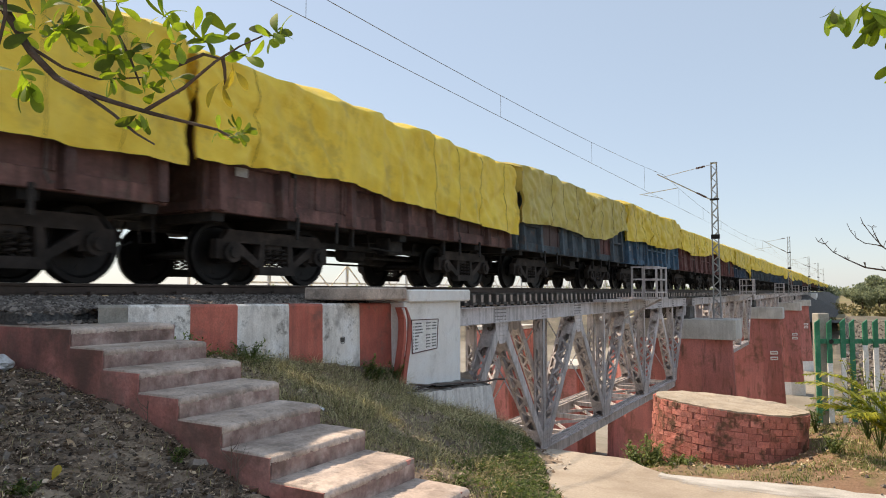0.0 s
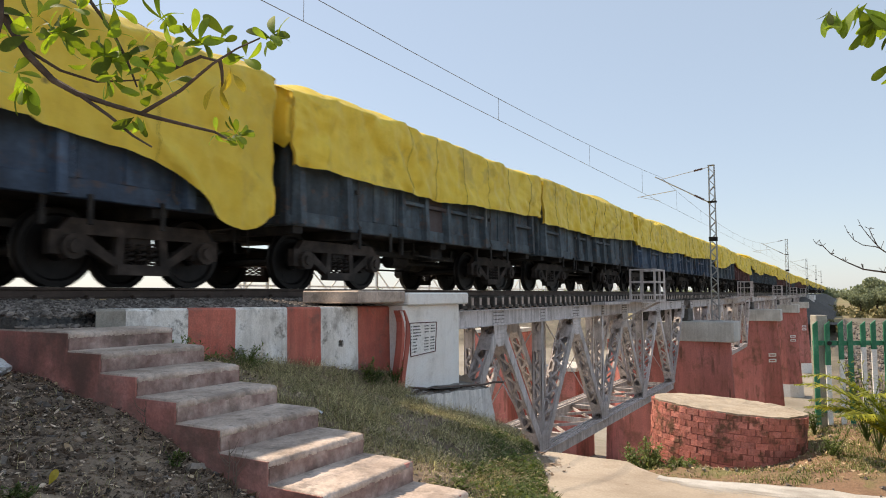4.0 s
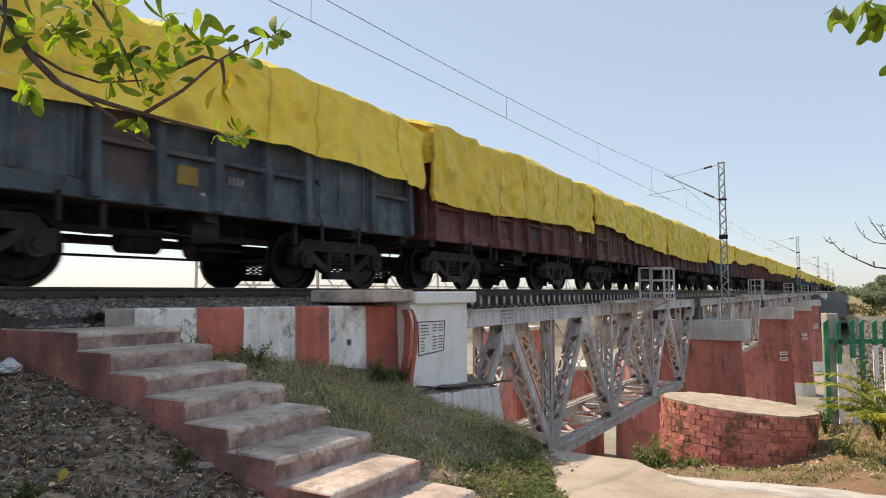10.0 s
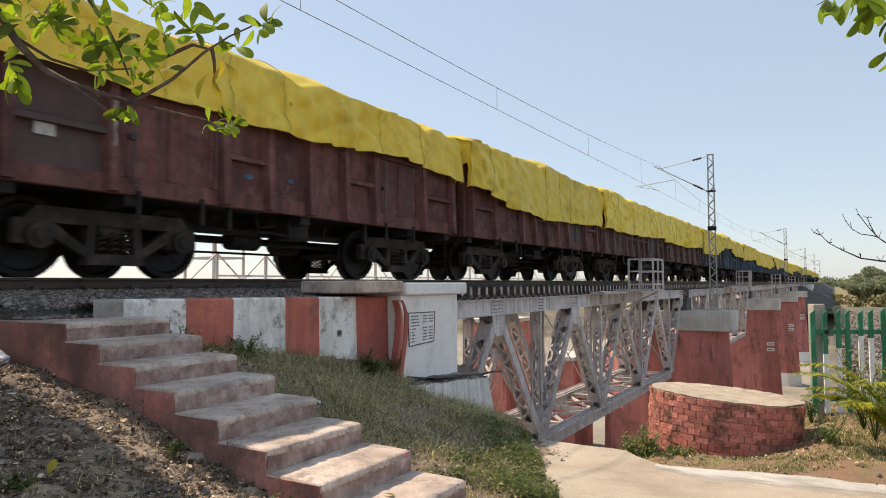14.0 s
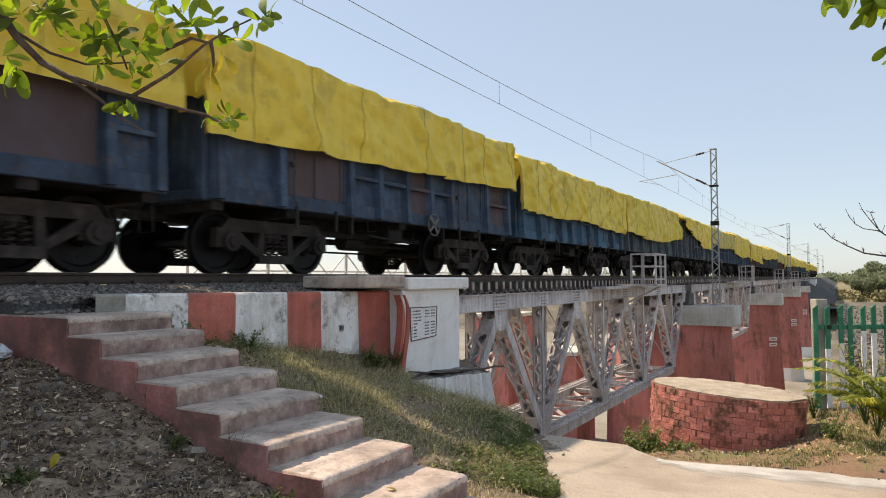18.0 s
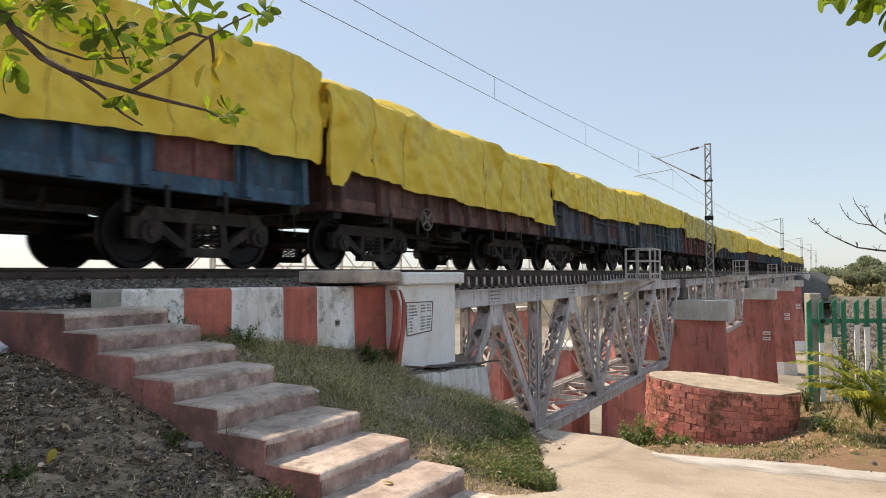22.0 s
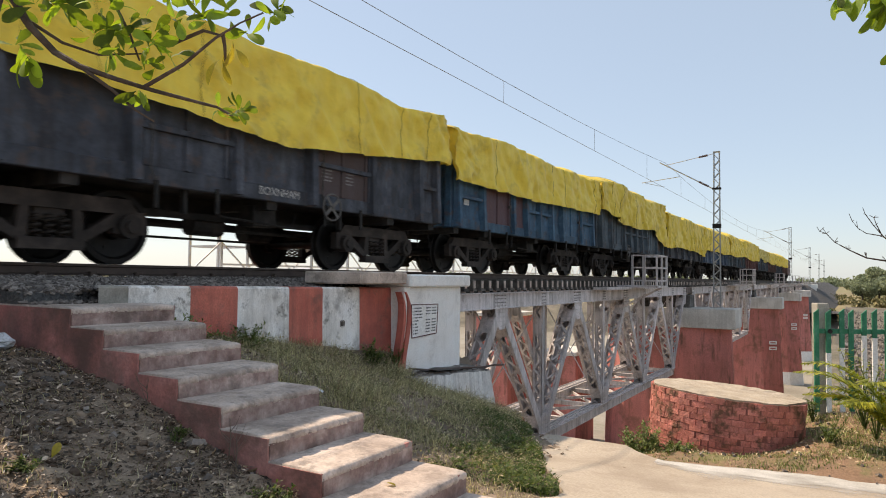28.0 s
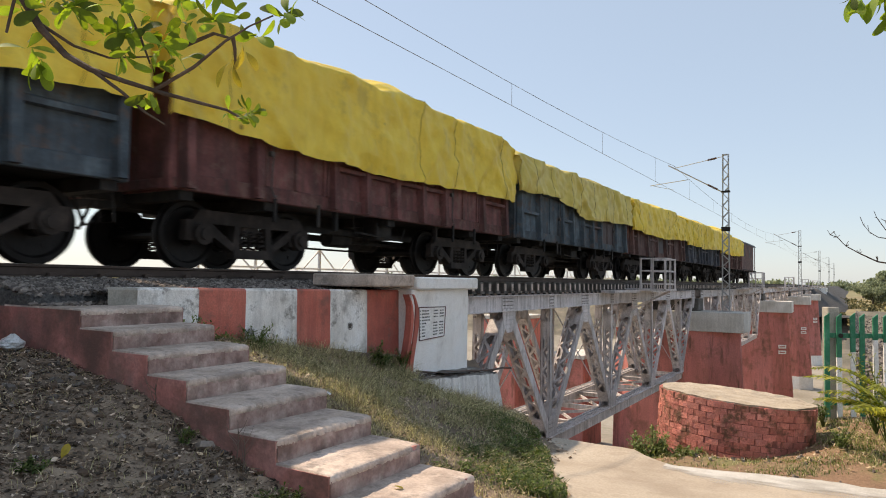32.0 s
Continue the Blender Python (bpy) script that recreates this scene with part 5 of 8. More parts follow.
UNDER = [simple("centre_sill", M_IRON, (-0.30, 0.30, -5.0, 5.0, 0.86, 1.10)), simple("floor", M_IRON, (-SIDE + 0.05, SIDE - 0.05, -HALF, HALF, 1.102, 1.16)),
         simple("brake_beam", M_IRON, (0.70, 0.80, -2.2, 2.2, 0.72, 0.82)), simple("brake_beam", M_IRON, (-0.80, -0.70, -2.2, 2.2, 0.72, 0.82)),
         simple("pull_rod", M_IRON, (0.375, 0.425, -2.1, 2.1, 0.595, 0.645)), simple("pull_rod", M_IRON, (-0.57, -0.53, -2.1, 2.1, 0.48, 0.52)),
         simple("valve_box", M_IRON, (0.95, 1.3, -0.15, 0.35, 0.66, 1.0, 0.02)), simple("hanger", M_IRON, (1.42, 1.50, -1.63, -1.57, 0.72, 1.06)), simple("hanger", M_IRON, (1.42, 1.50, 1.72, 1.78, 0.72, 1.06)),
         Shape().tube([(-0.1, 0.9, 0.68), (-0.1, 1.5, 0.68)], 0.20, 14).mesh("air_reservoir", M_IRON), Shape().tube([(0.55, -0.8, 0.66), (0.55, -0.2, 0.66)], 0.17, 14).mesh("brake_cylinder", M_IRON),
         Shape().tube([(1.3, -0.9, 1.05), (1.3, -0.85, 0.76), (1.3, 0.7, 0.68), (1.3, 0.8, 0.92)], 0.02, 6).mesh("lever", M_IRON)]
MESH_BEARER = simple("cross_bearer", M_IRON, (-SIDE + 0.02, SIDE - 0.02, -0.11, 0.11, 0.92, 1.10))


def handwheel_mesh():
    s = Shape()
    x = 1.76
    ring = [(x, 0.23 * math.cos(a), 0.23 * math.sin(a)) for a in [i * 2 * math.pi / 20 for i in range(21)]]
    s.tube(ring, 0.014, 6)
    for a in (0.7, 2.27, 3.84, 5.41):
        s.beam((x, 0, 0), (x, 0.23 * math.cos(a), 0.23 * math.sin(a)), 0.014, 0.055)
    s.tube([(1.5, 0, 0), (x + 0.03, 0, 0)], 0.025, 6)
    return s.mesh("handwheel", M_SPRING_LIGHT)


MESH_COUP = Shape().box(-0.13, 0.13, -0.05, 0.42, 0.97, 1.21, 0.03).mesh("coupler", M_IRON)
MESH_HOSE = Shape().tube([(0.4, 0.05, 0.98), (0.42, 0.22, 0.55), (0.36, 0.4, 0.62)], 0.025, 6).mesh("air_hose", M_IRON)
MESH_STEP = Shape().tube([(1.38, 0.0, 1.08), (1.38, 0.05, 0.55), (1.08, 0.05, 0.55), (1.08, 0.0, 1.08)], 0.014, 5).mesh("step_iron", M_IRON)


M_SPRING_LIGHT = material("dull_grey_paint", [(0.105, 0.096, 0.088), (0.177, 0.165, 0.153)], 9, 0.7, bump=0.1, vary=0.2)
M_LATCH = material("worn_latch_steel", [(0.05, 0.045, 0.042), (0.10, 0.092, 0.085)], 9, 0.6, 0.3, bump=0.1, vary=0.2)
M_PAPER = material("pale_paper", [(0.36, 0.36, 0.35), (0.52, 0.52, 0.50)], 14, 0.85, bump=0, spots=0.5, spot_colour=(0.16, 0.15, 0.14), spot_scale=9, vary=0.2)
M_PATCH = material("faded_yellow_paint", [(0.22, 0.15, 0.04), (0.32, 0.22, 0.06)], 6, 0.8, bump=0, spots=0.5, spot_colour=(0.08, 0.08, 0.08), spot_scale=9, vary=0)
M_SPRING = material("worn_spring", [(0.022, 0.018, 0.016), (0.045, 0.036, 0.030)], 9, 0.7, 0.2, bump=0.1, vary=0.2)
MESH_HINGE, MESH_LATCH = hinge_mesh(1), latch_mesh()
MESH_DRIP = [drip_mesh(i) for i in range(4)]
SIDE_FRAMES = [side_frame_mesh(-1), side_frame_mesh(1)]
MESH_BOGIE, MESH_SPRING, MESH_WHEEL, MESH_HAND = bogie_mesh(), spring_mesh(), wheelset_mesh(), handwheel_mesh()
KIT = {}
for c_name, c_mat in BODY.items():
    KIT[c_name] = {"panel": {(g, w): panel_mesh(g, w, PANEL_PAINT[c_name]) for g in ("plain", "ledge") for w in (0.71, 1.66, 1.24, 1.77, 0.9, 0.95)}, "lip": door_lip_mesh(c_mat), "coping": {s: coping_mesh(s, c_mat) for s in (-1, 1)}, "sill": {s: sill_mesh(s, c_mat) for s in (-1, 1)}, "side": {s: side_mesh(s, c_mat) for s in (-1, 1)}, "stiff": {s: stiffener_mesh(s, c_mat) for s in (-1, 1)},
                   "door": {s: door_mesh(s, PANEL_PAINT[c_name]) for s in (-1, 1)}, "end": {s: end_mesh(s, c_mat) for s in (-1, 1)}, "post": end_post_mesh(c_mat), "rail": end_rail_mesh(c_mat)}
WORDS = {"maroon": "maroon red", "brown": "dark brown", "slate": "grey-blue", "dark": "grimy dark grey", "blue": "blue", "navy": "dark navy blue"}

# how low the sheet hangs along each wagon, front to back, and how high its shoulder lies
HEM_FRONT = {-1: 1.6, 0: 1.75, 1: 1.8, 2: 1.99, 3: 2.19, 4: 2.44, 5: 2.05, 8: 2, 9: 2.02, 10: 1.77, 11: 2.15, 12: 2.62, 13: 2.37, 14: 2.24, 15: 1.85, 16: 2.3, 17: 1.74, 18: 1.88, 19: 2.23, 20: 2.4, 21: 2.22, 24: 1.8, 25: 2.5, 26: 1.95, 27: 1.81, 28: 1.81, 29: 2.7, 30: 2.24, 31: 1.9, 32: 1.75, 33: 2.17, 34: 2.16, 35: 2, 36: 1.08, 37: 1.59, 40: 2.3, 41: 2.1, 42: 2.47, 43: 1.51, 44: 1.82, 45: 1.95, 46: 2.01, 47: 2.3}
HEM_QUARTER = {-2: 1.98, -1: 1.6, 0: 1.83, 1: 1.91, 2: 2.06, 3: 2.01, 4: 2.17, 5: 1.89, 6: 1.98, 7: 1.98, 8: 1.98, 9: 2.03, 10: 1.74, 11: 1.97, 12: 2.07, 13: 2.2, 14: 2.08, 15: 1.85, 16: 2.18, 17: 1.62, 18: 1.74, 19: 2, 20: 2.35, 21: 1.9, 22: 1.98, 23: 1.98, 24: 1.85, 25: 2.61, 26: 2.06, 27: 1.76, 28: 1.62, 29: 2.46, 30: 2.04, 31: 1.69, 32: 1.62, 33: 2.03, 34: 2.25, 35: 2.02, 36: 1.7, 37: 1.68, 38: 1.98, 39: 1.98, 40: 2.11, 41: 2.1, 42: 2.08, 43: 1.65, 44: 1.87, 45: 1.83, 46: 1.83, 47: 2.38, 48: 1.98, 49: 1.98, 50: 1.98}
HEM_MIDDLE = {-2: 1.95, -1: 1.6, 0: 1.67, 1: 1.76, 2: 1.96, 3: 2.04, 4: 2.06, 5: 1.9, 6: 1.95, 7: 1.95, 8: 1.95, 9: 2.16, 10: 1.95, 11: 1.86, 12: 2.05, 13: 2.19, 14: 2.19, 15: 1.9, 16: 1.9, 17: 1.58, 18: 1.8, 19: 2.05, 20: 2.3, 21: 1.8, 22: 1.95, 23: 1.95, 24: 1.9, 25: 2.08, 26: 2.1, 27: 1.85, 28: 1.63, 29: 2.2, 30: 2.06, 31: 1.62, 32: 1.56, 33: 1.94, 34: 2.25, 35: 2.05, 36: 1.88, 37: 1.7, 38: 1.95, 39: 1.95, 40: 1.9, 41: 2.11, 42: 2.03, 43: 1.6, 44: 1.9, 45: 1.91, 46: 1.83, 47: 1.95, 48: 1.95, 49: 1.95, 50: 1.95}
HEM_THREE_QUARTER = {-2: 2.06, -1: 1.6, 0: 1.53, 1: 1.81, 2: 2.03, 3: 2.15, 4: 2.29, 5: 1.74, 6: 2.06, 7: 2.06, 8: 2.06, 9: 2.25, 10: 2.28, 11: 1.78, 12: 1.85, 13: 2.18, 14: 2.22, 15: 1.97, 16: 1.82, 17: 1.59, 18: 1.86, 19: 2.26, 20: 2.46, 21: 1.91, 22: 2.06, 23: 2.06, 24: 2.27, 25: 2.07, 26: 2.19, 27: 1.72, 28: 1.73, 29: 2.09, 30: 2.19, 31: 1.79, 32: 1.55, 33: 2.03, 34: 2.36, 35: 1.95, 36: 1.74, 37: 1.81, 38: 2.06, 39: 2.06, 40: 2.17, 41: 2.16, 42: 2.17, 43: 1.58, 44: 1.79, 45: 1.99, 46: 1.92, 47: 2.06, 48: 2.06, 49: 2.06, 50: 2.06}
HEM_BACK = {-2: 2.15, -1: 1.6, 0: 1.43, 1: 2.35, 2: 2.23, 3: 2.41, 4: 2.05, 5: 1.6, 6: 2.15, 7: 2.15, 8: 2.11, 9: 2.2, 10: 2.44, 11: 1.68, 12: 1.93, 13: 2.14, 14: 2.09, 15: 1.9, 16: 1.7, 17: 1.65, 18: 2.19, 19: 2.38, 20: 2.3, 21: 2, 22: 2.15, 23: 2.15, 24: 2.6, 25: 2.14, 26: 2.26, 27: 1.7, 28: 1.98, 30: 2.17, 31: 1.78, 32: 1.37, 33: 2.04, 34: 2.5, 35: 1.93, 36: 1.64, 37: 1.9, 38: 2.15, 39: 2.15, 40: 2.4, 41: 2.22, 42: 1.55, 43: 1.37, 44: 1.89, 45: 2.05, 46: 1.95, 47: 2.15, 48: 2.15, 49: 2.15, 50: 2.15}
SHOULDER = {1: 3.41, 2: 3.54, 3: 3.37, 10: 3.37, 11: 3.21, 12: 3.42, 13: 3.35, 14: 3.43, 15: 3.51, 17: 3.43, 18: 3.29, 19: 3.27, 26: 3.5, 27: 3.32, 28: 3.34, 30: 3.28, 31: 3.46, 32: 3.23, 33: 3.28, 34: 3.45, 36: 3.26, 41: 3.36, 42: 3.55, 43: 3.28, 45: 3.4, 46: 3.5}


def tarp_mesh(k, mat, style):
    """A sheet draped over the heaped load, its hem hanging unevenly down the sides and ends."""
    rs = np.random.RandomState(100 + k)
    ny = 132
    ya, yb = -5.22 - rs.uniform(0.0, 0.10) - (0.12 if k in (0, 25, 32, 36) else 0.0), 5.10 + rs.uniform(0.0, 0.09)
    if style == "bare_end":
        ya = -4.15
    y = np.linspace(ya, yb, ny)
    # more rows on the side that is seen
    us = [-1 + 0.125 * i for i in range(8)] + [i / 40 for i in range(41)]
    na = len(us)
    seed = k * 7.3

    def nz(a, b, c=0.0):
        return noise.noise(Vector((a, b, c + seed)))
    heap = rs.uniform(0.05, 0.28)
    hump = [(rs.uniform(-4, 4), rs.uniform(0.5, 1.6), rs.uniform(0.04, 0.24)) for _ in range(rs.randint(2, 5))]
    dips = [(rs.uniform(-4.2, 4.2), rs.uniform(0.12, 0.35), rs.uniform(0.03, 0.09)) for _ in range(rs.randint(1, 4))]
    if style == "bare_end":
        hump = [(-3.5, 0.5, 0.22), (1.0, 1.5, 0.1)]
    if style == "heaped":
        hump = [(-3.6, 0.75, 0.16), (-5.0, 0.35, 0.10), (1.0, 1.5, 0.05)]
    hems = [h.get(k, 2.0) for h in (HEM_FRONT, HEM_QUARTER, HEM_MIDDLE, HEM_THREE_QUARTER, HEM_BACK)]
    high = SHOULDER.get(k, rs.uniform(3.27, 3.45)) + 0.13
    fold_at, fold_lean, fold_deep = [], [], []
    for _ in range(12):
        fold_at.append(rs.uniform(-4.8, 4.8))
        fold_lean.append(rs.uniform(-1.1, 1.1))
        fold_deep.append(rs.uniform(0.04, 0.12))
    verts = []
    for j, yy in enumerate(y):
        if style == "heaped":
            high = 3.50 + 0.24 * math.exp(-((yy + 3.6) / 0.95) ** 2) + 0.10 * math.exp(-((yy + 5.0) / 0.3) ** 2)
        top = high + 0.12 * nz(yy * 0.45, 1.0) + 0.10 * nz(yy * 1.3, 5.0) + 0.04 * nz(yy * 3.1, 7.0) - sum(h * math.exp(-((yy - c) / w) ** 2) for c, w, h in dips)
        crown = heap + sum(h * math.exp(-((yy - c) / w) ** 2) for c, w, h in hump) + 0.06 * nz(yy * 0.9, 9.0)
        hem = np.interp(yy, (-4.8, -2.5, 0.0, 2.5, 4.7), hems) + 0.05 * nz(yy * 0.7, 21.0) + 0.022 * nz(yy * 2.1, 33.0) + 0.012 * nz(yy * 5.0, 37.0)
        if style == "low_end":
            hem -= 0.8 * math.exp(-((yy - 4.4) / 1.0) ** 2)
        if style == "bunched":
            hem -= 0.32 * sstep(-4.75, -5.1, yy)
        if style == "front_low":
            hem = np.interp(yy, (-5.3, -5.05, -4.85, -4.5, -4.2, -3.7, -1.8, -0.4, 0.6, 1.2, 2.2, 3.0, 5.2), (1.3, 1.0, 1.02, 1.25, 1.50, 1.56, 1.75, 1.86, 1.88, 1.78, 1.84, 1.60, 1.58)) + 0.02 * nz(yy * 2.1, 33.0)
        if style == "heaped":
            hem = np.interp(yy, (-5.2, -4.1, -2.7, -2.3, -1.2, 5.0), (2.58, 2.61, 2.70, 2.52, 2.13, 2.16)) + 0.02 * nz(yy * 2.1, 33.0)
        if style == "bare_end":
            hem = np.interp(yy, (-4.15, -3.5, -2.4, -1.2, -0.3, 0.8, 1.4, 4.96), (2.78, 2.62, 2.42, 2.38, 2.18, 1.95, 1.80, 1.78)) + 0.05 * nz(yy * 2.1, 33.0)
        near_end = min(yy - ya, yb - yy)
        e = min(1.0, near_end / 0.28)
        sink = (1 - e) ** 2
        for u in us:
            au = abs(u)
            sg = 1 if u >= 0 else -1
            if au < 0.42:                      # over the top
                w = au / 0.42
                x = 1.71 * w
                z = top + crown * (1 - w ** 2.2) - 0.13 * w ** 5 + 0.04 * nz(x * sg * 1.7, yy * 1.3, 3.0)
                z -= sink * 0.09
            else:                              # down the side
                w = (au - 0.42) / 0.58
                zt = top - 0.13 - sink * 0.09
                z = zt + (hem - zt) * w
                x = 1.70 + 0.04 * w + 0.09 * nz(yy * 1.1, z * 0.8, sg * 4.0) + 0.035 * nz(yy * 3.0, z * 0.9, sg * 9.0) + 0.12 * abs(nz(yy * 1.9 + z * 1.3, z * 0.6, sg * 15.0)) + 0.11 * abs(nz(yy * 0.9 - z * 1.6, z * 0.8, sg * 25.0)) + 0.05 * abs(nz(yy * 1.2 + z * 4.0, z * 1.1, sg * 45.0))
                x += 0.05 * math.sin(math.pi * w) * nz(yy * 0.7, 2.0 * sg)
                # sharp folds that lean one way or the other
                for c, lean, deep in zip(fold_at, fold_lean, fold_deep):
                    g = abs(yy - c - lean * (z - 2.6))
                    if g < 0.3:
                        x += deep * (1 - g / 0.3) ** 2 * (0.35 + 0.65 * w)
                # creases that spread from the gathered corners
                if near_end < 2.2 and sg > 0:
                    fan = math.atan2(zt - z + 0.05, near_end + 0.05)
                    x += 0.13 * (1 - near_end / 2.2) ** 1.5 * abs(nz(fan * 4.2, 3.0 if yy > 0 else 8.0, 40.0))
                x += 0.07 * w * w * nz(yy * 1.5, 3.0, sg * 31.0)
                # slack cloth gathered in a pouch at the front corner
                if style in ("front_low", "bunched") and yy < -4.0 and sg > 0:
                    x += 0.16 * sstep(-4.0, -4.8, yy) * math.sin(math.pi * min(1.0, w * 1.05)) + 0.10 * sstep(-4.1, -4.6, yy) * w * abs(nz(yy * 4.5, w * 0.8, 50.0))
                x = max(x, 1.728)
            verts.append((sg * x, yy, z))
    faces = [(j * na + i, j * na + i + 1, (j + 1) * na + i + 1, (j + 1) * na + i) for j in range(ny - 1) for i in range(na - 1)]
    # flaps hanging over the ends
    for j, sy in ((0, -1), (ny - 1, 1)):
        if style == "bare_end" and sy < 0:
            continue
        ring = [j * na + i for i in range(na)]
        drop = rs.uniform(0.6, 1.0)
        rows = [ring]
        for r in range(1, 6):
            row = []
            for i in ring:
                x, yy, z = verts[i]
                f = r / 5
                over = max(0.0, 1 - max(0.0, abs(us[i - j * na]) - 0.40) / 0.16)
                zz = z - (0.02 + (drop + 0.25 * nz(x * 1.3, sy * 3.0, 8.0)) * over) * f
                row.append(len(verts))
                verts.append((x * (1 - 0.05 * f), yy + sy * (0.02 + 0.05 * nz(x * 2.0, zz * 1.5, 6.0)) * f - sy * 0.05 * f, max(zz, 1.6 if style != "front_low" else 1.0)))
            rows.append(row)
        for a, b in zip(rows, rows[1:]):
            for i in range(na - 1):
                faces.append((a[i], a[i + 1], b[i + 1], b[i]))
    me = Shape().add(verts, faces).mesh("tarpaulin", mat, True)
    # ropes follow the sheet
    grid = verts
    ropes = []
    for yr in [-4.4 + 0.5 * rs.rand() + 1.22 * i for i in range(8) if rs.rand() < 0.75]:
        j = min(ny - 1, max(0, int((yr - ya) / (yb - ya) * (ny - 1))))
        pts = []
        for i in range(8, na):
            x, yy, z = grid[j * na + i]
            pts.append((x * 1.006 if abs(x) > 1.5 else x, yy + 0.012 * math.sin(i), z + 0.006))
        ropes.append(Shape().tube(pts, 0.0042, 4).mesh("lashing_rope", M_ROPE))
    return me, ropes


def underframe(w):
    for me in UNDER:
        part(me.name.split(".")[0], me, None, w)
    for y in (-4.80, -3.26, 0.0, 3.26, 4.80):
        part("cross_bearer", MESH_BEARER, None, w, at=pose(0, y, 0))
    for at in (pose(0, 4.93, 0), pose(0, -4.93, 0, 0, 0, 180)):
        cp = part("coupler", MESH_COUP, None, w, at=at)
        part("air_hose", MESH_HOSE, None, cp)
        part("step_iron", MESH_STEP, None, w, at=at)


# where a wagon carries its brake wheel, and which ones bear paper labels at the front or the back
HAND_AT = {9: 0.74, 26: 0.9, 27: 0.77, 30: -1.55, 32: -2.04, 36: -1.5, 37: -2.1, 40: 1.21, 42: -1.52, 43: 0.99, 44: -1.11}
PAPER_FRONT, PAPER_BACK = (0, 2, 3, 20, 25, 41, 45), (8, 15, 18, 35)
DRIPS = {0: (0.95,), 6: (1.85,), 8: (2.5, 4.15), 12: (-1.85, 0.95), 16: (0.95,), 20: (-3.62,), 24: (2.5,), 28: (2.5,), 29: (-3.62,), 34: (1.85, 3.62), 35: (-1.85,), 39: (-0.95,), 42: (1.85,), 45: (-1.85,)}


def lettering(words, high, y, z, parent):
    """Stencilled words on the sill of the near side."""
    cu = bpy.data.curves.new("lettering", "FONT")
    cu.body, cu.size, cu.align_x = words, high / 0.7, "CENTER"
    ob = bpy.data.objects.new("lettering", cu)
    scene.collection.objects.link(ob)
    bpy.context.view_layer.update()
    me = bpy.data.meshes.new_from_object(ob.evaluated_get(bpy.context.evaluated_depsgraph_get()))
    bpy.data.objects.remove(ob)
    me.materials.clear()
    me.materials.append(M_PAPER)
    part("lettering", me, None, parent, "white stencilled lettering", at=pose(SIDE + 0.056, y, z) @ Matrix(((0, 0, 1, 0), (1, 0, 0, 0), (0, 1, 0, 0), (0, 0, 0, 1))))


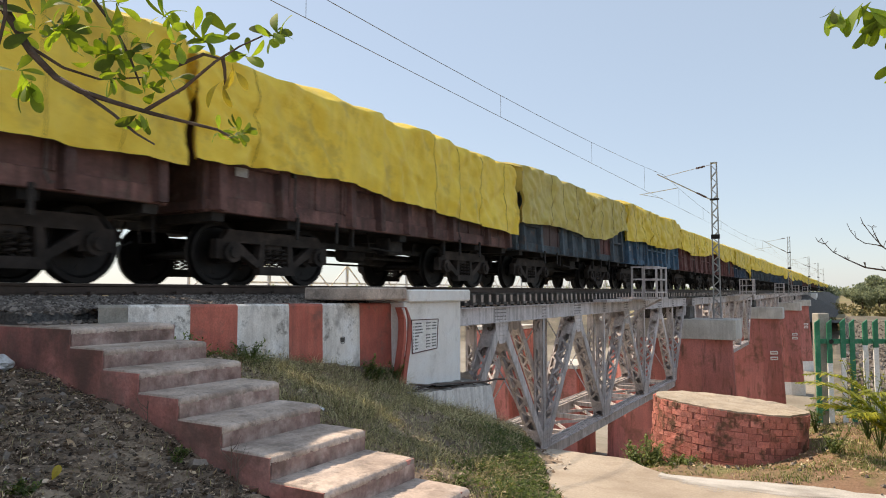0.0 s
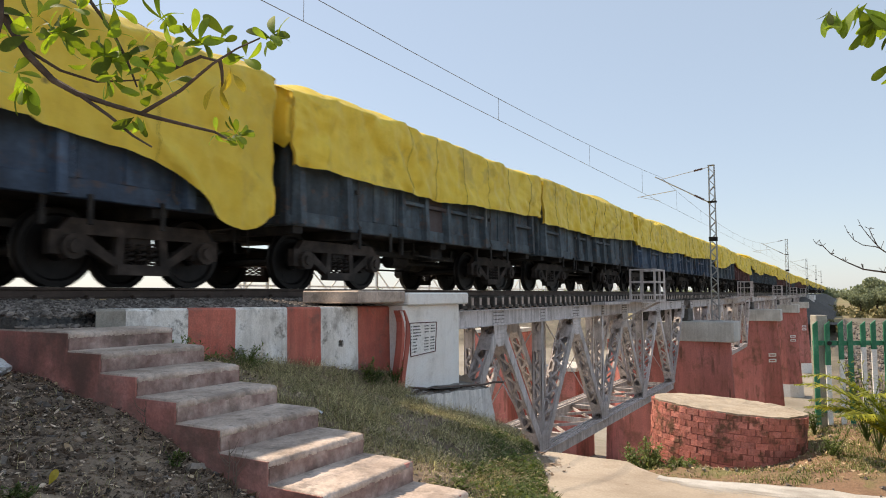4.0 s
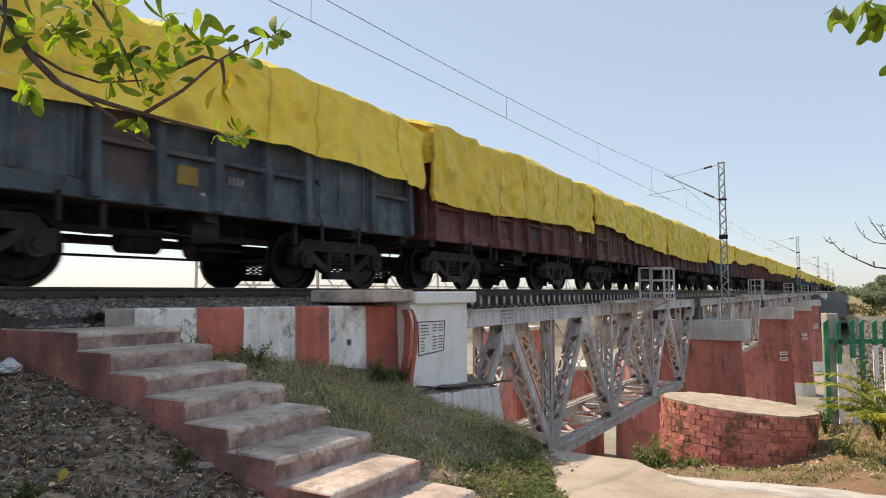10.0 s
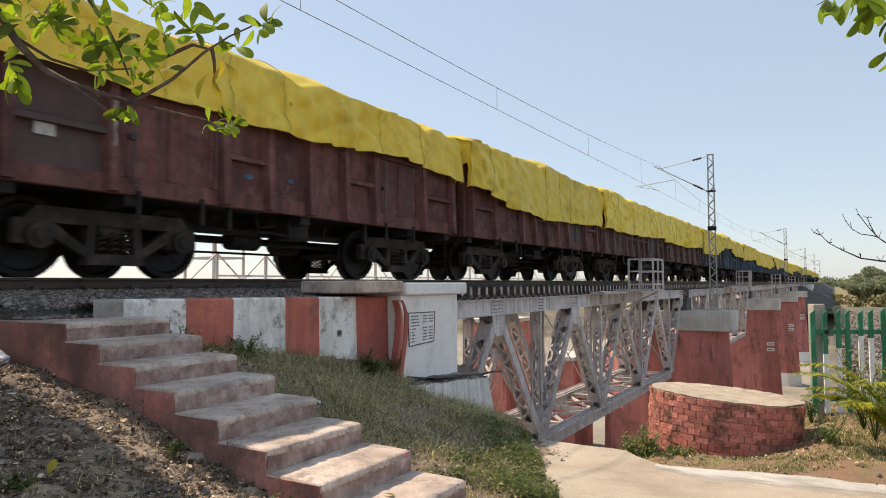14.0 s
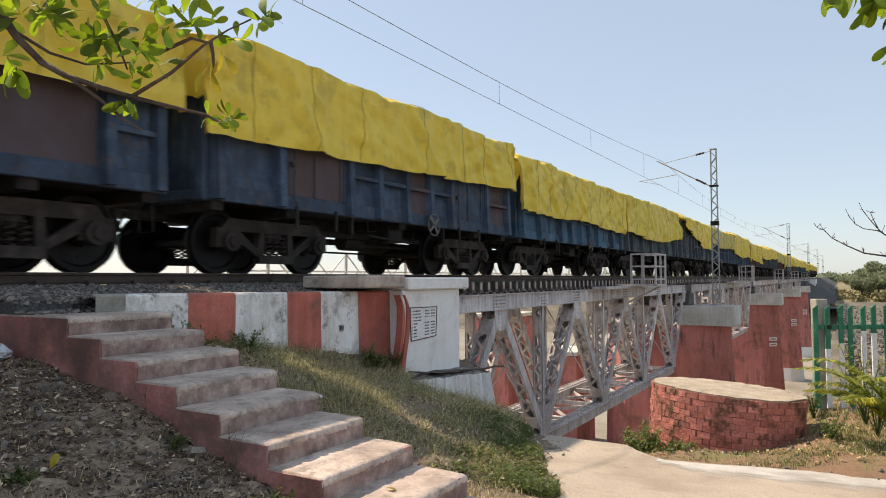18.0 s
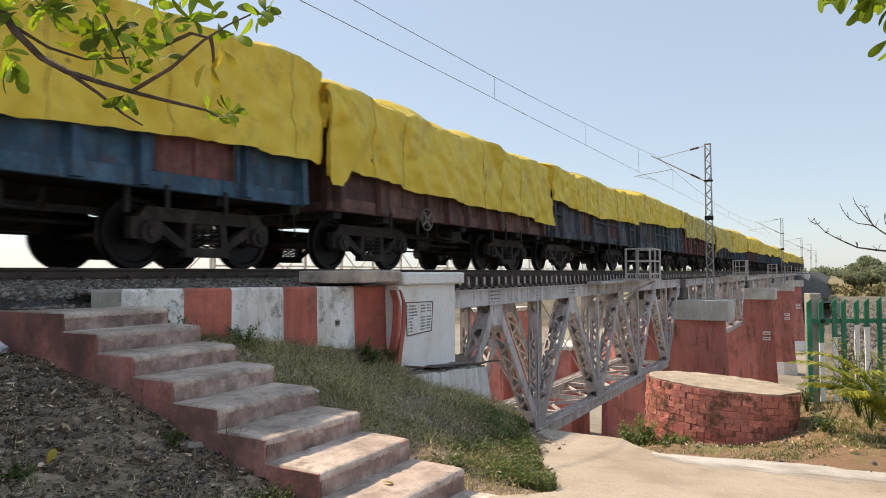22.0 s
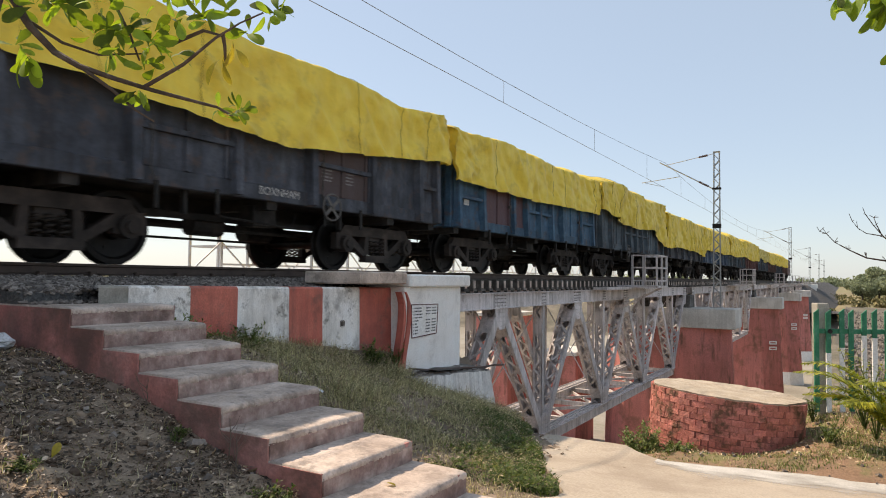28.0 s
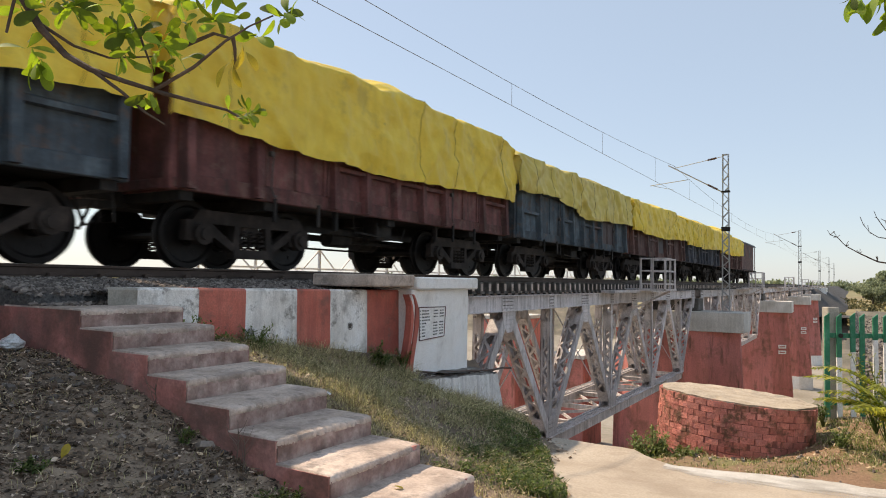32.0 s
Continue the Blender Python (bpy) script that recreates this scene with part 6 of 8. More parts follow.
def build_wagon(k, colour, tarp="yellow", style="rope", door_colour=None):
    kit = KIT[colour]
    sort = "newer" if k in NEWER else "older"
    posts = POSTS[sort]
    w = thing("coal_wagon", f"{WORDS[colour]} open freight wagon, dusty, under a {'yellow' if tarp == 'yellow' else 'faded olive'} tarpaulin", "freight wagon", "wagons of the train")
    underframe(w)
    for s in (-1, 1):
        if s < 0:
            part("side_wall", kit["side"][s], None, w)
        else:
            n = len(posts) - 1
            lips = [(0, n - 1, 2, n - 3), (0, n - 1, 3, 4), (2, 3, 4, n - 3, n - 1), (0, 2, 4, 5)][k % 4]
            for i, (ya, yb) in enumerate(zip(posts, posts[1:])):
                wide = min((0.71, 1.66, 1.24, 1.77, 0.9, 0.95), key=lambda q: abs(q - (yb - ya)))
                part("side_panel", kit["panel"][("ledge" if i in lips else "plain", wide)], None, w, at=pose(0, (ya + yb) / 2, 0))
        part("coping", kit["coping"][s], None, w)
        part("sill", kit["sill"][s], None, w)
        ew = part("end_wall", kit["end"][s], None, w)
        turn = pose(0, -HALF - 0.004, 0) if s < 0 else pose(0, HALF + 0.004, 0, 0, 0, 180)
        for x in (-1.45, 0.0, 1.45):
            part("end_post", kit["post"], None, ew, at=turn @ pose(x, 0, 0))
        for z in (LOW + 0.1, HIGH - 0.05):
            part("end_rail", kit["rail"], None, ew, at=turn @ pose(0, 0, z))
        for y in posts if s > 0 else posts[::2]:
            part("stiffener", kit["stiff"][s], None, w, at=pose(0, y, 0))
        if s > 0:
            for y in DOORS[sort]:
                dr = part("door", KIT[door_colour or colour]["door"][s], None, w, f"{WORDS[door_colour]} replacement door" if door_colour else "", at=pose(0, y, 0))
                part("door_frame", kit["lip"], None, dr)
                for yh in (-0.5, 0.5):
                    part("hinge", MESH_HINGE, None, dr, at=pose(0, yh, 0))
                part("latch_rod", MESH_LATCH, None, dr, at=pose(0, 0.62 if k % 2 else -0.62, 0))
    for y in (-3.262, 3.262):
        b = part("bogie", MESH_BOGIE, None, w, at=pose(0, y, 0))
        for me in SIDE_FRAMES:
            part("side_frame", me, None, b)
        part("spring_nest", MESH_SPRING, None, b)
        part("spring_nest", MESH_SPRING, None, b, at=pose(0, 0, 0, 0, 0, 180))
        for a in (-1.0, 1.0):
            ws = part("wheelset", MESH_WHEEL, None, b, at=pose(0, a, 0.5))
            WHEELS[a].append(ws)
    if k in HAND_AT:
        part("handwheel", MESH_HAND, None, w, at=pose(0, HAND_AT[k], 1.07))
    me, ropes = tarp_mesh(k, TARP[tarp], style)
    tp = part("tarpaulin", me, None, w, "yellow coated tarpaulin, creased and dusty" if tarp == "yellow" else "faded olive tarpaulin, creased")
    for rp in ropes:
        part("lashing_rope", rp, None, tp)
    # stencilled marks, papers and splashes
    if k in (40, 44):
        lettering("BOXNHAM", 0.125, 0.10, 1.14, w)
        for y in (1.25, 1.85):
            for r in range(4):
                part("stencil_mark", Shape().box(SIDE + 0.034, SIDE + 0.040, y - 0.14, y + 0.14 - 0.03 * (r % 2), 1.72 - 0.06 * r, 1.745 - 0.06 * r), M_LETTER, w, "faded white stencilled mark")
    elif k % 7 == 2:
        for i in range(6):
            part("stencil_mark", Shape().box(SIDE + 0.034, SIDE + 0.040, 0.20 + 0.085 * i, 0.255 + 0.085 * i, 1.55, 1.66), M_LETTER, w, "faded white stencilled mark")
    for side_of, at_y in ((PAPER_FRONT, -4.42), (PAPER_BACK, 4.42)):
        if k in side_of:
            part("label_plate", Shape().box(SIDE + 0.040, SIDE + 0.046, at_y - 0.12, at_y + 0.12, 1.62, 1.80), M_PAPER, w, "small white label plate")
    for i, y in enumerate(DRIPS.get(k, ())):
        part("paint_drip", MESH_DRIP[(k + i) % 4], None, w, "pale splash of paint", at=pose(0, y, 0))
    if k == 14:
        part("painted_patch", Shape().box(SIDE + 0.034, SIDE + 0.042, -0.64, -0.30, 1.40, 1.66), M_PATCH, w, "faded yellow painted patch")
        part("torn_paper", blotch_mesh(3, 0.11, 0.16, M_PAPER), None, w, "torn white paper", at=pose(0, -0.20, 1.26))
        for i in range(4):
            part("stencil_mark", Shape().box(SIDE + 0.034, SIDE + 0.040, 0.24 + 0.08 * i, 0.285 + 0.08 * i, 1.50, 1.62), M_LETTER, w, "faded white stencilled mark")
    if k == 13:
        part("painted_patch", Shape().box(SIDE + 0.034, SIDE + 0.042, -3.45, -3.10, 1.38, 1.60), M_PATCH, w, "faded yellow painted patch")
    if k == 20:
        part("paint_blot", blotch_mesh(5, 0.22, 0.11, BODY["blue"]), None, w, "blot of blue paint", at=pose(0, -1.35, 1.55))
        part("paint_blot", blotch_mesh(6, 0.15, 0.08, BODY["blue"]), None, w, "blot of blue paint", at=pose(0, -0.42, 1.60))
    return w


WHEELS = {-1.0: [], 1.0: []}
TRAIN = []
COLOURS = {-2: "brown", -1: "brown", 0: "brown", 1: "slate", 2: "blue", 3: "maroon", 4: "maroon", 5: "navy", 6: "slate", 7: "slate", 8: "navy", 9: "navy", 10: "slate",
           11: "maroon", 12: "slate", 13: "slate", 14: "slate", 15: "maroon", 16: "brown", 17: "brown", 18: "slate", 19: "brown", 20: "maroon", 21: "maroon", 22: "brown",
           23: "brown", 24: "dark", 25: "navy", 26: "navy", 27: "blue", 28: "slate", 29: "slate", 30: "navy", 31: "blue", 32: "brown", 33: "dark", 34: "slate", 35: "maroon",
           36: "dark", 37: "navy", 38: "brown", 39: "slate", 40: "dark", 41: "blue", 42: "slate", 43: "dark", 44: "navy", 45: "slate", 46: "maroon", 47: "slate", 48: "brown", 49: "dark", 50: "brown"}
STYLES = {5: "low_end", 36: "front_low", 29: "bare_end", 32: "bunched", 25: "heaped"}
for k_wagon, col_wagon in COLOURS.items():
    TRAIN.append((k_wagon, build_wagon(k_wagon, col_wagon, "olive" if k_wagon in (1, 30, 35, 36, 47) else "yellow", STYLES.get(k_wagon, "rope"),
                                       {1: "maroon", 31: "maroon", 4: "slate", 33: "brown"}.get(k_wagon))))


def build_brake_van(k):
    v = thing("brake_van", "dark brown brake van with railed end platform", "brake van", "wagons of the train")
    underframe(v)
    s = Shape().box(-1.5, 1.5, -4.6, 3.2, 1.05, 3.35, 0.03)
    part("body", s, BODY["brown"], v)
    pts = [(1.55 * math.cos(a), 3.33 + 0.45 * math.sin(a)) for a in [math.pi * i / 12 for i in range(13)]]
    part("roof", recalc(Shape().prism(pts, 9.3, lambda a, b, c: (a, -4.7 + c, b)).mesh("roof", BODY["dark"])), None, v)
    # no openings are cut: dark panels paint the shade inside the windows
    for y in (-2.6, 0.4):
        for sx in (-1, 1):
            part("window", Shape().box(*sorted((sx * 1.495, sx * 1.515)), y - 0.35, y + 0.35, 2.2, 2.9), M_SLEEPER, v, "dark panel standing for a shaded window opening")
    for sx in (-1, 1):
        for y in (3.3, 4.5):
            part("post", Shape().box(sx * 1.45 - 0.03, sx * 1.45 + 0.03, y - 0.03, y + 0.03, 1.1, 3.4), BODY["brown"], v)
        for z in (1.6, 2.1):
            part("handrail", Shape().box(sx * 1.45 - 0.02, sx * 1.45 + 0.02, 3.3, 4.5, z - 0.02, z + 0.02), M_GALV, v)
    for y in (-3.262, 3.262):
        b = part("bogie", MESH_BOGIE, None, v, at=pose(0, y, 0))
        for a in (-1.0, 1.0):
            WHEELS[a].append(part("wheelset", MESH_WHEEL, None, b, at=pose(0, a, 0.5)))
    return v


TRAIN.append((51, build_brake_van(51)))

# ---- brick ring ----
def weather(m, scale, colour, amount, lo, hi, stretch=(1.0, 1.0, 1.0)):
    """Damp stains that run on over all the pieces of one wall."""
    nd, ln = m.node_tree.nodes, m.node_tree.links
    geo, mp, ns, mr, mx = nd.new("ShaderNodeNewGeometry"), nd.new("ShaderNodeMapping"), nd.new("ShaderNodeTexNoise"), nd.new("ShaderNodeMapRange"), nd.new("ShaderNodeMix")
    mp.inputs["Scale"].default_value = stretch
    ln.new(geo.outputs["Position"], mp.inputs["Vector"])
    ln.new(mp.outputs[0], ns.inputs["Vector"])
    ns.inputs["Scale"].default_value, ns.inputs["Detail"].default_value, ns.inputs["Roughness"].default_value = scale, 9.0, 0.68
    ln.new(ns.outputs["Fac"], mr.inputs[0])
    mr.inputs[1].default_value, mr.inputs[2].default_value = lo, hi
    mr.inputs[3].default_value, mr.inputs[4].default_value = 0.0, amount
    mx.data_type = "RGBA"
    bs = nd["Principled BSDF"]
    ln.new(mr.outputs[0], mx.inputs[0])
    ln.new(bs.inputs["Base Color"].links[0].from_socket, mx.inputs[6])
    mx.inputs[7].default_value = (*colour, 1)
    ln.new(mx.outputs[2], bs.inputs["Base Color"])


weather(M_WHITE_OLD, 2.0, (0.20, 0.18, 0.155), 0.65, 0.53, 0.66, (1.0, 1.0, 0.8))
weather(M_RED, 1.7, (0.11, 0.075, 0.06), 0.6, 0.54, 0.68)
weather(M_PIER, 0.75, (0.17, 0.09, 0.06), 0.6, 0.55, 0.70, (1.0, 1.0, 0.45))
weather(M_STRINGER, 1.1, (0.135, 0.085, 0.07), 0.75, 0.46, 0.60)
weather(M_RISER, 3.5, (0.12, 0.085, 0.07), 0.6, 0.50, 0.66)
weather(M_CONC, 2.4, (0.24, 0.185, 0.15), 0.5, 0.50, 0.68)
weather(M_BRICK, 3.4, (0.105, 0.075, 0.045), 0.85, 0.51, 0.60)
weather(M_MORTAR, 3.4, (0.12, 0.085, 0.055), 0.6, 0.52, 0.62)
weather(M_PIER, 2.6, (0.12, 0.075, 0.05), 0.75, 0.54, 0.66, (1.0, 1.0, 0.16))
weather(M_STEEL, 1.6, (0.16, 0.13, 0.11), 0.38, 0.55, 0.68, (1.0, 1.0, 0.6))


def build_ring():
    """A low round wall of painted bricks in courses, with a worn mortar top."""
    cx, cy, r0, r1, zt, zb = 0.0, 0.0, 0.0, 0.90, 0.0, -1.05
    ring = thing("brick_ring", "low round red painted brick wall with a pale worn mortar top", "brick ring", at=pose(8.08, 9.04, -1.475, 0, 3.6, 0) @ Matrix.Diagonal((1.0, 0.66, 1.0, 1.0)))
    core = Shape()
    n = 56
    core.lathe([(0.001, zb), (0.001, zt - 0.034), (r1 - 0.014, zt - 0.034), (r1 - 0.010, zb)], n, lambda x, y, h: (cx + x, cy + y, h))
    part("core", recalc(core.mesh("core", M_MORTAR)), None, ring, "recessed red mortar")
    rs = random.Random(2)
    top = Shape()
    verts, faces = [], []
    for i in range(n):
        a = 2 * math.pi * i / n
        for j in range(5):
            r = 0.001 + (r1 - 0.006) * (j / 4) ** 0.8 + (rs.uniform(-0.04, 0.006) if j == 4 else 0)
            verts.append((cx + r * math.cos(a), cy + r * math.sin(a), zt + (0.0, 0.003, 0.008, 0.012, 0.006)[j] * rs.uniform(-1.0, 1.3)))
    m = 5
    for i in range(n):
        for j in range(m - 1):
            a, b = i * m + j, ((i + 1) % n) * m + j
            faces.append((a, a + 1, b + 1, b))
    lip = len(verts)
    for i in range(n):
        x, y, z = verts[i * m + 4]
        verts.append((x - 0.012 * math.cos(2 * math.pi * i / n), y - 0.012 * math.sin(2 * math.pi * i / n), z - 0.03))
    for i in range(n):
        faces.append((i * m + 4, lip + i, lip + (i + 1) % n, ((i + 1) % n) * m + 4))
    part("mortar_top", recalc(top.add(verts, faces).mesh("mortar_top", M_TOP)), None, ring, "pale worn mortar top")
    # bricks: curved blocks, a few shared meshes
    per = 36
    da = 2 * math.pi / per
    kinds = []
    for v in range(5):
        s = Shape()
        g = 0.006 + 0.002 * v
        vs = []
        for a in (-0.5, 0.0, 0.5):
            ang = a * (da * (1.0, 1.0, 0.97, 0.99, 0.95)[v] - 0.008 - 0.0015 * v)
            for r in (r1 - 0.09, r1 + rs.uniform(-0.010, 0.006)):
                for z in (-0.0335, 0.0335):
                    vs.append((r * math.cos(ang), r * math.sin(ang), z + rs.uniform(-0.003, 0.003)))
        fs = []
        for k in (0, 4):
            fs += [(k + 2, k + 3, k + 7, k + 6), (k + 1, k + 5, k + 7, k + 3), (k, k + 2, k + 6, k + 4)]
        fs += [(0, 1, 3, 2), (8, 10, 11, 9)]
        kinds.append(recalc(s.add(vs, fs).mesh("brick", M_BRICK)))
    for c in range(14):
        z = zt - 0.052 - 0.073 * c
        for i in range(per):
            a = da * (i + 0.5 * (c % 2)) + rs.uniform(-0.006, 0.006)
            # only the half that faces the path is laid as loose bricks
            if math.sin(a + 0.25) > 0.3:
                continue
            part("brick", kinds[rs.randrange(5)], None, ring, at=pose(cx, cy, z + rs.uniform(-0.003, 0.003), 0, 0, math.degrees(a)) @ pose(rs.uniform(-0.008, 0.006), 0, rs.uniform(-0.003, 0.003), rs.uniform(-1.2, 1.2), 0, rs.uniform(-0.5, 0.5)))


M_TOP = material("pale_mortar", [(0.34, 0.28, 0.21), (0.44, 0.37, 0.29), (0.52, 0.45, 0.36)], 4, 0.95, bump=1.0, fine=40, spots=0.4, spot_colour=(0.27, 0.22, 0.17), spot_scale=8, vary=0)
build_ring()


# ---- gate fence ----
def build_fence():
    f = thing("picket_gate", "green and white painted steel picket fence with a concrete post", "fence")
    base = pose(9.03, 10.0, -1.95, 0, 0, 31)
    f.matrix_basis = base
    part("gate_post", Shape().box(0.05, 0.20, 0.03, 0.18, -0.2, 1.56, 0.01), M_POST, f, "weathered concrete gate post")
    for z in (0.34, 1.20):
        part("fence_rail", Shape().box(-0.02, 3.4, -0.015, 0.015, z - 0.03, z + 0.03), M_GREEN, f)
    xs = [0.0, 0.155, 0.33, 0.45, 0.62, 0.755, 0.92] + [1.07 + 0.155 * i for i in range(15)]
    rs = random.Random(4)
    for i, x in enumerate(xs):
        t = 1.50 + rs.uniform(-0.02, 0.02)
        b = 0.16
        split = (0.0, 0.92, 0.99, 1.05, 1.15, 1.12, 1.32)[i] if i < 7 else rs.uniform(0.98, 1.3)
        w = 0.032
        up = Shape()
        up.add([(x - w, -0.035, split if i else b), (x + w, -0.035, split if i else b), (x + w, -0.035, t), (x - w, -0.035, t - 0.05),
                (x - w, -0.018, split if i else b), (x + w, -0.018, split if i else b), (x + w, -0.018, t), (x - w, -0.018, t - 0.05)],
               [(0, 1, 2, 3), (7, 6, 5, 4), (0, 4, 5, 1), (1, 5, 6, 2), (2, 6, 7, 3), (3, 7, 4, 0)])
        pk = part("picket", recalc(up.mesh("picket", M_GREEN)), None, f)
        if i:
            low = Shape().box(x - w, x + w, -0.035, -0.018, b, split)
            part("picket_foot", low, M_WHITE if i % 3 else M_GREEN, f, "white painted lower half" if i % 3 else "")
    part("bolt", Shape().tube([(0.17, -0.05, 1.2), (0.17, 0.05, 1.2)], 0.03, 8), M_IRON, f)


build_fence()


# ---- plants ----
def blades(name, label, mat, count, place, h0, h1, wide, seed, lean=0.5, parent=None):
    """Many thin bent blades, as one object."""
    rs = np.random.RandomState(seed)
    v, f = [], []
    for _ in range(count):
        p = place(rs)
        if p is None:
            continue
        x, y, k = p
        z = float(ground_z(x, y))
        h = rs.uniform(h0, h1) * k
        a, b = rs.uniform(0, 6.283), rs.uniform(0, 6.283)
        l = h * rs.uniform(0.1, 1.0) * lean
        dx, dy = math.cos(a) * wide, math.sin(a) * wide
        ex, ey = math.cos(b) * l, math.sin(b) * l
        n = len(v)
        v += [(x - dx, y - dy, z - 0.02), (x + dx, y + dy, z - 0.02), (x + dx * 0.8 + ex * 0.35, y + dy * 0.8 + ey * 0.35, z + h * 0.6), (x - dx * 0.8 + ex * 0.35, y - dy * 0.8 + ey * 0.35, z + h * 0.6), (x + ex, y + ey, z + h)]
        f += [(n, n + 1, n + 2, n + 3), (n + 3, n + 2, n + 4)]
    return thing(name, label, "grass", kind="stuff", data=Shape().add(v, f).mesh(name, mat))


def slope_spot(rs):
    y = rs.uniform(4.5, 11.9)
    x = rs.uniform(3.02, 7.6)
    left = path_left(y)
    if x > left - 0.03 or (y > 9.0 and x < 3.85 and y < 11.1):
        return None
    if y > 8.9 and x < 3.4:
        return None
    d = noise.noise(Vector((x * 0.9, y * 0.9, 2.0)))
    if d < -0.28 and rs.rand() < 0.7:
        return None
    e = noise.noise(Vector((x * 3.4, y * 3.4, 9.0)))
    if e < -0.2 and rs.rand() < 0.75:
        return None
    k = 0.7 + 0.7 * max(0, d) + 1.0 * max(0, e) + 0.9 * max(0.0, min(1.0, (y - 7.0) / 3.0))
    if left - x < 0.7:
        k *= 0.45 + 0.55 * max(0.0, left - x) / 0.7
    return x, y, k


blades("grass", "dry olive grass covering the bank beside the steps", M_GRASS, 78000, slope_spot, 0.025, 0.14, 0.0024, 21, 2.1)


def green_spot(rs):
    y = rs.uniform(4.8, 8.4)
    x = path_left(y) - abs(rs.normal(0, 0.34)) - 0.04
    if noise.noise(Vector((x * 2.6, y * 2.6, 4.0))) < rs.uniform(-0.35, 0.15):
        return None
    return x, y, 1.0


blades("grass", "fresh green weeds along the edge of the path", M_WEED, 3000, green_spot, 0.02, 0.09, 0.005, 22, 1.4)


def right_spot(rs):
    x, y = rs.uniform(7.1, 13.5), rs.uniform(7.25, 12.5)
    if y < path_far(x) + 0.03:
        return None
    if (x - 8.08) ** 2 + ((y - 9.04) / 0.66) ** 2 < 0.84:
        return None
    d = noise.noise(Vector((x * 1.3, y * 1.3, 7.0)))
    if d < 0.0 and rs.rand() < 0.66:
        return None
    return x, y, 0.7 + d


blades("grass", "short patchy grass round the brick ring", M_GRASS, 16000, right_spot, 0.02, 0.09, 0.004, 23, 1.3)
blades("grass", "low green grass in patches on reddish earth", M_WEED_PALE, 52000, right_spot, 0.010, 0.045, 0.0045, 24, 2.2)



def leaf_scatter(name, label, mat, count, place, l0, l1, seed, rise=0.0):
    rs = np.random.RandomState(seed)
    v, f = [], []
    for _ in range(count):
        p = place(rs)
        if p is None:
            continue
        x, y = p
        z = float(ground_z(x, y)) + rs.uniform(0.004, 0.03) + rise * rs.rand() ** 1.5
        L = rs.uniform(l0, l1)
        w = L * rs.uniform(0.18, 0.34)
        e = Euler((rs.normal(0, 0.35), rs.normal(0, 0.35), rs.uniform(0, 6.283))).to_matrix()
        c = rs.uniform(-0.2, 0.45) * w
        k1, k2 = rs.uniform(0.5, 1.0, 2)
        h = rs.uniform(0.0, 0.22) * L
        pts = [(-L / 2, 0, h), (-L * 0.2, -w * k1, c), (L * 0.2, -w * k2, c * 0.6), (L / 2, rs.normal(0, 0.3) * w, h), (L * 0.2, w * k1, c), (-L * 0.2, w * k2, c * 0.7), (0, 0, 0)]
        n = len(v)
        v += [tuple(e @ Vector(q) + Vector((x, y, z))) for q in pts]
        f += [(n + i, n + (i + 1) % 6, n + 6) for i in range(6)]
    return thing(name, label, "leaf litter", kind="stuff", data=Shape().add(v, f).mesh(name, mat))


M_LITTER_PALE = material("pale_dry_leaves", [(0.20, 0.13, 0.075), (0.38, 0.27, 0.17), (0.58, 0.46, 0.31)], 1.5, 0.85, bump=0, vary=0.3, island=True)


M_ROT = material("rotting_leaves", [(0.035, 0.026, 0.020), (0.069, 0.053, 0.040), (0.125, 0.095, 0.070)], 1.5, 0.8, bump=0, vary=0.4, island=True)


def left_spot(rs):
    return rs.uniform(2.05, 6.9), rs.uniform(0.2, 3.38)


def right_litter(rs):
    x, y = rs.uniform(7.3, 13), rs.uniform(7.3, 11)
    return None if y < path_far(x) + 0.04 or (x - 8.08) ** 2 + ((y - 9.04) / 0.66) ** 2 < 0.84 else (x, y)


leaf_scatter("leaf_litter", "dry fallen leaves on the soil beside the steps", M_LITTER, 15000, left_spot, 0.010, 0.04, 31)
leaf_scatter("leaf_litter", "pale flakes of dry leaf on the soil beside the steps", M_LITTER_PALE, 1500, left_spot, 0.012, 0.05, 38)
leaf_scatter("leaf_litter", "larger curled dry leaves on the soil beside the steps", M_LITTER, 1300, left_spot, 0.03, 0.075, 35)
leaf_scatter("leaf_litter", "large pale curled leaves on the soil beside the steps", M_LITTER_PALE, 150, left_spot, 0.05, 0.11, 39)
leaf_scatter("leaf_litter", "dark rotting leaves on the soil beside the steps", M_ROT, 9000, left_spot, 0.015, 0.055, 40)
blades("grass", "flattened brown stalks on the soil", M_LITTER, 9000, lambda rs: (*left_spot(rs), 1.0), 0.008, 0.03, 0.003, 36, 7.0)
leaf_scatter("leaf_litter", "pale dry leaves scattered round the brick ring", M_LITTER_PALE, 3000, right_litter, 0.015, 0.055, 32)
leaf_scatter("leaf_litter", "dry leaves caught in the bank grass", M_LITTER, 2400, lambda rs: (rs.uniform(3.1, 6.8), rs.uniform(4.6, 9)), 0.03, 0.07, 33)
M_UNDER = material("undergrowth_leaves", [(0.105, 0.112, 0.061), (0.198, 0.195, 0.110), (0.310, 0.271, 0.171), (0.521, 0.437, 0.317)], 1.2, 0.85, bump=0, vary=0.35, island=True, through_light=(1.0, 1.0, 0.6))


def bank_spot(rs):
    p = slope_spot(rs)
    return p and p[:2]


def edge_spot(rs):
    p = green_spot(rs)
    return p and p[:2]


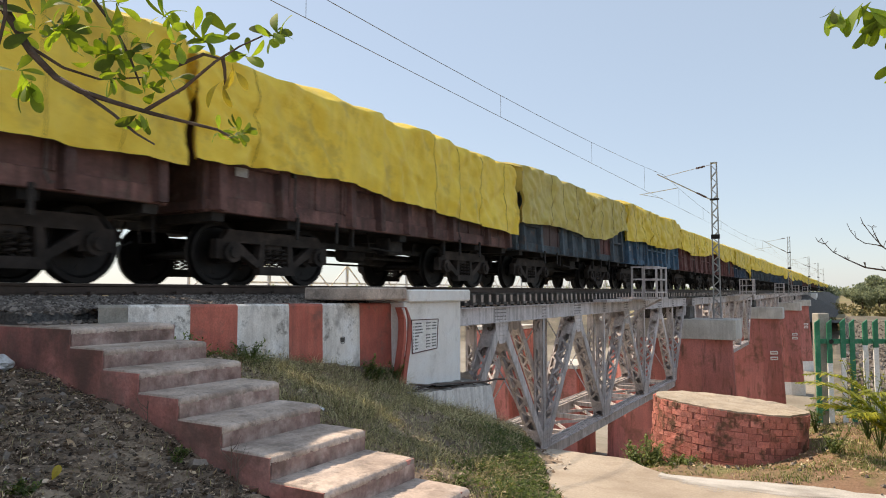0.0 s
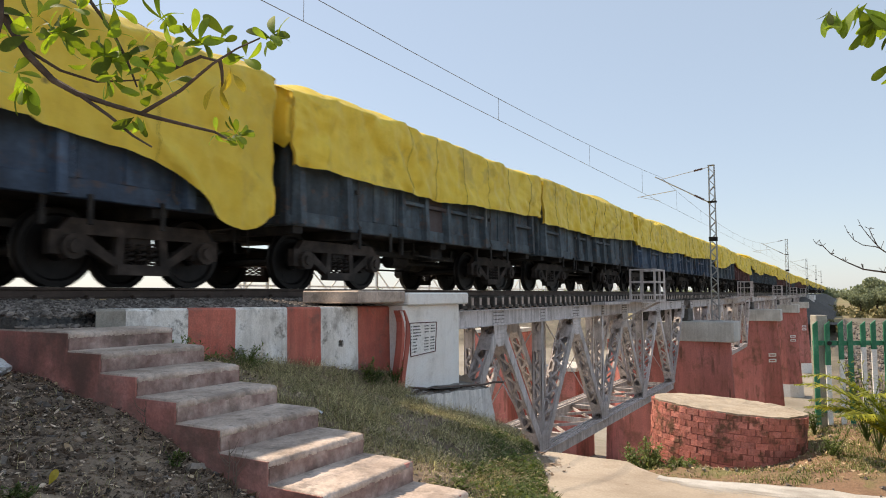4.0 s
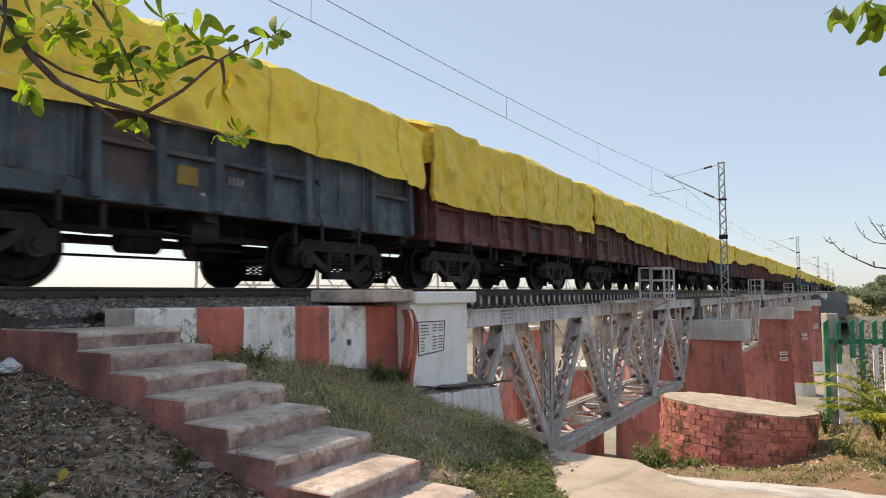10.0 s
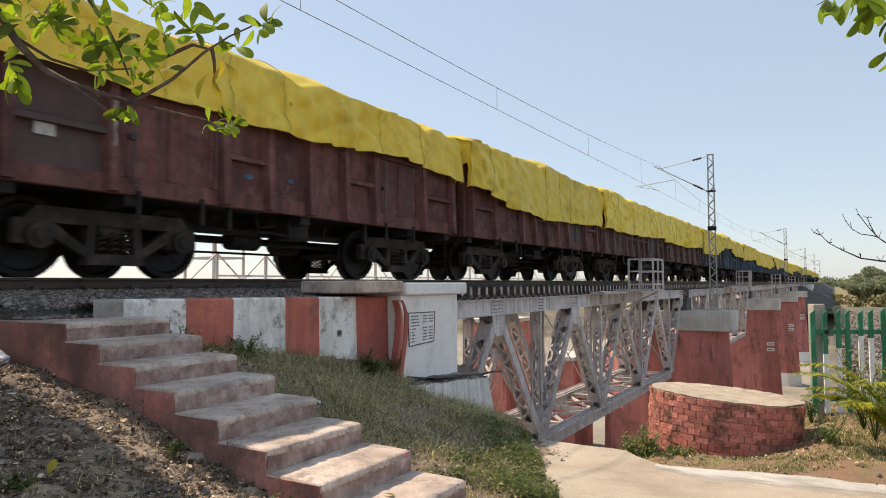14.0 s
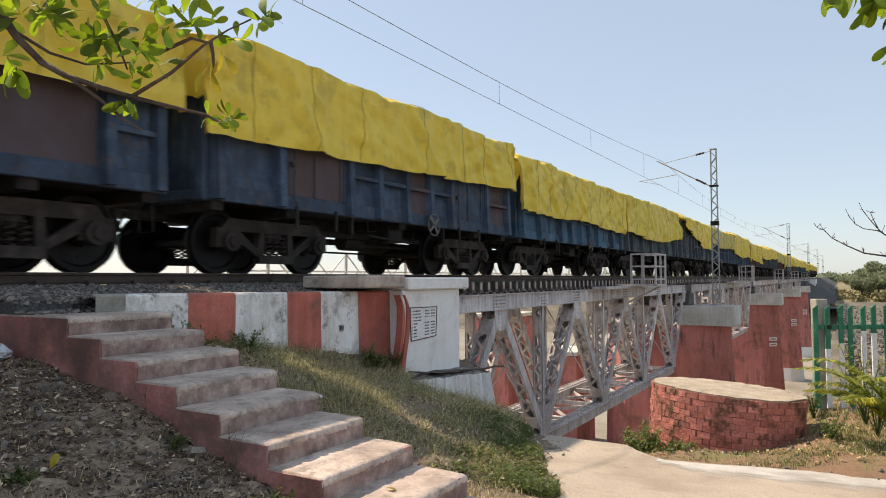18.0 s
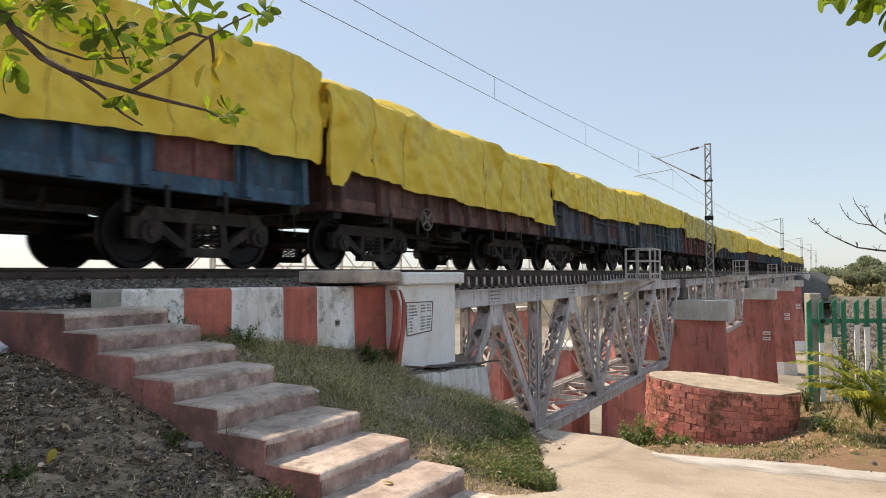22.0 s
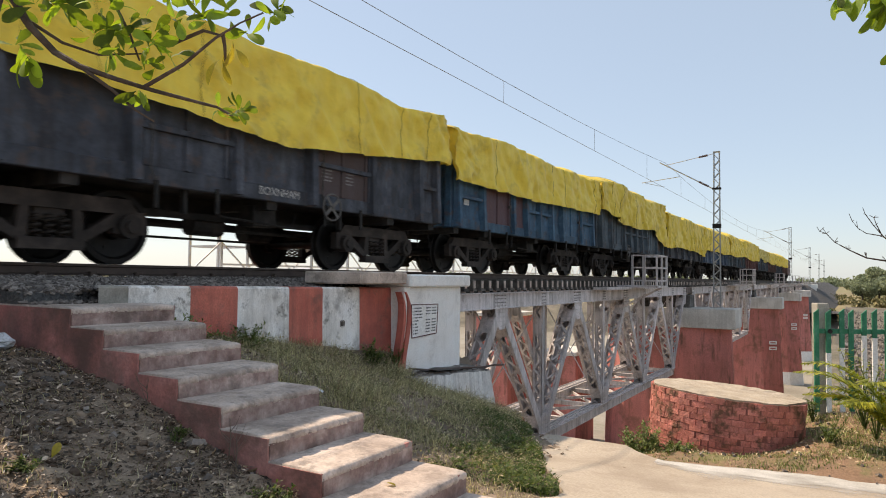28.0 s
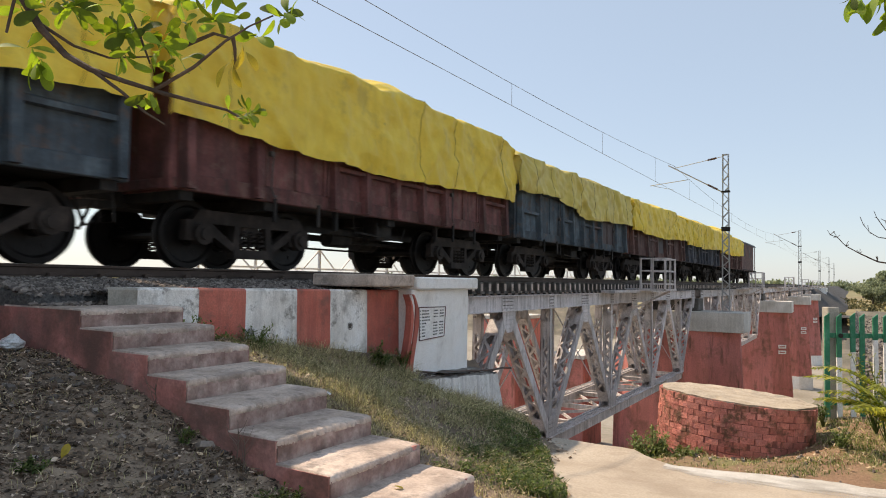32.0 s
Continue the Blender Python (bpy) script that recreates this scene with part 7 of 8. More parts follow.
leaf_scatter("undergrowth", "tiny dull green and straw leaves among the bank grass", M_UNDER, 42000, bank_spot, 0.012, 0.042, 37, 0.12)
leaf_scatter("undergrowth", "dark green leafy weeds where the bank meets the path", M_WEED, 15000, edge_spot, 0.014, 0.045, 41, 0.10)
blades("grass", "sparse straw-coloured stalks standing out of the bank", M_LITTER_PALE, 2600, slope_spot, 0.10, 0.28, 0.0017, 42, 0.7)
blades("grass", "thin dry stalks among the fallen leaves", M_GRASS, 2600, lambda rs: (*left_spot(rs), 0.8), 0.02, 0.10, 0.0025, 34, 1.6)


def build_bush(label, x, y, r, h, n, leaf, seed, mat):
    """A low weed: thin stems set with many small leaves."""
    rs = random.Random(seed)
    b = thing("weed", label, "weed")
    stems, leaves = Shape(), Shape()
    for _ in range(n):
        a, d = rs.uniform(0, 6.283), rs.uniform(0, 1) ** 0.7 * r
        x0, y0 = x + 0.35 * d * math.cos(a), y + 0.35 * d * math.sin(a)
        x1, y1 = x + d * math.cos(a), y + d * math.sin(a)
        z0 = float(ground_z(x0, y0)) - 0.01
        top = h * rs.uniform(0.45, 1.0) * (1 - 0.45 * d / r)
        p = [Vector((x0 + (x1 - x0) * t ** 1.5, y0 + (y1 - y0) * t ** 1.5, z0 + top * t)) for t in (0, 0.35, 0.7, 1.0)]
        stems.tube(p, [0.004, 0.003, 0.002, 0.001], 4)
        for i in range(14):
            t = rs.uniform(0.2, 1.0)
            c = p[0].lerp(p[3], t) + Vector((0, 0, 0.05 * top * math.sin(3.14 * t)))
            w = Vector((rs.uniform(-1, 1), rs.uniform(-1, 1), rs.uniform(-0.4, 0.8)))
            leaf_shape(leaves, c, w, (0.1, 0.2, 1), leaf * rs.uniform(0.6, 1.3), leaf * 0.4, 0.2)
    tagged(part("stem", stems, mat, b), kind="stuff")
    tagged(part("foliage", leaves, mat, b), kind="stuff")


def build_stones():
    rs = np.random.RandomState(8)
    s = Shape()
    cube = np.array([(-1, -1, -1), (1, -1, -1), (1, 1, -1), (-1, 1, -1), (-1, -1, 1), (1, -1, 1), (1, 1, 1), (-1, 1, 1)], float)
    fs = [(0, 3, 2, 1), (4, 5, 6, 7), (0, 1, 5, 4), (1, 2, 6, 5), (2, 3, 7, 6), (3, 0, 4, 7)]
    for i in range(700):
        x, y = left_spot(rs) if i < 520 else (rs.uniform(7.2, 12), rs.uniform(7.5, 10))
        r = rs.uniform(0.008, 0.028) if rs.rand() < 0.97 or i >= 520 else rs.uniform(0.03, 0.05)
        c = cube * r * rs.uniform(0.6, 1.1, (8, 3)) * np.array([1.2, 0.9, 0.6])
        c = c @ np.array(Euler(rs.uniform(0, 6, 3)).to_matrix()).T + (x, y, float(ground_z(x, y)) + r * 0.3)
        s.add(c.tolist(), fs)
    thing("loose_stones", "small grey stones lying on the soil", "stones", kind="stuff", data=s.mesh("loose_stones", M_BALLAST))


build_stones()


def build_clods():
    """Lumps of dry soil and root on the slope beside the steps."""
    rs = np.random.RandomState(41)
    s = Shape()
    cube = np.array([(-1, -1, -1), (1, -1, -1), (1, 1, -1), (-1, 1, -1), (-1, -1, 1), (1, -1, 1), (1, 1, 1), (-1, 1, 1), (0, 0, 1.5), (1.4, 0, 0), (-1.4, 0, 0), (0, 1.4, 0), (0, -1.4, 0)], float)
    fs = [(4, 5, 8), (5, 6, 8), (6, 7, 8), (7, 4, 8), (1, 2, 9), (2, 6, 9), (6, 5, 9), (5, 1, 9), (0, 4, 10), (4, 7, 10), (7, 3, 10), (3, 0, 10), (3, 7, 11), (7, 6, 11), (6, 2, 11), (2, 3, 11), (0, 1, 12), (1, 5, 12), (5, 4, 12), (4, 0, 12)]
    for i in range(1900):
        x, y = left_spot(rs)
        r = rs.uniform(0.006, 0.018) if rs.rand() < 0.85 else rs.uniform(0.016, 0.034)
        c = cube * r * rs.uniform(0.6, 1.1, cube.shape) * np.array([1.2, 1.0, 0.7])
        c = c @ np.array(Euler((rs.uniform(-0.4, 0.4), rs.uniform(-0.4, 0.4), rs.uniform(0, 6))).to_matrix()).T + (x, y, float(ground_z(x, y)) + r * 0.2)
        s.add(c.tolist(), fs)
    thing("soil_clods", "brown clods of dry soil on the slope", "soil", kind="stuff", data=s.mesh("soil_clods", M_CLOD))


M_CLOD = material("soil_clod", [(0.091, 0.062, 0.046), (0.169, 0.120, 0.086), (0.286, 0.215, 0.156)], 6, 0.95, bump=0.5, vary=0.3, island=True)
build_clods()


def build_bag():
    rs = random.Random(3)
    v, f = [], []
    n, m = 10, 8
    for i in range(n):
        for j in range(m):
            a, t = 2 * math.pi * i / n, j / (m - 1)
            r = 0.085 * math.sin(math.pi * min(0.95, max(0.08, t))) * rs.uniform(0.7, 1.2)
            v.append((r * math.cos(a) * 1.2, r * math.sin(a), 0.15 * t))
    for i in range(n):
        for j in range(m - 1):
            f.append((i * m + j, ((i + 1) % n) * m + j, ((i + 1) % n) * m + j + 1, i * m + j + 1))
    thing("plastic_bag", "crumpled pale plastic bag lying on the soil", "litter", data=Shape().add(v, f).mesh("plastic_bag", M_BAG), at=pose(2.80, 3.20, float(ground_z(2.8, 3.2)) - 0.005) @ Matrix.Scale(1.15, 4))


M_BAG = material("pale_plastic", [(0.55, 0.58, 0.60), (0.70, 0.72, 0.74)], 8, 0.3, bump=0.3, vary=0, spec=0.6)
build_bag()


def leaf_shape(s, base, way, up, L, w, curl=0.25):
    """A broad leaf in six faces, folded a little along its rib."""
    base, way, up = Vector(base), Vector(way).normalized(), Vector(up)
    side = way.cross(up).normalized()
    nrm = side.cross(way).normalized()
    rows = [(0.0, 0.05, 0.0), (0.14, 0.20, 0.012), (0.30, 0.52, 0.02), (0.47, 0.84, 0.012), (0.63, 1.0, 0.0), (0.78, 0.97, -0.03), (0.90, 0.76, -0.06), (0.97, 0.42, -0.09), (1.0, 0.08, -0.10)]
    vs = []
    for t, k, d in rows:
        c = base + way * L * t + nrm * (d * L * (0.6 + curl) - curl * L * t * t * 0.5)
        vs += [c - side * w * k * 0.5 + nrm * w * 0.07 * k, c, c + side * w * k * 0.5 + nrm * w * 0.07 * k]
    fs = []
    for i in range(len(rows) - 1):
        a = i * 3
        fs += [(a, a + 1, a + 4, a + 3), (a + 1, a + 2, a + 5, a + 4)]
    s.add(vs, fs)


build_bush("bushy green weed at the foot of the brick ring", 7.36, 7.92, 0.32, 0.50, 62, 0.05, 51, M_WEED_PALE)
build_bush("small green weed beside the brick ring", 7.72, 7.86, 0.30, 0.14, 34, 0.045, 52, M_WEED_PALE)
build_bush("dry green weed against the striped wall", 3.35, 4.75, 0.40, 0.34, 40, 0.05, 53, M_WEED_PALE)
build_bush("dry green weed against the striped wall", 3.30, 5.6, 0.35, 0.22, 30, 0.045, 54, M_WEED_PALE)
build_bush("leafy green weed growing at the abutment", 3.25, 8.2, 0.22, 0.42, 22, 0.08, 55, M_WEED)
build_bush("low leafy weed at the edge of the path", 6.3, 6.5, 0.28, 0.16, 24, 0.06, 56, M_WEED_PALE)


build_bush("small green weed on the littered soil", 5.03, 2.25, 0.14, 0.08, 30, 0.028, 57, M_WEED)
build_bush("small green weed on the littered soil", 3.4, 2.3, 0.16, 0.12, 16, 0.035, 58, M_WEED_PALE)
build_bush("low weed at the foot of the painted stair side", 6.2, 3.2, 0.18, 0.14, 18, 0.035, 59, M_WEED)
build_bush("low weed at the foot of the painted stair side", 5.2, 3.22, 0.15, 0.12, 16, 0.03, 60, M_WEED)


def build_overhang():
    """A tree beside the camera whose leafy branches hang into view."""
    d = 1.9
    tree = thing("tree", "tree with slender brown branches and glossy green leaves", "tree")
    tree.matrix_basis = pose(9.35, 0.0, -0.10, 93.6, 0, 30.81) @ pose(0, 0, -d)
    k = d / 1185.0
    rs = random.Random(12)

    def at(u, v, dz=0.0):
        return Vector(((u - 784) * k, (441 - v) * k, dz))
    trunk = [(-2.05, -1.75, -0.4), (-2.0, -0.8, -0.35), (-1.95, 0.2, -0.3), (-1.9, 1.0, -0.2), (-1.85, 1.9, 0.0)]
    part("trunk", Shape().tube(trunk, [0.12, 0.10, 0.09, 0.075, 0.05], 10), M_BARK, tree)
    limb = [(-1.9, 0.95, -0.22), (-1.2, 1.25, -0.1), (0.0, 1.32, 0.0), (0.9, 1.18, 0.05), (1.25, 0.98, 0.05), (1.38, 0.74, 0.05)]
    part("limb", Shape().tube(limb, [0.05, 0.04, 0.03, 0.02, 0.012, 0.006], 8), M_BARK, tree)
    main = [Vector((-1.92, 0.6, -0.25)), at(-60, -40, -0.05), at(5, 10), at(55, 92), at(100, 138), at(150, 165, 0.02), at(212, 186, 0.03), at(275, 204, 0.02), at(340, 219), at(385, 230), at(425, 252)]
    part("branch", Shape().tube(main, [0.030, 0.017, 0.013, 0.011, 0.0095, 0.0085, 0.007, 0.006, 0.005, 0.004, 0.003], 7), M_BARK, tree)
    subs = [[at(152, 166, 0.02), at(215, 208, 0.05), at(258, 243, 0.06), at(290, 262, 0.06)],
            [at(262, 199, 0.02), at(335, 162, 0.04), at(392, 118, 0.05), at(432, 90, 0.04), at(470, 70, 0.03)],
            [at(40, 75), at(95, 112, -0.05), at(150, 128, -0.08), at(230, 125, -0.08)],
            [at(130, -40, -0.05), at(190, 40, -0.04), at(225, 100, -0.02), at(248, 150, 0.0)],
            [at(402, 108, 0.04), at(404, 128, 0.03), at(399, 150, 0.0)],
            [at(310, 118, 0.0), at(365, 100, 0.02), at(400, 112, 0.04)],
            [at(20, -60, 0.03), at(30, 40, 0.05), at(18, 110, 0.06)],
            [at(275, -60, 0.0), at(283, -20, 0.02), at(286, 6, 0.02)],
            [at(1600, -60, 0.1), at(1540, 10, 0.12), at(1500, 15, 0.12)],
            [at(1640, -20, 0.1), at(1600, 70, 0.12), at(1568, 105, 0.12)]]
    for p in subs:
        part("twig", Shape().tube(p, [0.006 - 0.0012 * min(i, 3) for i in range(len(p))], 6), M_BARK, tree)
    clusters = [(488, 62, 11, 46, 0), (440, 98, 5, 44, 0), (405, 72, 6, 44, 0), (372, 80, 6, 44, 0), (330, 85, 5, 46, 0), (282, 125, 8, 46, 0), (308, 145, 6, 40, 0), (265, 165, 6, 40, 0),
                (190, 92, 9, 50, 0), (160, 105, 7, 50, 0), (212, 62, 7, 46, 0), (108, 55, 8, 50, 0), (75, 62, 5, 44, 0), (135, 62, 7, 46, 0), (235, 95, 7, 44, 0), (412, 232, 15, 29, 0), (400, 240, 6, 26, 0),
                (262, 215, 7, 34, -1), (196, 135, 4, 54, -1), (398, 150, 2, 50, -2), (415, 125, 3, 48, -2), (42, 145, 8, 50, -1), (20, 120, 6, 46, 0), (60, 20, 7, 50, 0), (150, 15, 8, 50, 0), (10, 50, 6, 48, 0),
                (215, 10, 6, 48, 0), (286, 10, 4, 48, -1), (1480, 14, 6, 46, -1), (1512, 22, 7, 50, -1), (1545, 35, 8, 54, -1), (1562, 20, 7, 50, -1), (1568, 120, 6, 46, -1), (1590, 60, 7, 50, -1), (265, 85, 5, 42, 0), (345, 48, 5, 46, 0), (300, 40, 5, 44, 0), (225, 140, 5, 42, 0)]
    kinds = {False: [], True: []}
    for old in kinds:
        for q in range(5):
            s = Shape()
            leaf_shape(s, (0, 0, 0), (1, 0, 0), (0, 0, 1), 1.0, rs.uniform(0.36, 0.46), rs.uniform(0.0, 0.6))
            kinds[old].append(s.mesh("leaf", M_LEAF_OLD if old else M_LEAF, True))
    for i, (u, v, n, L, mode) in enumerate(clusters):
        c = at(u, v, rs.uniform(-0.04, 0.05))
        a0 = rs.uniform(0, 6.283)
        for j in range(n):
            ang = a0 + 2.4 * j
            way = Vector((math.cos(ang), math.sin(ang) * 0.8 + (0.25 if mode == 0 else -1.3), rs.uniform(-0.9, 0.9)))
            o = c + Vector((rs.uniform(-9, 9) * k, rs.uniform(-8, 8) * k, rs.uniform(-0.02, 0.02)))
            turn = way.to_track_quat("X", "Z").to_matrix().to_4x4() @ pose(0, 0, 0, rs.uniform(-95, 95))
            size = L * k * rs.uniform(0.62, 1.18) * (0.9 if mode == -2 else 1.0)
            part("leaf", rs.choice(kinds[mode == -2]), None, tree, "yellowed leaf" if mode == -2 else "", at=Matrix.Translation(o) @ turn @ Matrix.Scale(size, 4))
    return tree


build_overhang()


def build_bare_tree():
    """Leafless grey twigs reaching in from a tree beyond the fence."""
    d = 7.0
    tree = thing("bare_tree", "leafless tree with thin grey-brown curving twigs", "tree")
    tree.matrix_basis = pose(9.35, 0.0, -0.10, 93.6, 0, 30.81) @ pose(0, 0, -d)
    k = d / 1185.0

    def at(u, v, dz=0.0):
        return Vector(((u - 784) * k, (441 - v) * k, dz))
    part("trunk", Shape().tube([(6.0, -2.9, 0.0), (5.95, -1.6, 0.05), (5.8, -0.4, 0.1), (5.5, 0.6, 0.1)], [0.11, 0.09, 0.06, 0.03], 9), M_BARK, tree)
    arms = [[Vector((5.9, -1.2, 0.0)), at(1640, 486), at(1568, 479), at(1532, 474), at(1500, 460), at(1475, 447), at(1460, 432), at(1448, 428)],
            [Vector((5.8, -0.6, 0.1)), at(1640, 480, 0.1), at(1585, 460, 0.1), at(1552, 438, 0.1), at(1533, 418, 0.1), at(1517, 397, 0.1)],
            [at(1548, 435, 0.1), at(1520, 431, 0.1), at(1505, 422, 0.1), at(1495, 410, 0.1)],
            [at(1545, 430, 0.1), at(1537, 415, 0.1), at(1532, 403, 0.1)],
            [at(1585, 460, 0.1), at(1570, 440, 0.12), at(1566, 424, 0.12)]]
    for a in arms:
        n = len(a)
        part("twig", Shape().tube(a, [max(0.004, 0.015 * (1 - i / n) ** 1.3) if a[0].x > 5 else max(0.003, 0.006 * (1 - i / n)) for i in range(n)], 6), M_BARK, tree)
    rs = random.Random(6)
    s = Shape()
    for a in arms:
        for p in a[2:]:
            for _ in range(3):
                q = p + Vector((rs.uniform(-0.05, 0.05), rs.uniform(-0.02, 0.08), 0))
                s.tube([p, q], 0.003, 4)
    tagged(part("spur", s, M_BARK, tree), kind="stuff")


build_bare_tree()


def build_palm():
    p = thing("palm", "small yellow-green areca palm growing by the fence", "palm")
    x0, y0 = 9.95, 8.55
    z0 = float(ground_z(x0, y0)) - 0.03
    p.matrix_basis = pose(x0, y0, z0)
    rs = random.Random(14)
    for i in range(11):
        a = math.radians(rs.choice((150, 175, 200, 215, 235, 120, 90, 40, 10, 300, 265)) + rs.uniform(-14, 14))
        L = rs.uniform(1.1, 1.45)
        lift = rs.uniform(0.55, 0.95)
        pts = []
        for j in range(12):
            t = j / 11
            r = L * (0.04 + 0.72 * t ** 1.5)
            z = lift * L * (1.35 * t - 0.62 * t ** 2.6) + 0.02
            pts.append(Vector((math.cos(a) * r + 0.06 * math.cos(a * 3), math.sin(a) * r + 0.06 * math.sin(a * 3), z)))
        fr = part("frond", Shape().tube(pts, [0.012 * (1 - 0.8 * j / 11) + 0.002 for j in range(12)], 6), M_PALM, p)
        s = Shape()
        for j in range(3, 40):
            t = j / 40
            q = pts[min(10, int(t * 11))].lerp(pts[min(11, int(t * 11) + 1)], t * 11 % 1)
            d = (pts[min(11, int(t * 11) + 1)] - pts[min(10, int(t * 11))]).normalized()
            sd = d.cross(Vector((0, 0, 1))).normalized()
            if t < 0.25:
                continue
            for sg in (-1, 1):
                l = 0.36 * math.sin(math.pi * min(1, t * 0.85 + 0.12)) * rs.uniform(0.8, 1.1)
                w = 0.014
                way = (d * 0.75 + sd * sg * 0.8 + Vector((0, 0, 0.15))).normalized()
                side = way.cross(Vector((0, 0, 1))).normalized() * w
                m1 = q + way * l * 0.5
                e = q + way * l + Vector((0, 0, -0.3 * l))
                n = len(s.v)
                s.v += [tuple(q), tuple(m1 - side), tuple(e), tuple(m1 + side)]
                s.f += [(n, n + 1, n + 2, n + 3)]
        tagged(part("foliage", s, M_PALM, fr), kind="stuff")


build_palm()


def build_shrub(x, y, h, r, n, seed, mat, name="shrub", label="low leafy green weed"):
    z = float(ground_z(x, y)) - 0.02
    b = thing(name, label, "shrub", at=pose(x, y, z))
    rs = random.Random(seed)
    for i in range(n):
        a = rs.uniform(0, 6.283)
        q = Vector((math.cos(a) * r * rs.uniform(0.2, 1), math.sin(a) * r * rs.uniform(0.2, 1), h * rs.uniform(0.55, 1)))
        mid = q * 0.5 + Vector((0, 0, 0.1 * h))
        pts = [Vector((0, 0, 0)), mid, q]
        st = part("stem", Shape().tube(pts, [0.006, 0.004, 0.002], 5), M_WEED, b)
        s = Shape()
        for j in range(16):
            t = rs.uniform(0.25, 1.0)
            o = (pts[0].lerp(pts[1], t * 2) if t < 0.5 else pts[1].lerp(pts[2], t * 2 - 1))
            leaf_shape(s, o, (rs.uniform(-1, 1), rs.uniform(-1, 1), rs.uniform(-0.2, 0.6)), (0, 0.1, 1), rs.uniform(0.03, 0.07), rs.uniform(0.012, 0.03))
        tagged(part("leaves", s, mat, st), kind="stuff")


build_shrub(7.22, 8.05, 0.36, 0.30, 16, 1, M_WEED)
build_shrub(7.55, 7.95, 0.20, 0.22, 10, 2, M_WEED)
build_shrub(6.95, 7.9, 0.28, 0.22, 10, 3, M_WEED)
build_shrub(3.30, 8.75, 0.42, 0.20, 14, 4, M_WEED, label="dark leafy weed growing at the foot of the wall")
build_shrub(3.22, 5.75, 0.28, 0.25, 12, 5, M_WEED)
build_shrub(9.65, 8.95, 1.05, 0.40, 18, 6, M_PALM, label="pale green feathery shrub by the fence")
build_shrub(9.2, 8.6, 0.30, 0.30, 12, 7, M_WEED)
build_shrub(10.4, 9.3, 0.7, 0.5, 16, 8, M_WEED, label="leafy green shrub by the fence")
build_shrub(6.35, 5.6, 0.16, 0.35, 12, 9, M_WEED)
build_shrub(6.55, 4.95, 0.14, 0.30, 10, 10, M_WEED)


# ---- far trees and distance ----
def crown(s, rs, c, rx, rz, n, size):
    lobes = [(Vector((rs.uniform(-0.6, 0.6) * rx, rs.uniform(-0.6, 0.6) * rx, rs.uniform(-0.4, 0.6) * rz)), rs.uniform(0.35, 0.6)) for _ in range(9)]
    for _ in range(n):
        o, k = rs.choice(lobes)
        v = Vector((rs.gauss(0, 1), rs.gauss(0, 1), rs.gauss(0, 1))).normalized() * rs.uniform(0.7, 1.05)
        p = Vector(c) + o + Vector((v.x * rx * k, v.y * rx * k, v.z * rz * k))
        e = Euler((rs.uniform(0, 6), rs.uniform(0, 6), rs.uniform(0, 6))).to_matrix()
        q = size * rs.uniform(0.6, 1.3)
        n0 = len(s.v)
        s.v += [tuple(p + e @ Vector(w)) for w in ((-q, -q * 0.5, 0), (q, -q * 0.4, 0.2 * q), (q * 0.8, q * 0.6, 0), (-q * 0.7, q * 0.5, -0.2 * q))]
        s.f.append((n0, n0 + 1, n0 + 2, n0 + 3))


def far_tree(x, y, h, r, seed):
    rs = random.Random(seed)
    z = float(ground_z(x, y))
    t = thing("tree", "dense green tree on the far bank, its foliage paled for haze", "tree", "far bank trees", at=pose(x, y, z - 0.1))
    tr = Shape().tube([(0, 0, 0), (0.1, 0, h * 0.35), (-0.1, 0.1, h * 0.7)], [0.28, 0.2, 0.1], 7)
    for _ in range(4):
        a = rs.uniform(0, 6.28)
        tr.tube([(0, 0, h * 0.35), (math.cos(a) * r * 0.5, math.sin(a) * r * 0.5, h * 0.7)], [0.12, 0.04], 5)
    part("trunk", tr, M_BARK, t)
    s = Shape()
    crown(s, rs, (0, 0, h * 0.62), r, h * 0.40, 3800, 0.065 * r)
    part("crown", s, M_HAZED_LEAF, t)


for i_t, (x, y, h, r) in enumerate([(13.0, 182, 4.7, 2.6), (16.4, 186, 6.5, 3.5), (20.0, 180, 6.2, 3.5), (14.6, 214, 5.8, 3.4), (19.2, 236, 7.9, 4.5), (11.8, 246, 4.3, 2.9), (23.5, 205, 7.2, 4.0),
                                    (28, 190, 6.8, 3.8), (16, 262, 6.5, 4.0), (34, 215, 7.2, 4.0), (25, 250, 7.2, 4.3)]):
    far_tree(x, y, h, r, 40 + i_t)


def build_woods():
    rs = random.Random(77)
    s = Shape()
    for _ in range(420):
        a = rs.uniform(-1.45, 0.5)
        d = rs.uniform(420, 900)
        x, y = 9 + math.sin(a) * d, math.cos(a) * d
        h = rs.uniform(4, 9)
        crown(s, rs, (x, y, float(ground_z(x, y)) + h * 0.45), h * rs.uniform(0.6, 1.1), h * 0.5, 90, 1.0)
    thing("far_woods", "line of distant trees on the horizon, haze painted into their foliage", "trees", kind="stuff", data=s.mesh("far_woods", M_HAZED_LEAF))
    s = Shape()
    for _ in range(260):
        x, y = rs.uniform(7, 60), rs.uniform(95, 210)
        if rs.random() < 0.5:
            x = rs.uniform(6.5, 20)
        r = rs.uniform(0.5, 1.4)
        crown(s, rs, (x, y, float(ground_z(x, y)) + r * 0.4), r, r * 0.7, 40, 0.22)
    thing("far_scrub", "dry green scrub on the far bank", "bushes", kind="stuff", data=s.mesh("far_scrub", M_SCRUB))


M_SCRUB = material("scrub", [(0.112, 0.126, 0.049), (0.210, 0.189, 0.084), (0.308, 0.252, 0.140)], 0.6, 0.9, bump=0, vary=0.3, island=True)
build_woods()


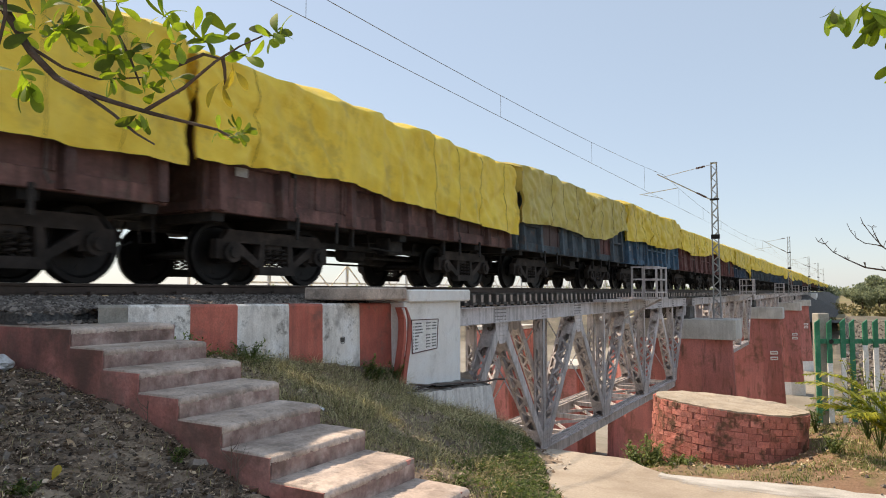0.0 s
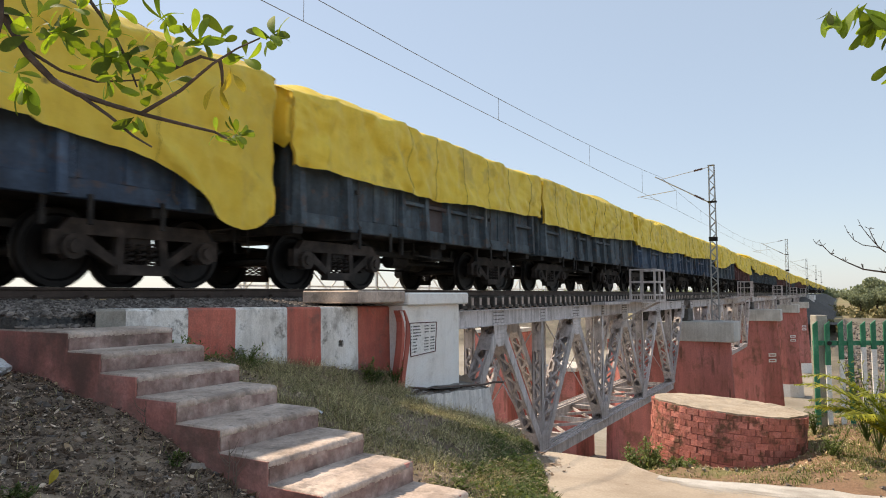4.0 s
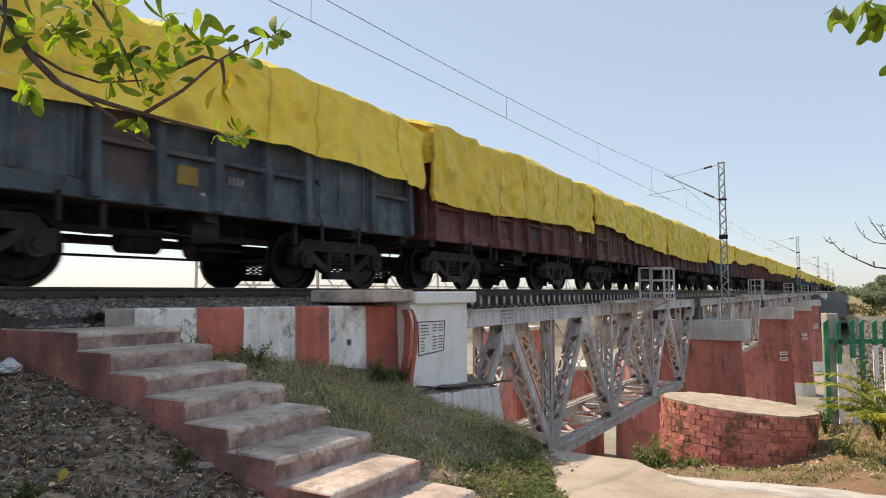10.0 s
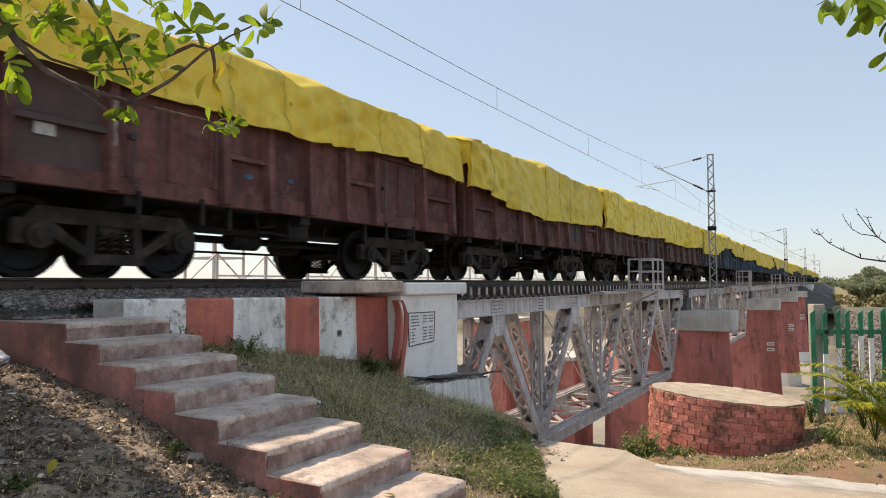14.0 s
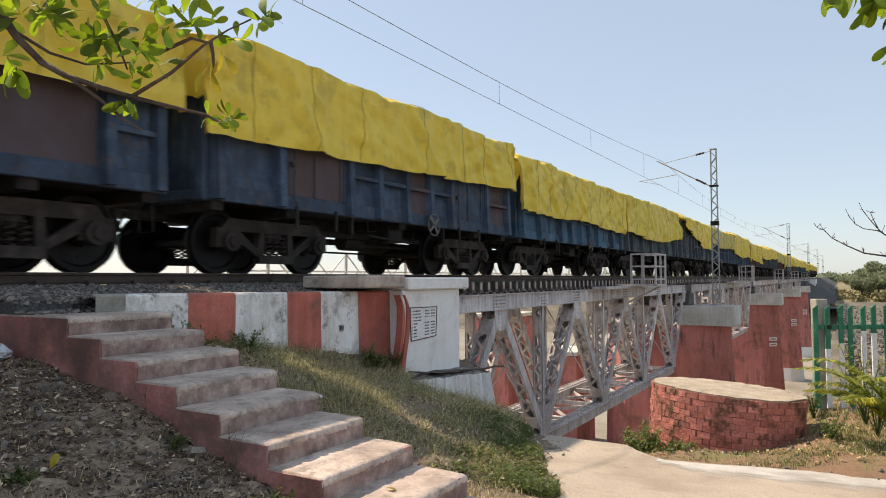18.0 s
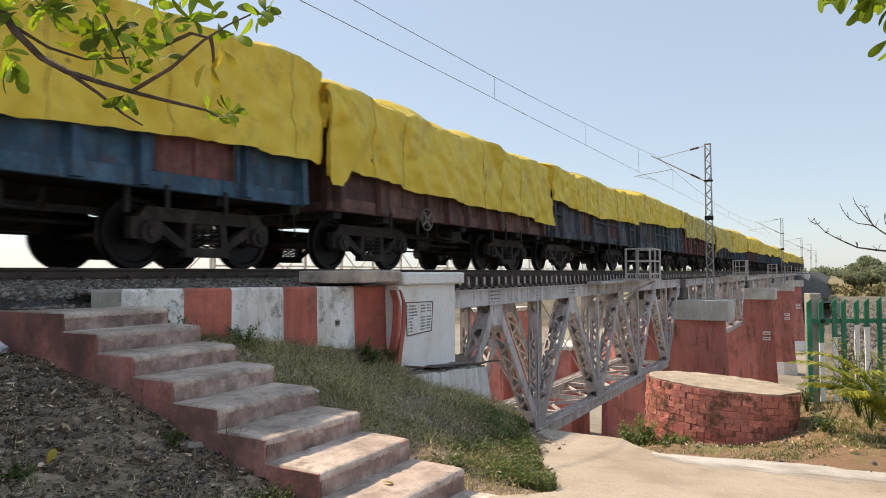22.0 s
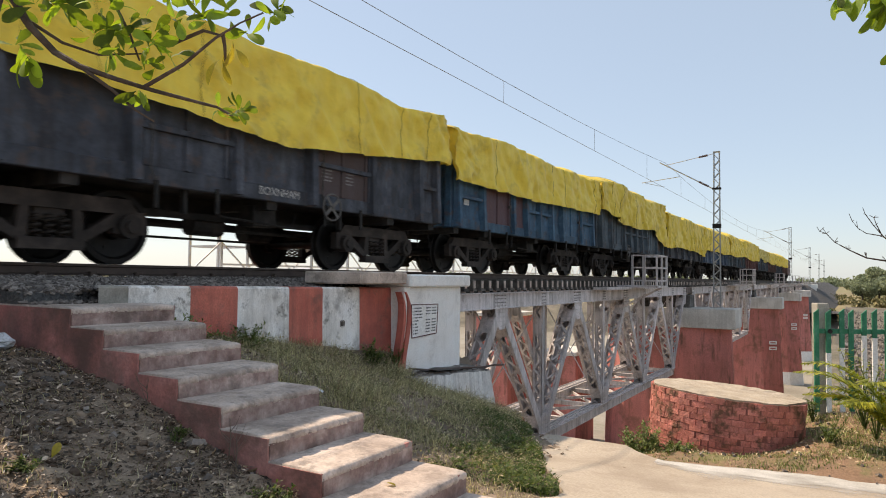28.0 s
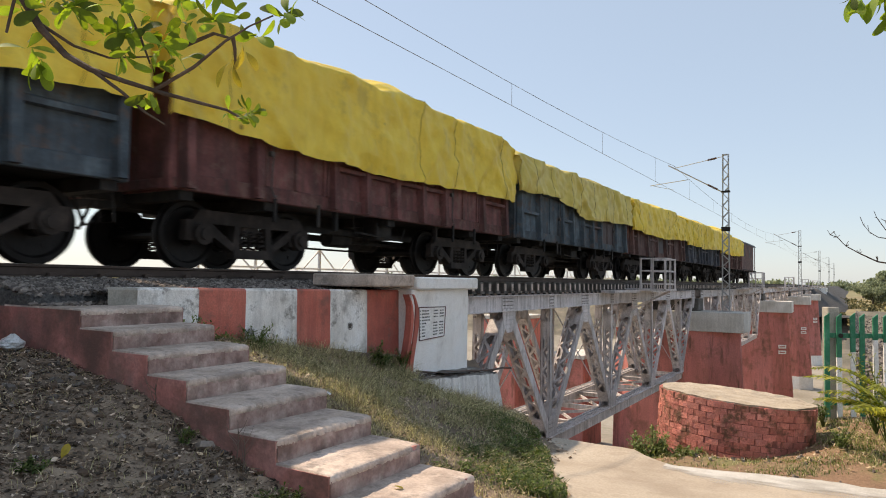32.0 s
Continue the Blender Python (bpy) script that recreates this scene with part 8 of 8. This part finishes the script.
def build_far_bank():
    prof = [(-11.0, -6.2), (-2.4, -0.35), (2.4, -0.35), (11.0, -6.2)]
    v, f = [], []
    ys = [172, 200, 240, 300, 400, 470]
    ys = [156] + ys
    for y in ys:
        for x, z in prof:
            v.append((x, y, z if y > 160 else -6.4))
    for j in range(len(ys) - 1):
        for i in range(3):
            k = j * 4 + i
            f.append((k, k + 1, k + 5, k + 4))
    thing("embankment", "dark stone-covered track embankment beyond the bridge", "embankment", kind="structure", data=Shape().add(v, f).mesh("embankment", M_BALLAST_BED))


build_far_bank()


def build_rubble():
    rs = np.random.RandomState(18)
    s = Shape()
    cube = np.array([(-1, -1, -1), (1, -1, -1), (1, 1, -1), (-1, 1, -1), (-1, -1, 1), (1, -1, 1), (1, 1, 1), (-1, 1, 1)], float)
    fs = [(0, 3, 2, 1), (4, 5, 6, 7), (0, 1, 5, 4), (1, 2, 6, 5), (2, 3, 7, 6), (3, 0, 4, 7)]
    for i in range(4200):
        y = 13 + 70 * rs.rand() ** 1.4
        x = rs.uniform(9.3, 12 + y * 0.12)
        r = rs.uniform(0.02, 0.07)
        c = cube * r * rs.uniform(0.6, 1.1, (8, 3)) * np.array([1.2, 0.9, 0.7])
        c = c @ np.array(Euler(rs.uniform(0, 6, 3)).to_matrix()).T + (x, y, float(ground_z(x, y)) + r * 0.3)
        s.add(c.tolist(), fs)
    thing("rubble", "dark grey stones covering the bank behind the fence", "stones", kind="stuff", data=s.mesh("rubble", M_BALLAST))


build_rubble()


def build_twigs():
    rs = np.random.RandomState(19)
    s = Shape()
    for i in range(2600):
        x, y = left_spot(rs)
        z = float(ground_z(x, y)) + rs.uniform(0.005, 0.03)
        a, L = rs.uniform(0, 6.283), rs.uniform(0.03, 0.16)
        d = Vector((math.cos(a) * L, math.sin(a) * L, rs.normal(0, 0.015)))
        s.beam((x, y, z), Vector((x, y, z)) + d, 0.003, 0.003, side=(0, 0, 1))
    thing("fallen_twigs", "thin dry twigs lying on the soil", "twigs", kind="stuff", data=s.mesh("fallen_twigs", M_TWIG))


M_TWIG = material("dry_twig", [(0.06, 0.045, 0.034), (0.13, 0.10, 0.08), (0.24, 0.20, 0.16)], 3, 0.9, bump=0, vary=0.4, island=True)
build_twigs()
s_leaf = Shape()
leaf_shape(s_leaf, (0, 0, 0), (1, 0.3, 0.1), (0, 0.1, 1), 0.085, 0.045)
thing("fallen_leaf", "single yellow leaf lying on a step", "leaf", data=s_leaf.mesh("fallen_leaf", M_LEAF_OLD), at=pose(6.62, 3.82, -1.535))
build_shrub(9.55, 9.35, 1.0, 0.35, 22, 16, M_PALM, label="pale green feathery shrub by the fence")
build_shrub(10.1, 9.0, 0.8, 0.5, 26, 17, M_WEED, label="leafy green shrub by the fence")
build_shrub(10.9, 9.2, 0.9, 0.6, 26, 18, M_WEED, label="leafy green shrub by the fence")
build_shrub(9.0, 9.75, 0.35, 0.25, 12, 19, M_WEED)


def build_hose():
    """A black hose left lying along the ledge, its end hanging over the edge."""
    h = thing("hose", "thin black hose lying along the whitewashed ledge", "hose")
    pts = [(3.30, 9.1, -1.60), (3.42, 9.5, -1.66), (3.5, 9.9, -1.68), (3.62, 10.4, -1.70), (3.72, 10.9, -1.735), (3.80, 11.2, -1.72), (3.86, 11.45, -1.74)]
    part("tube", Shape().tube(pts, 0.018, 7), M_INSUL, h)
    rag = Shape()
    rs = random.Random(14)
    v = [(3.32 + 0.09 * i + rs.uniform(-0.02, 0.02), 9.35 + 0.14 * j + rs.uniform(-0.03, 0.03), -1.655 - 0.02 * j * 0.5 + rs.uniform(0.0, 0.035)) for i in range(5) for j in range(8)]
    f = [(i * 8 + j, i * 8 + 8 + j, i * 8 + 9 + j, i * 8 + j + 1) for i in range(4) for j in range(7)]
    thing("rag", "dark sooty rag spread on the ledge", "litter", data=rag.add(v, f).mesh("rag", M_SLEEPER, True))


build_hose()


def build_stalk(x, y, h, seed, label):
    """A dry branching stalk."""
    rs = random.Random(seed)
    z = float(ground_z(x, y)) - 0.01
    st = thing("dry_stalk", label, "weed", at=pose(x, y, z))
    part("stem", Shape().tube([(0, 0, 0), (0.01, 0.01, 0.5 * h), (0.02, -0.01, h)], [0.005, 0.004, 0.002], 5), M_TWIG, st)
    for i in range(5):
        t = rs.uniform(0.35, 0.9)
        a = rs.uniform(0, 6.283)
        part("side_stem", Shape().tube([(0.015 * t, 0, h * t), (0.05 * math.cos(a), 0.05 * math.sin(a), h * t + 0.05), (0.08 * math.cos(a), 0.08 * math.sin(a), h * t + 0.12)], [0.003, 0.002, 0.001], 4), M_TWIG, st)


build_stalk(5.66, 3.30, 0.34, 3, "dry brown stalk against the painted side of the steps")
build_stalk(5.75, 3.28, 0.26, 4, "dry brown stalk against the painted side of the steps")
build_stalk(4.72, 3.31, 0.18, 5, "dry brown stalk against the painted side of the steps")
s_leaf = Shape()
leaf_shape(s_leaf, (0, 0, 0), (0.3, 0.3, 0.9), (1, -0.6, 0.2), 0.10, 0.05)
thing("fallen_leaf", "single yellow leaf standing in the litter", "leaf", data=s_leaf.mesh("fallen_leaf", M_LEAF_OLD), at=pose(5.03, 2.43, float(ground_z(5.03, 2.43)) + 0.01))
wr = Shape()
r_wr = random.Random(6)
wr.add([(0.030 * i + r_wr.uniform(-0.01, 0.01), 0.035 * j + r_wr.uniform(-0.01, 0.01), r_wr.uniform(0.0, 0.045)) for i in range(4) for j in range(4)], [(i * 4 + j, i * 4 + 4 + j, i * 4 + 5 + j, i * 4 + j + 1) for i in range(3) for j in range(3)])
thing("wrapper", "crumpled pale green and white wrapper beside the steps", "litter", data=wr.mesh("wrapper", M_BAG, True), at=pose(5.0, 4.85, float(ground_z(5.0, 4.85)) + 0.02))


# ---- what moves ----
TRAVEL = [(0, -0.99), (1, 14.70), (2, 30.38), (3, 45.99), (4, 61.57), (5, 77.09), (6, 92.62), (7, 107.91), (8, 123.18), (9, 138.59), (10, 154.01), (11, 169.44),
          (12, 185.01), (13, 200.56), (14, 216.11), (15, 231.50), (16, 246.90), (17, 262.22), (18, 277.51), (19, 292.79), (20, 308.07), (21, 323.51), (22,
          338.95), (23, 354.38), (24, 369.81), (25, 385.19), (26, 400.57), (27, 415.92), (28, 431.27), (29, 446.59), (30, 461.91), (31, 477.22), (32, 492.52)]
FIRST_GAP = 5.13


def motions():
    for k, wagon in TRAIN:
        walk(wagon, [(t, pose(0, FIRST_GAP + (k + 0.5) * PITCH - d, 0)) for t, d in TRAVEL])
    # the wheels roll on the rails: one turn in 3.14 m, alike on all axles
    ts, ds = [t for t, d in TRAVEL], [d for t, d in TRAVEL]
    for a, wheels in WHEELS.items():
        rows = [(i / 30, pose(0, a, 0.5, math.degrees(float(np.interp(i / 30, ts, ds)) / 0.5))) for i in range(961)]
        walk(wheels[0], rows)
        made = wheels[0].animation_data
        for w in wheels[1:]:
            w.rotation_mode = "QUATERNION"
            own = w.animation_data_create()
            own.action = made.action
            own.action_slot = made.action_slot


motions()
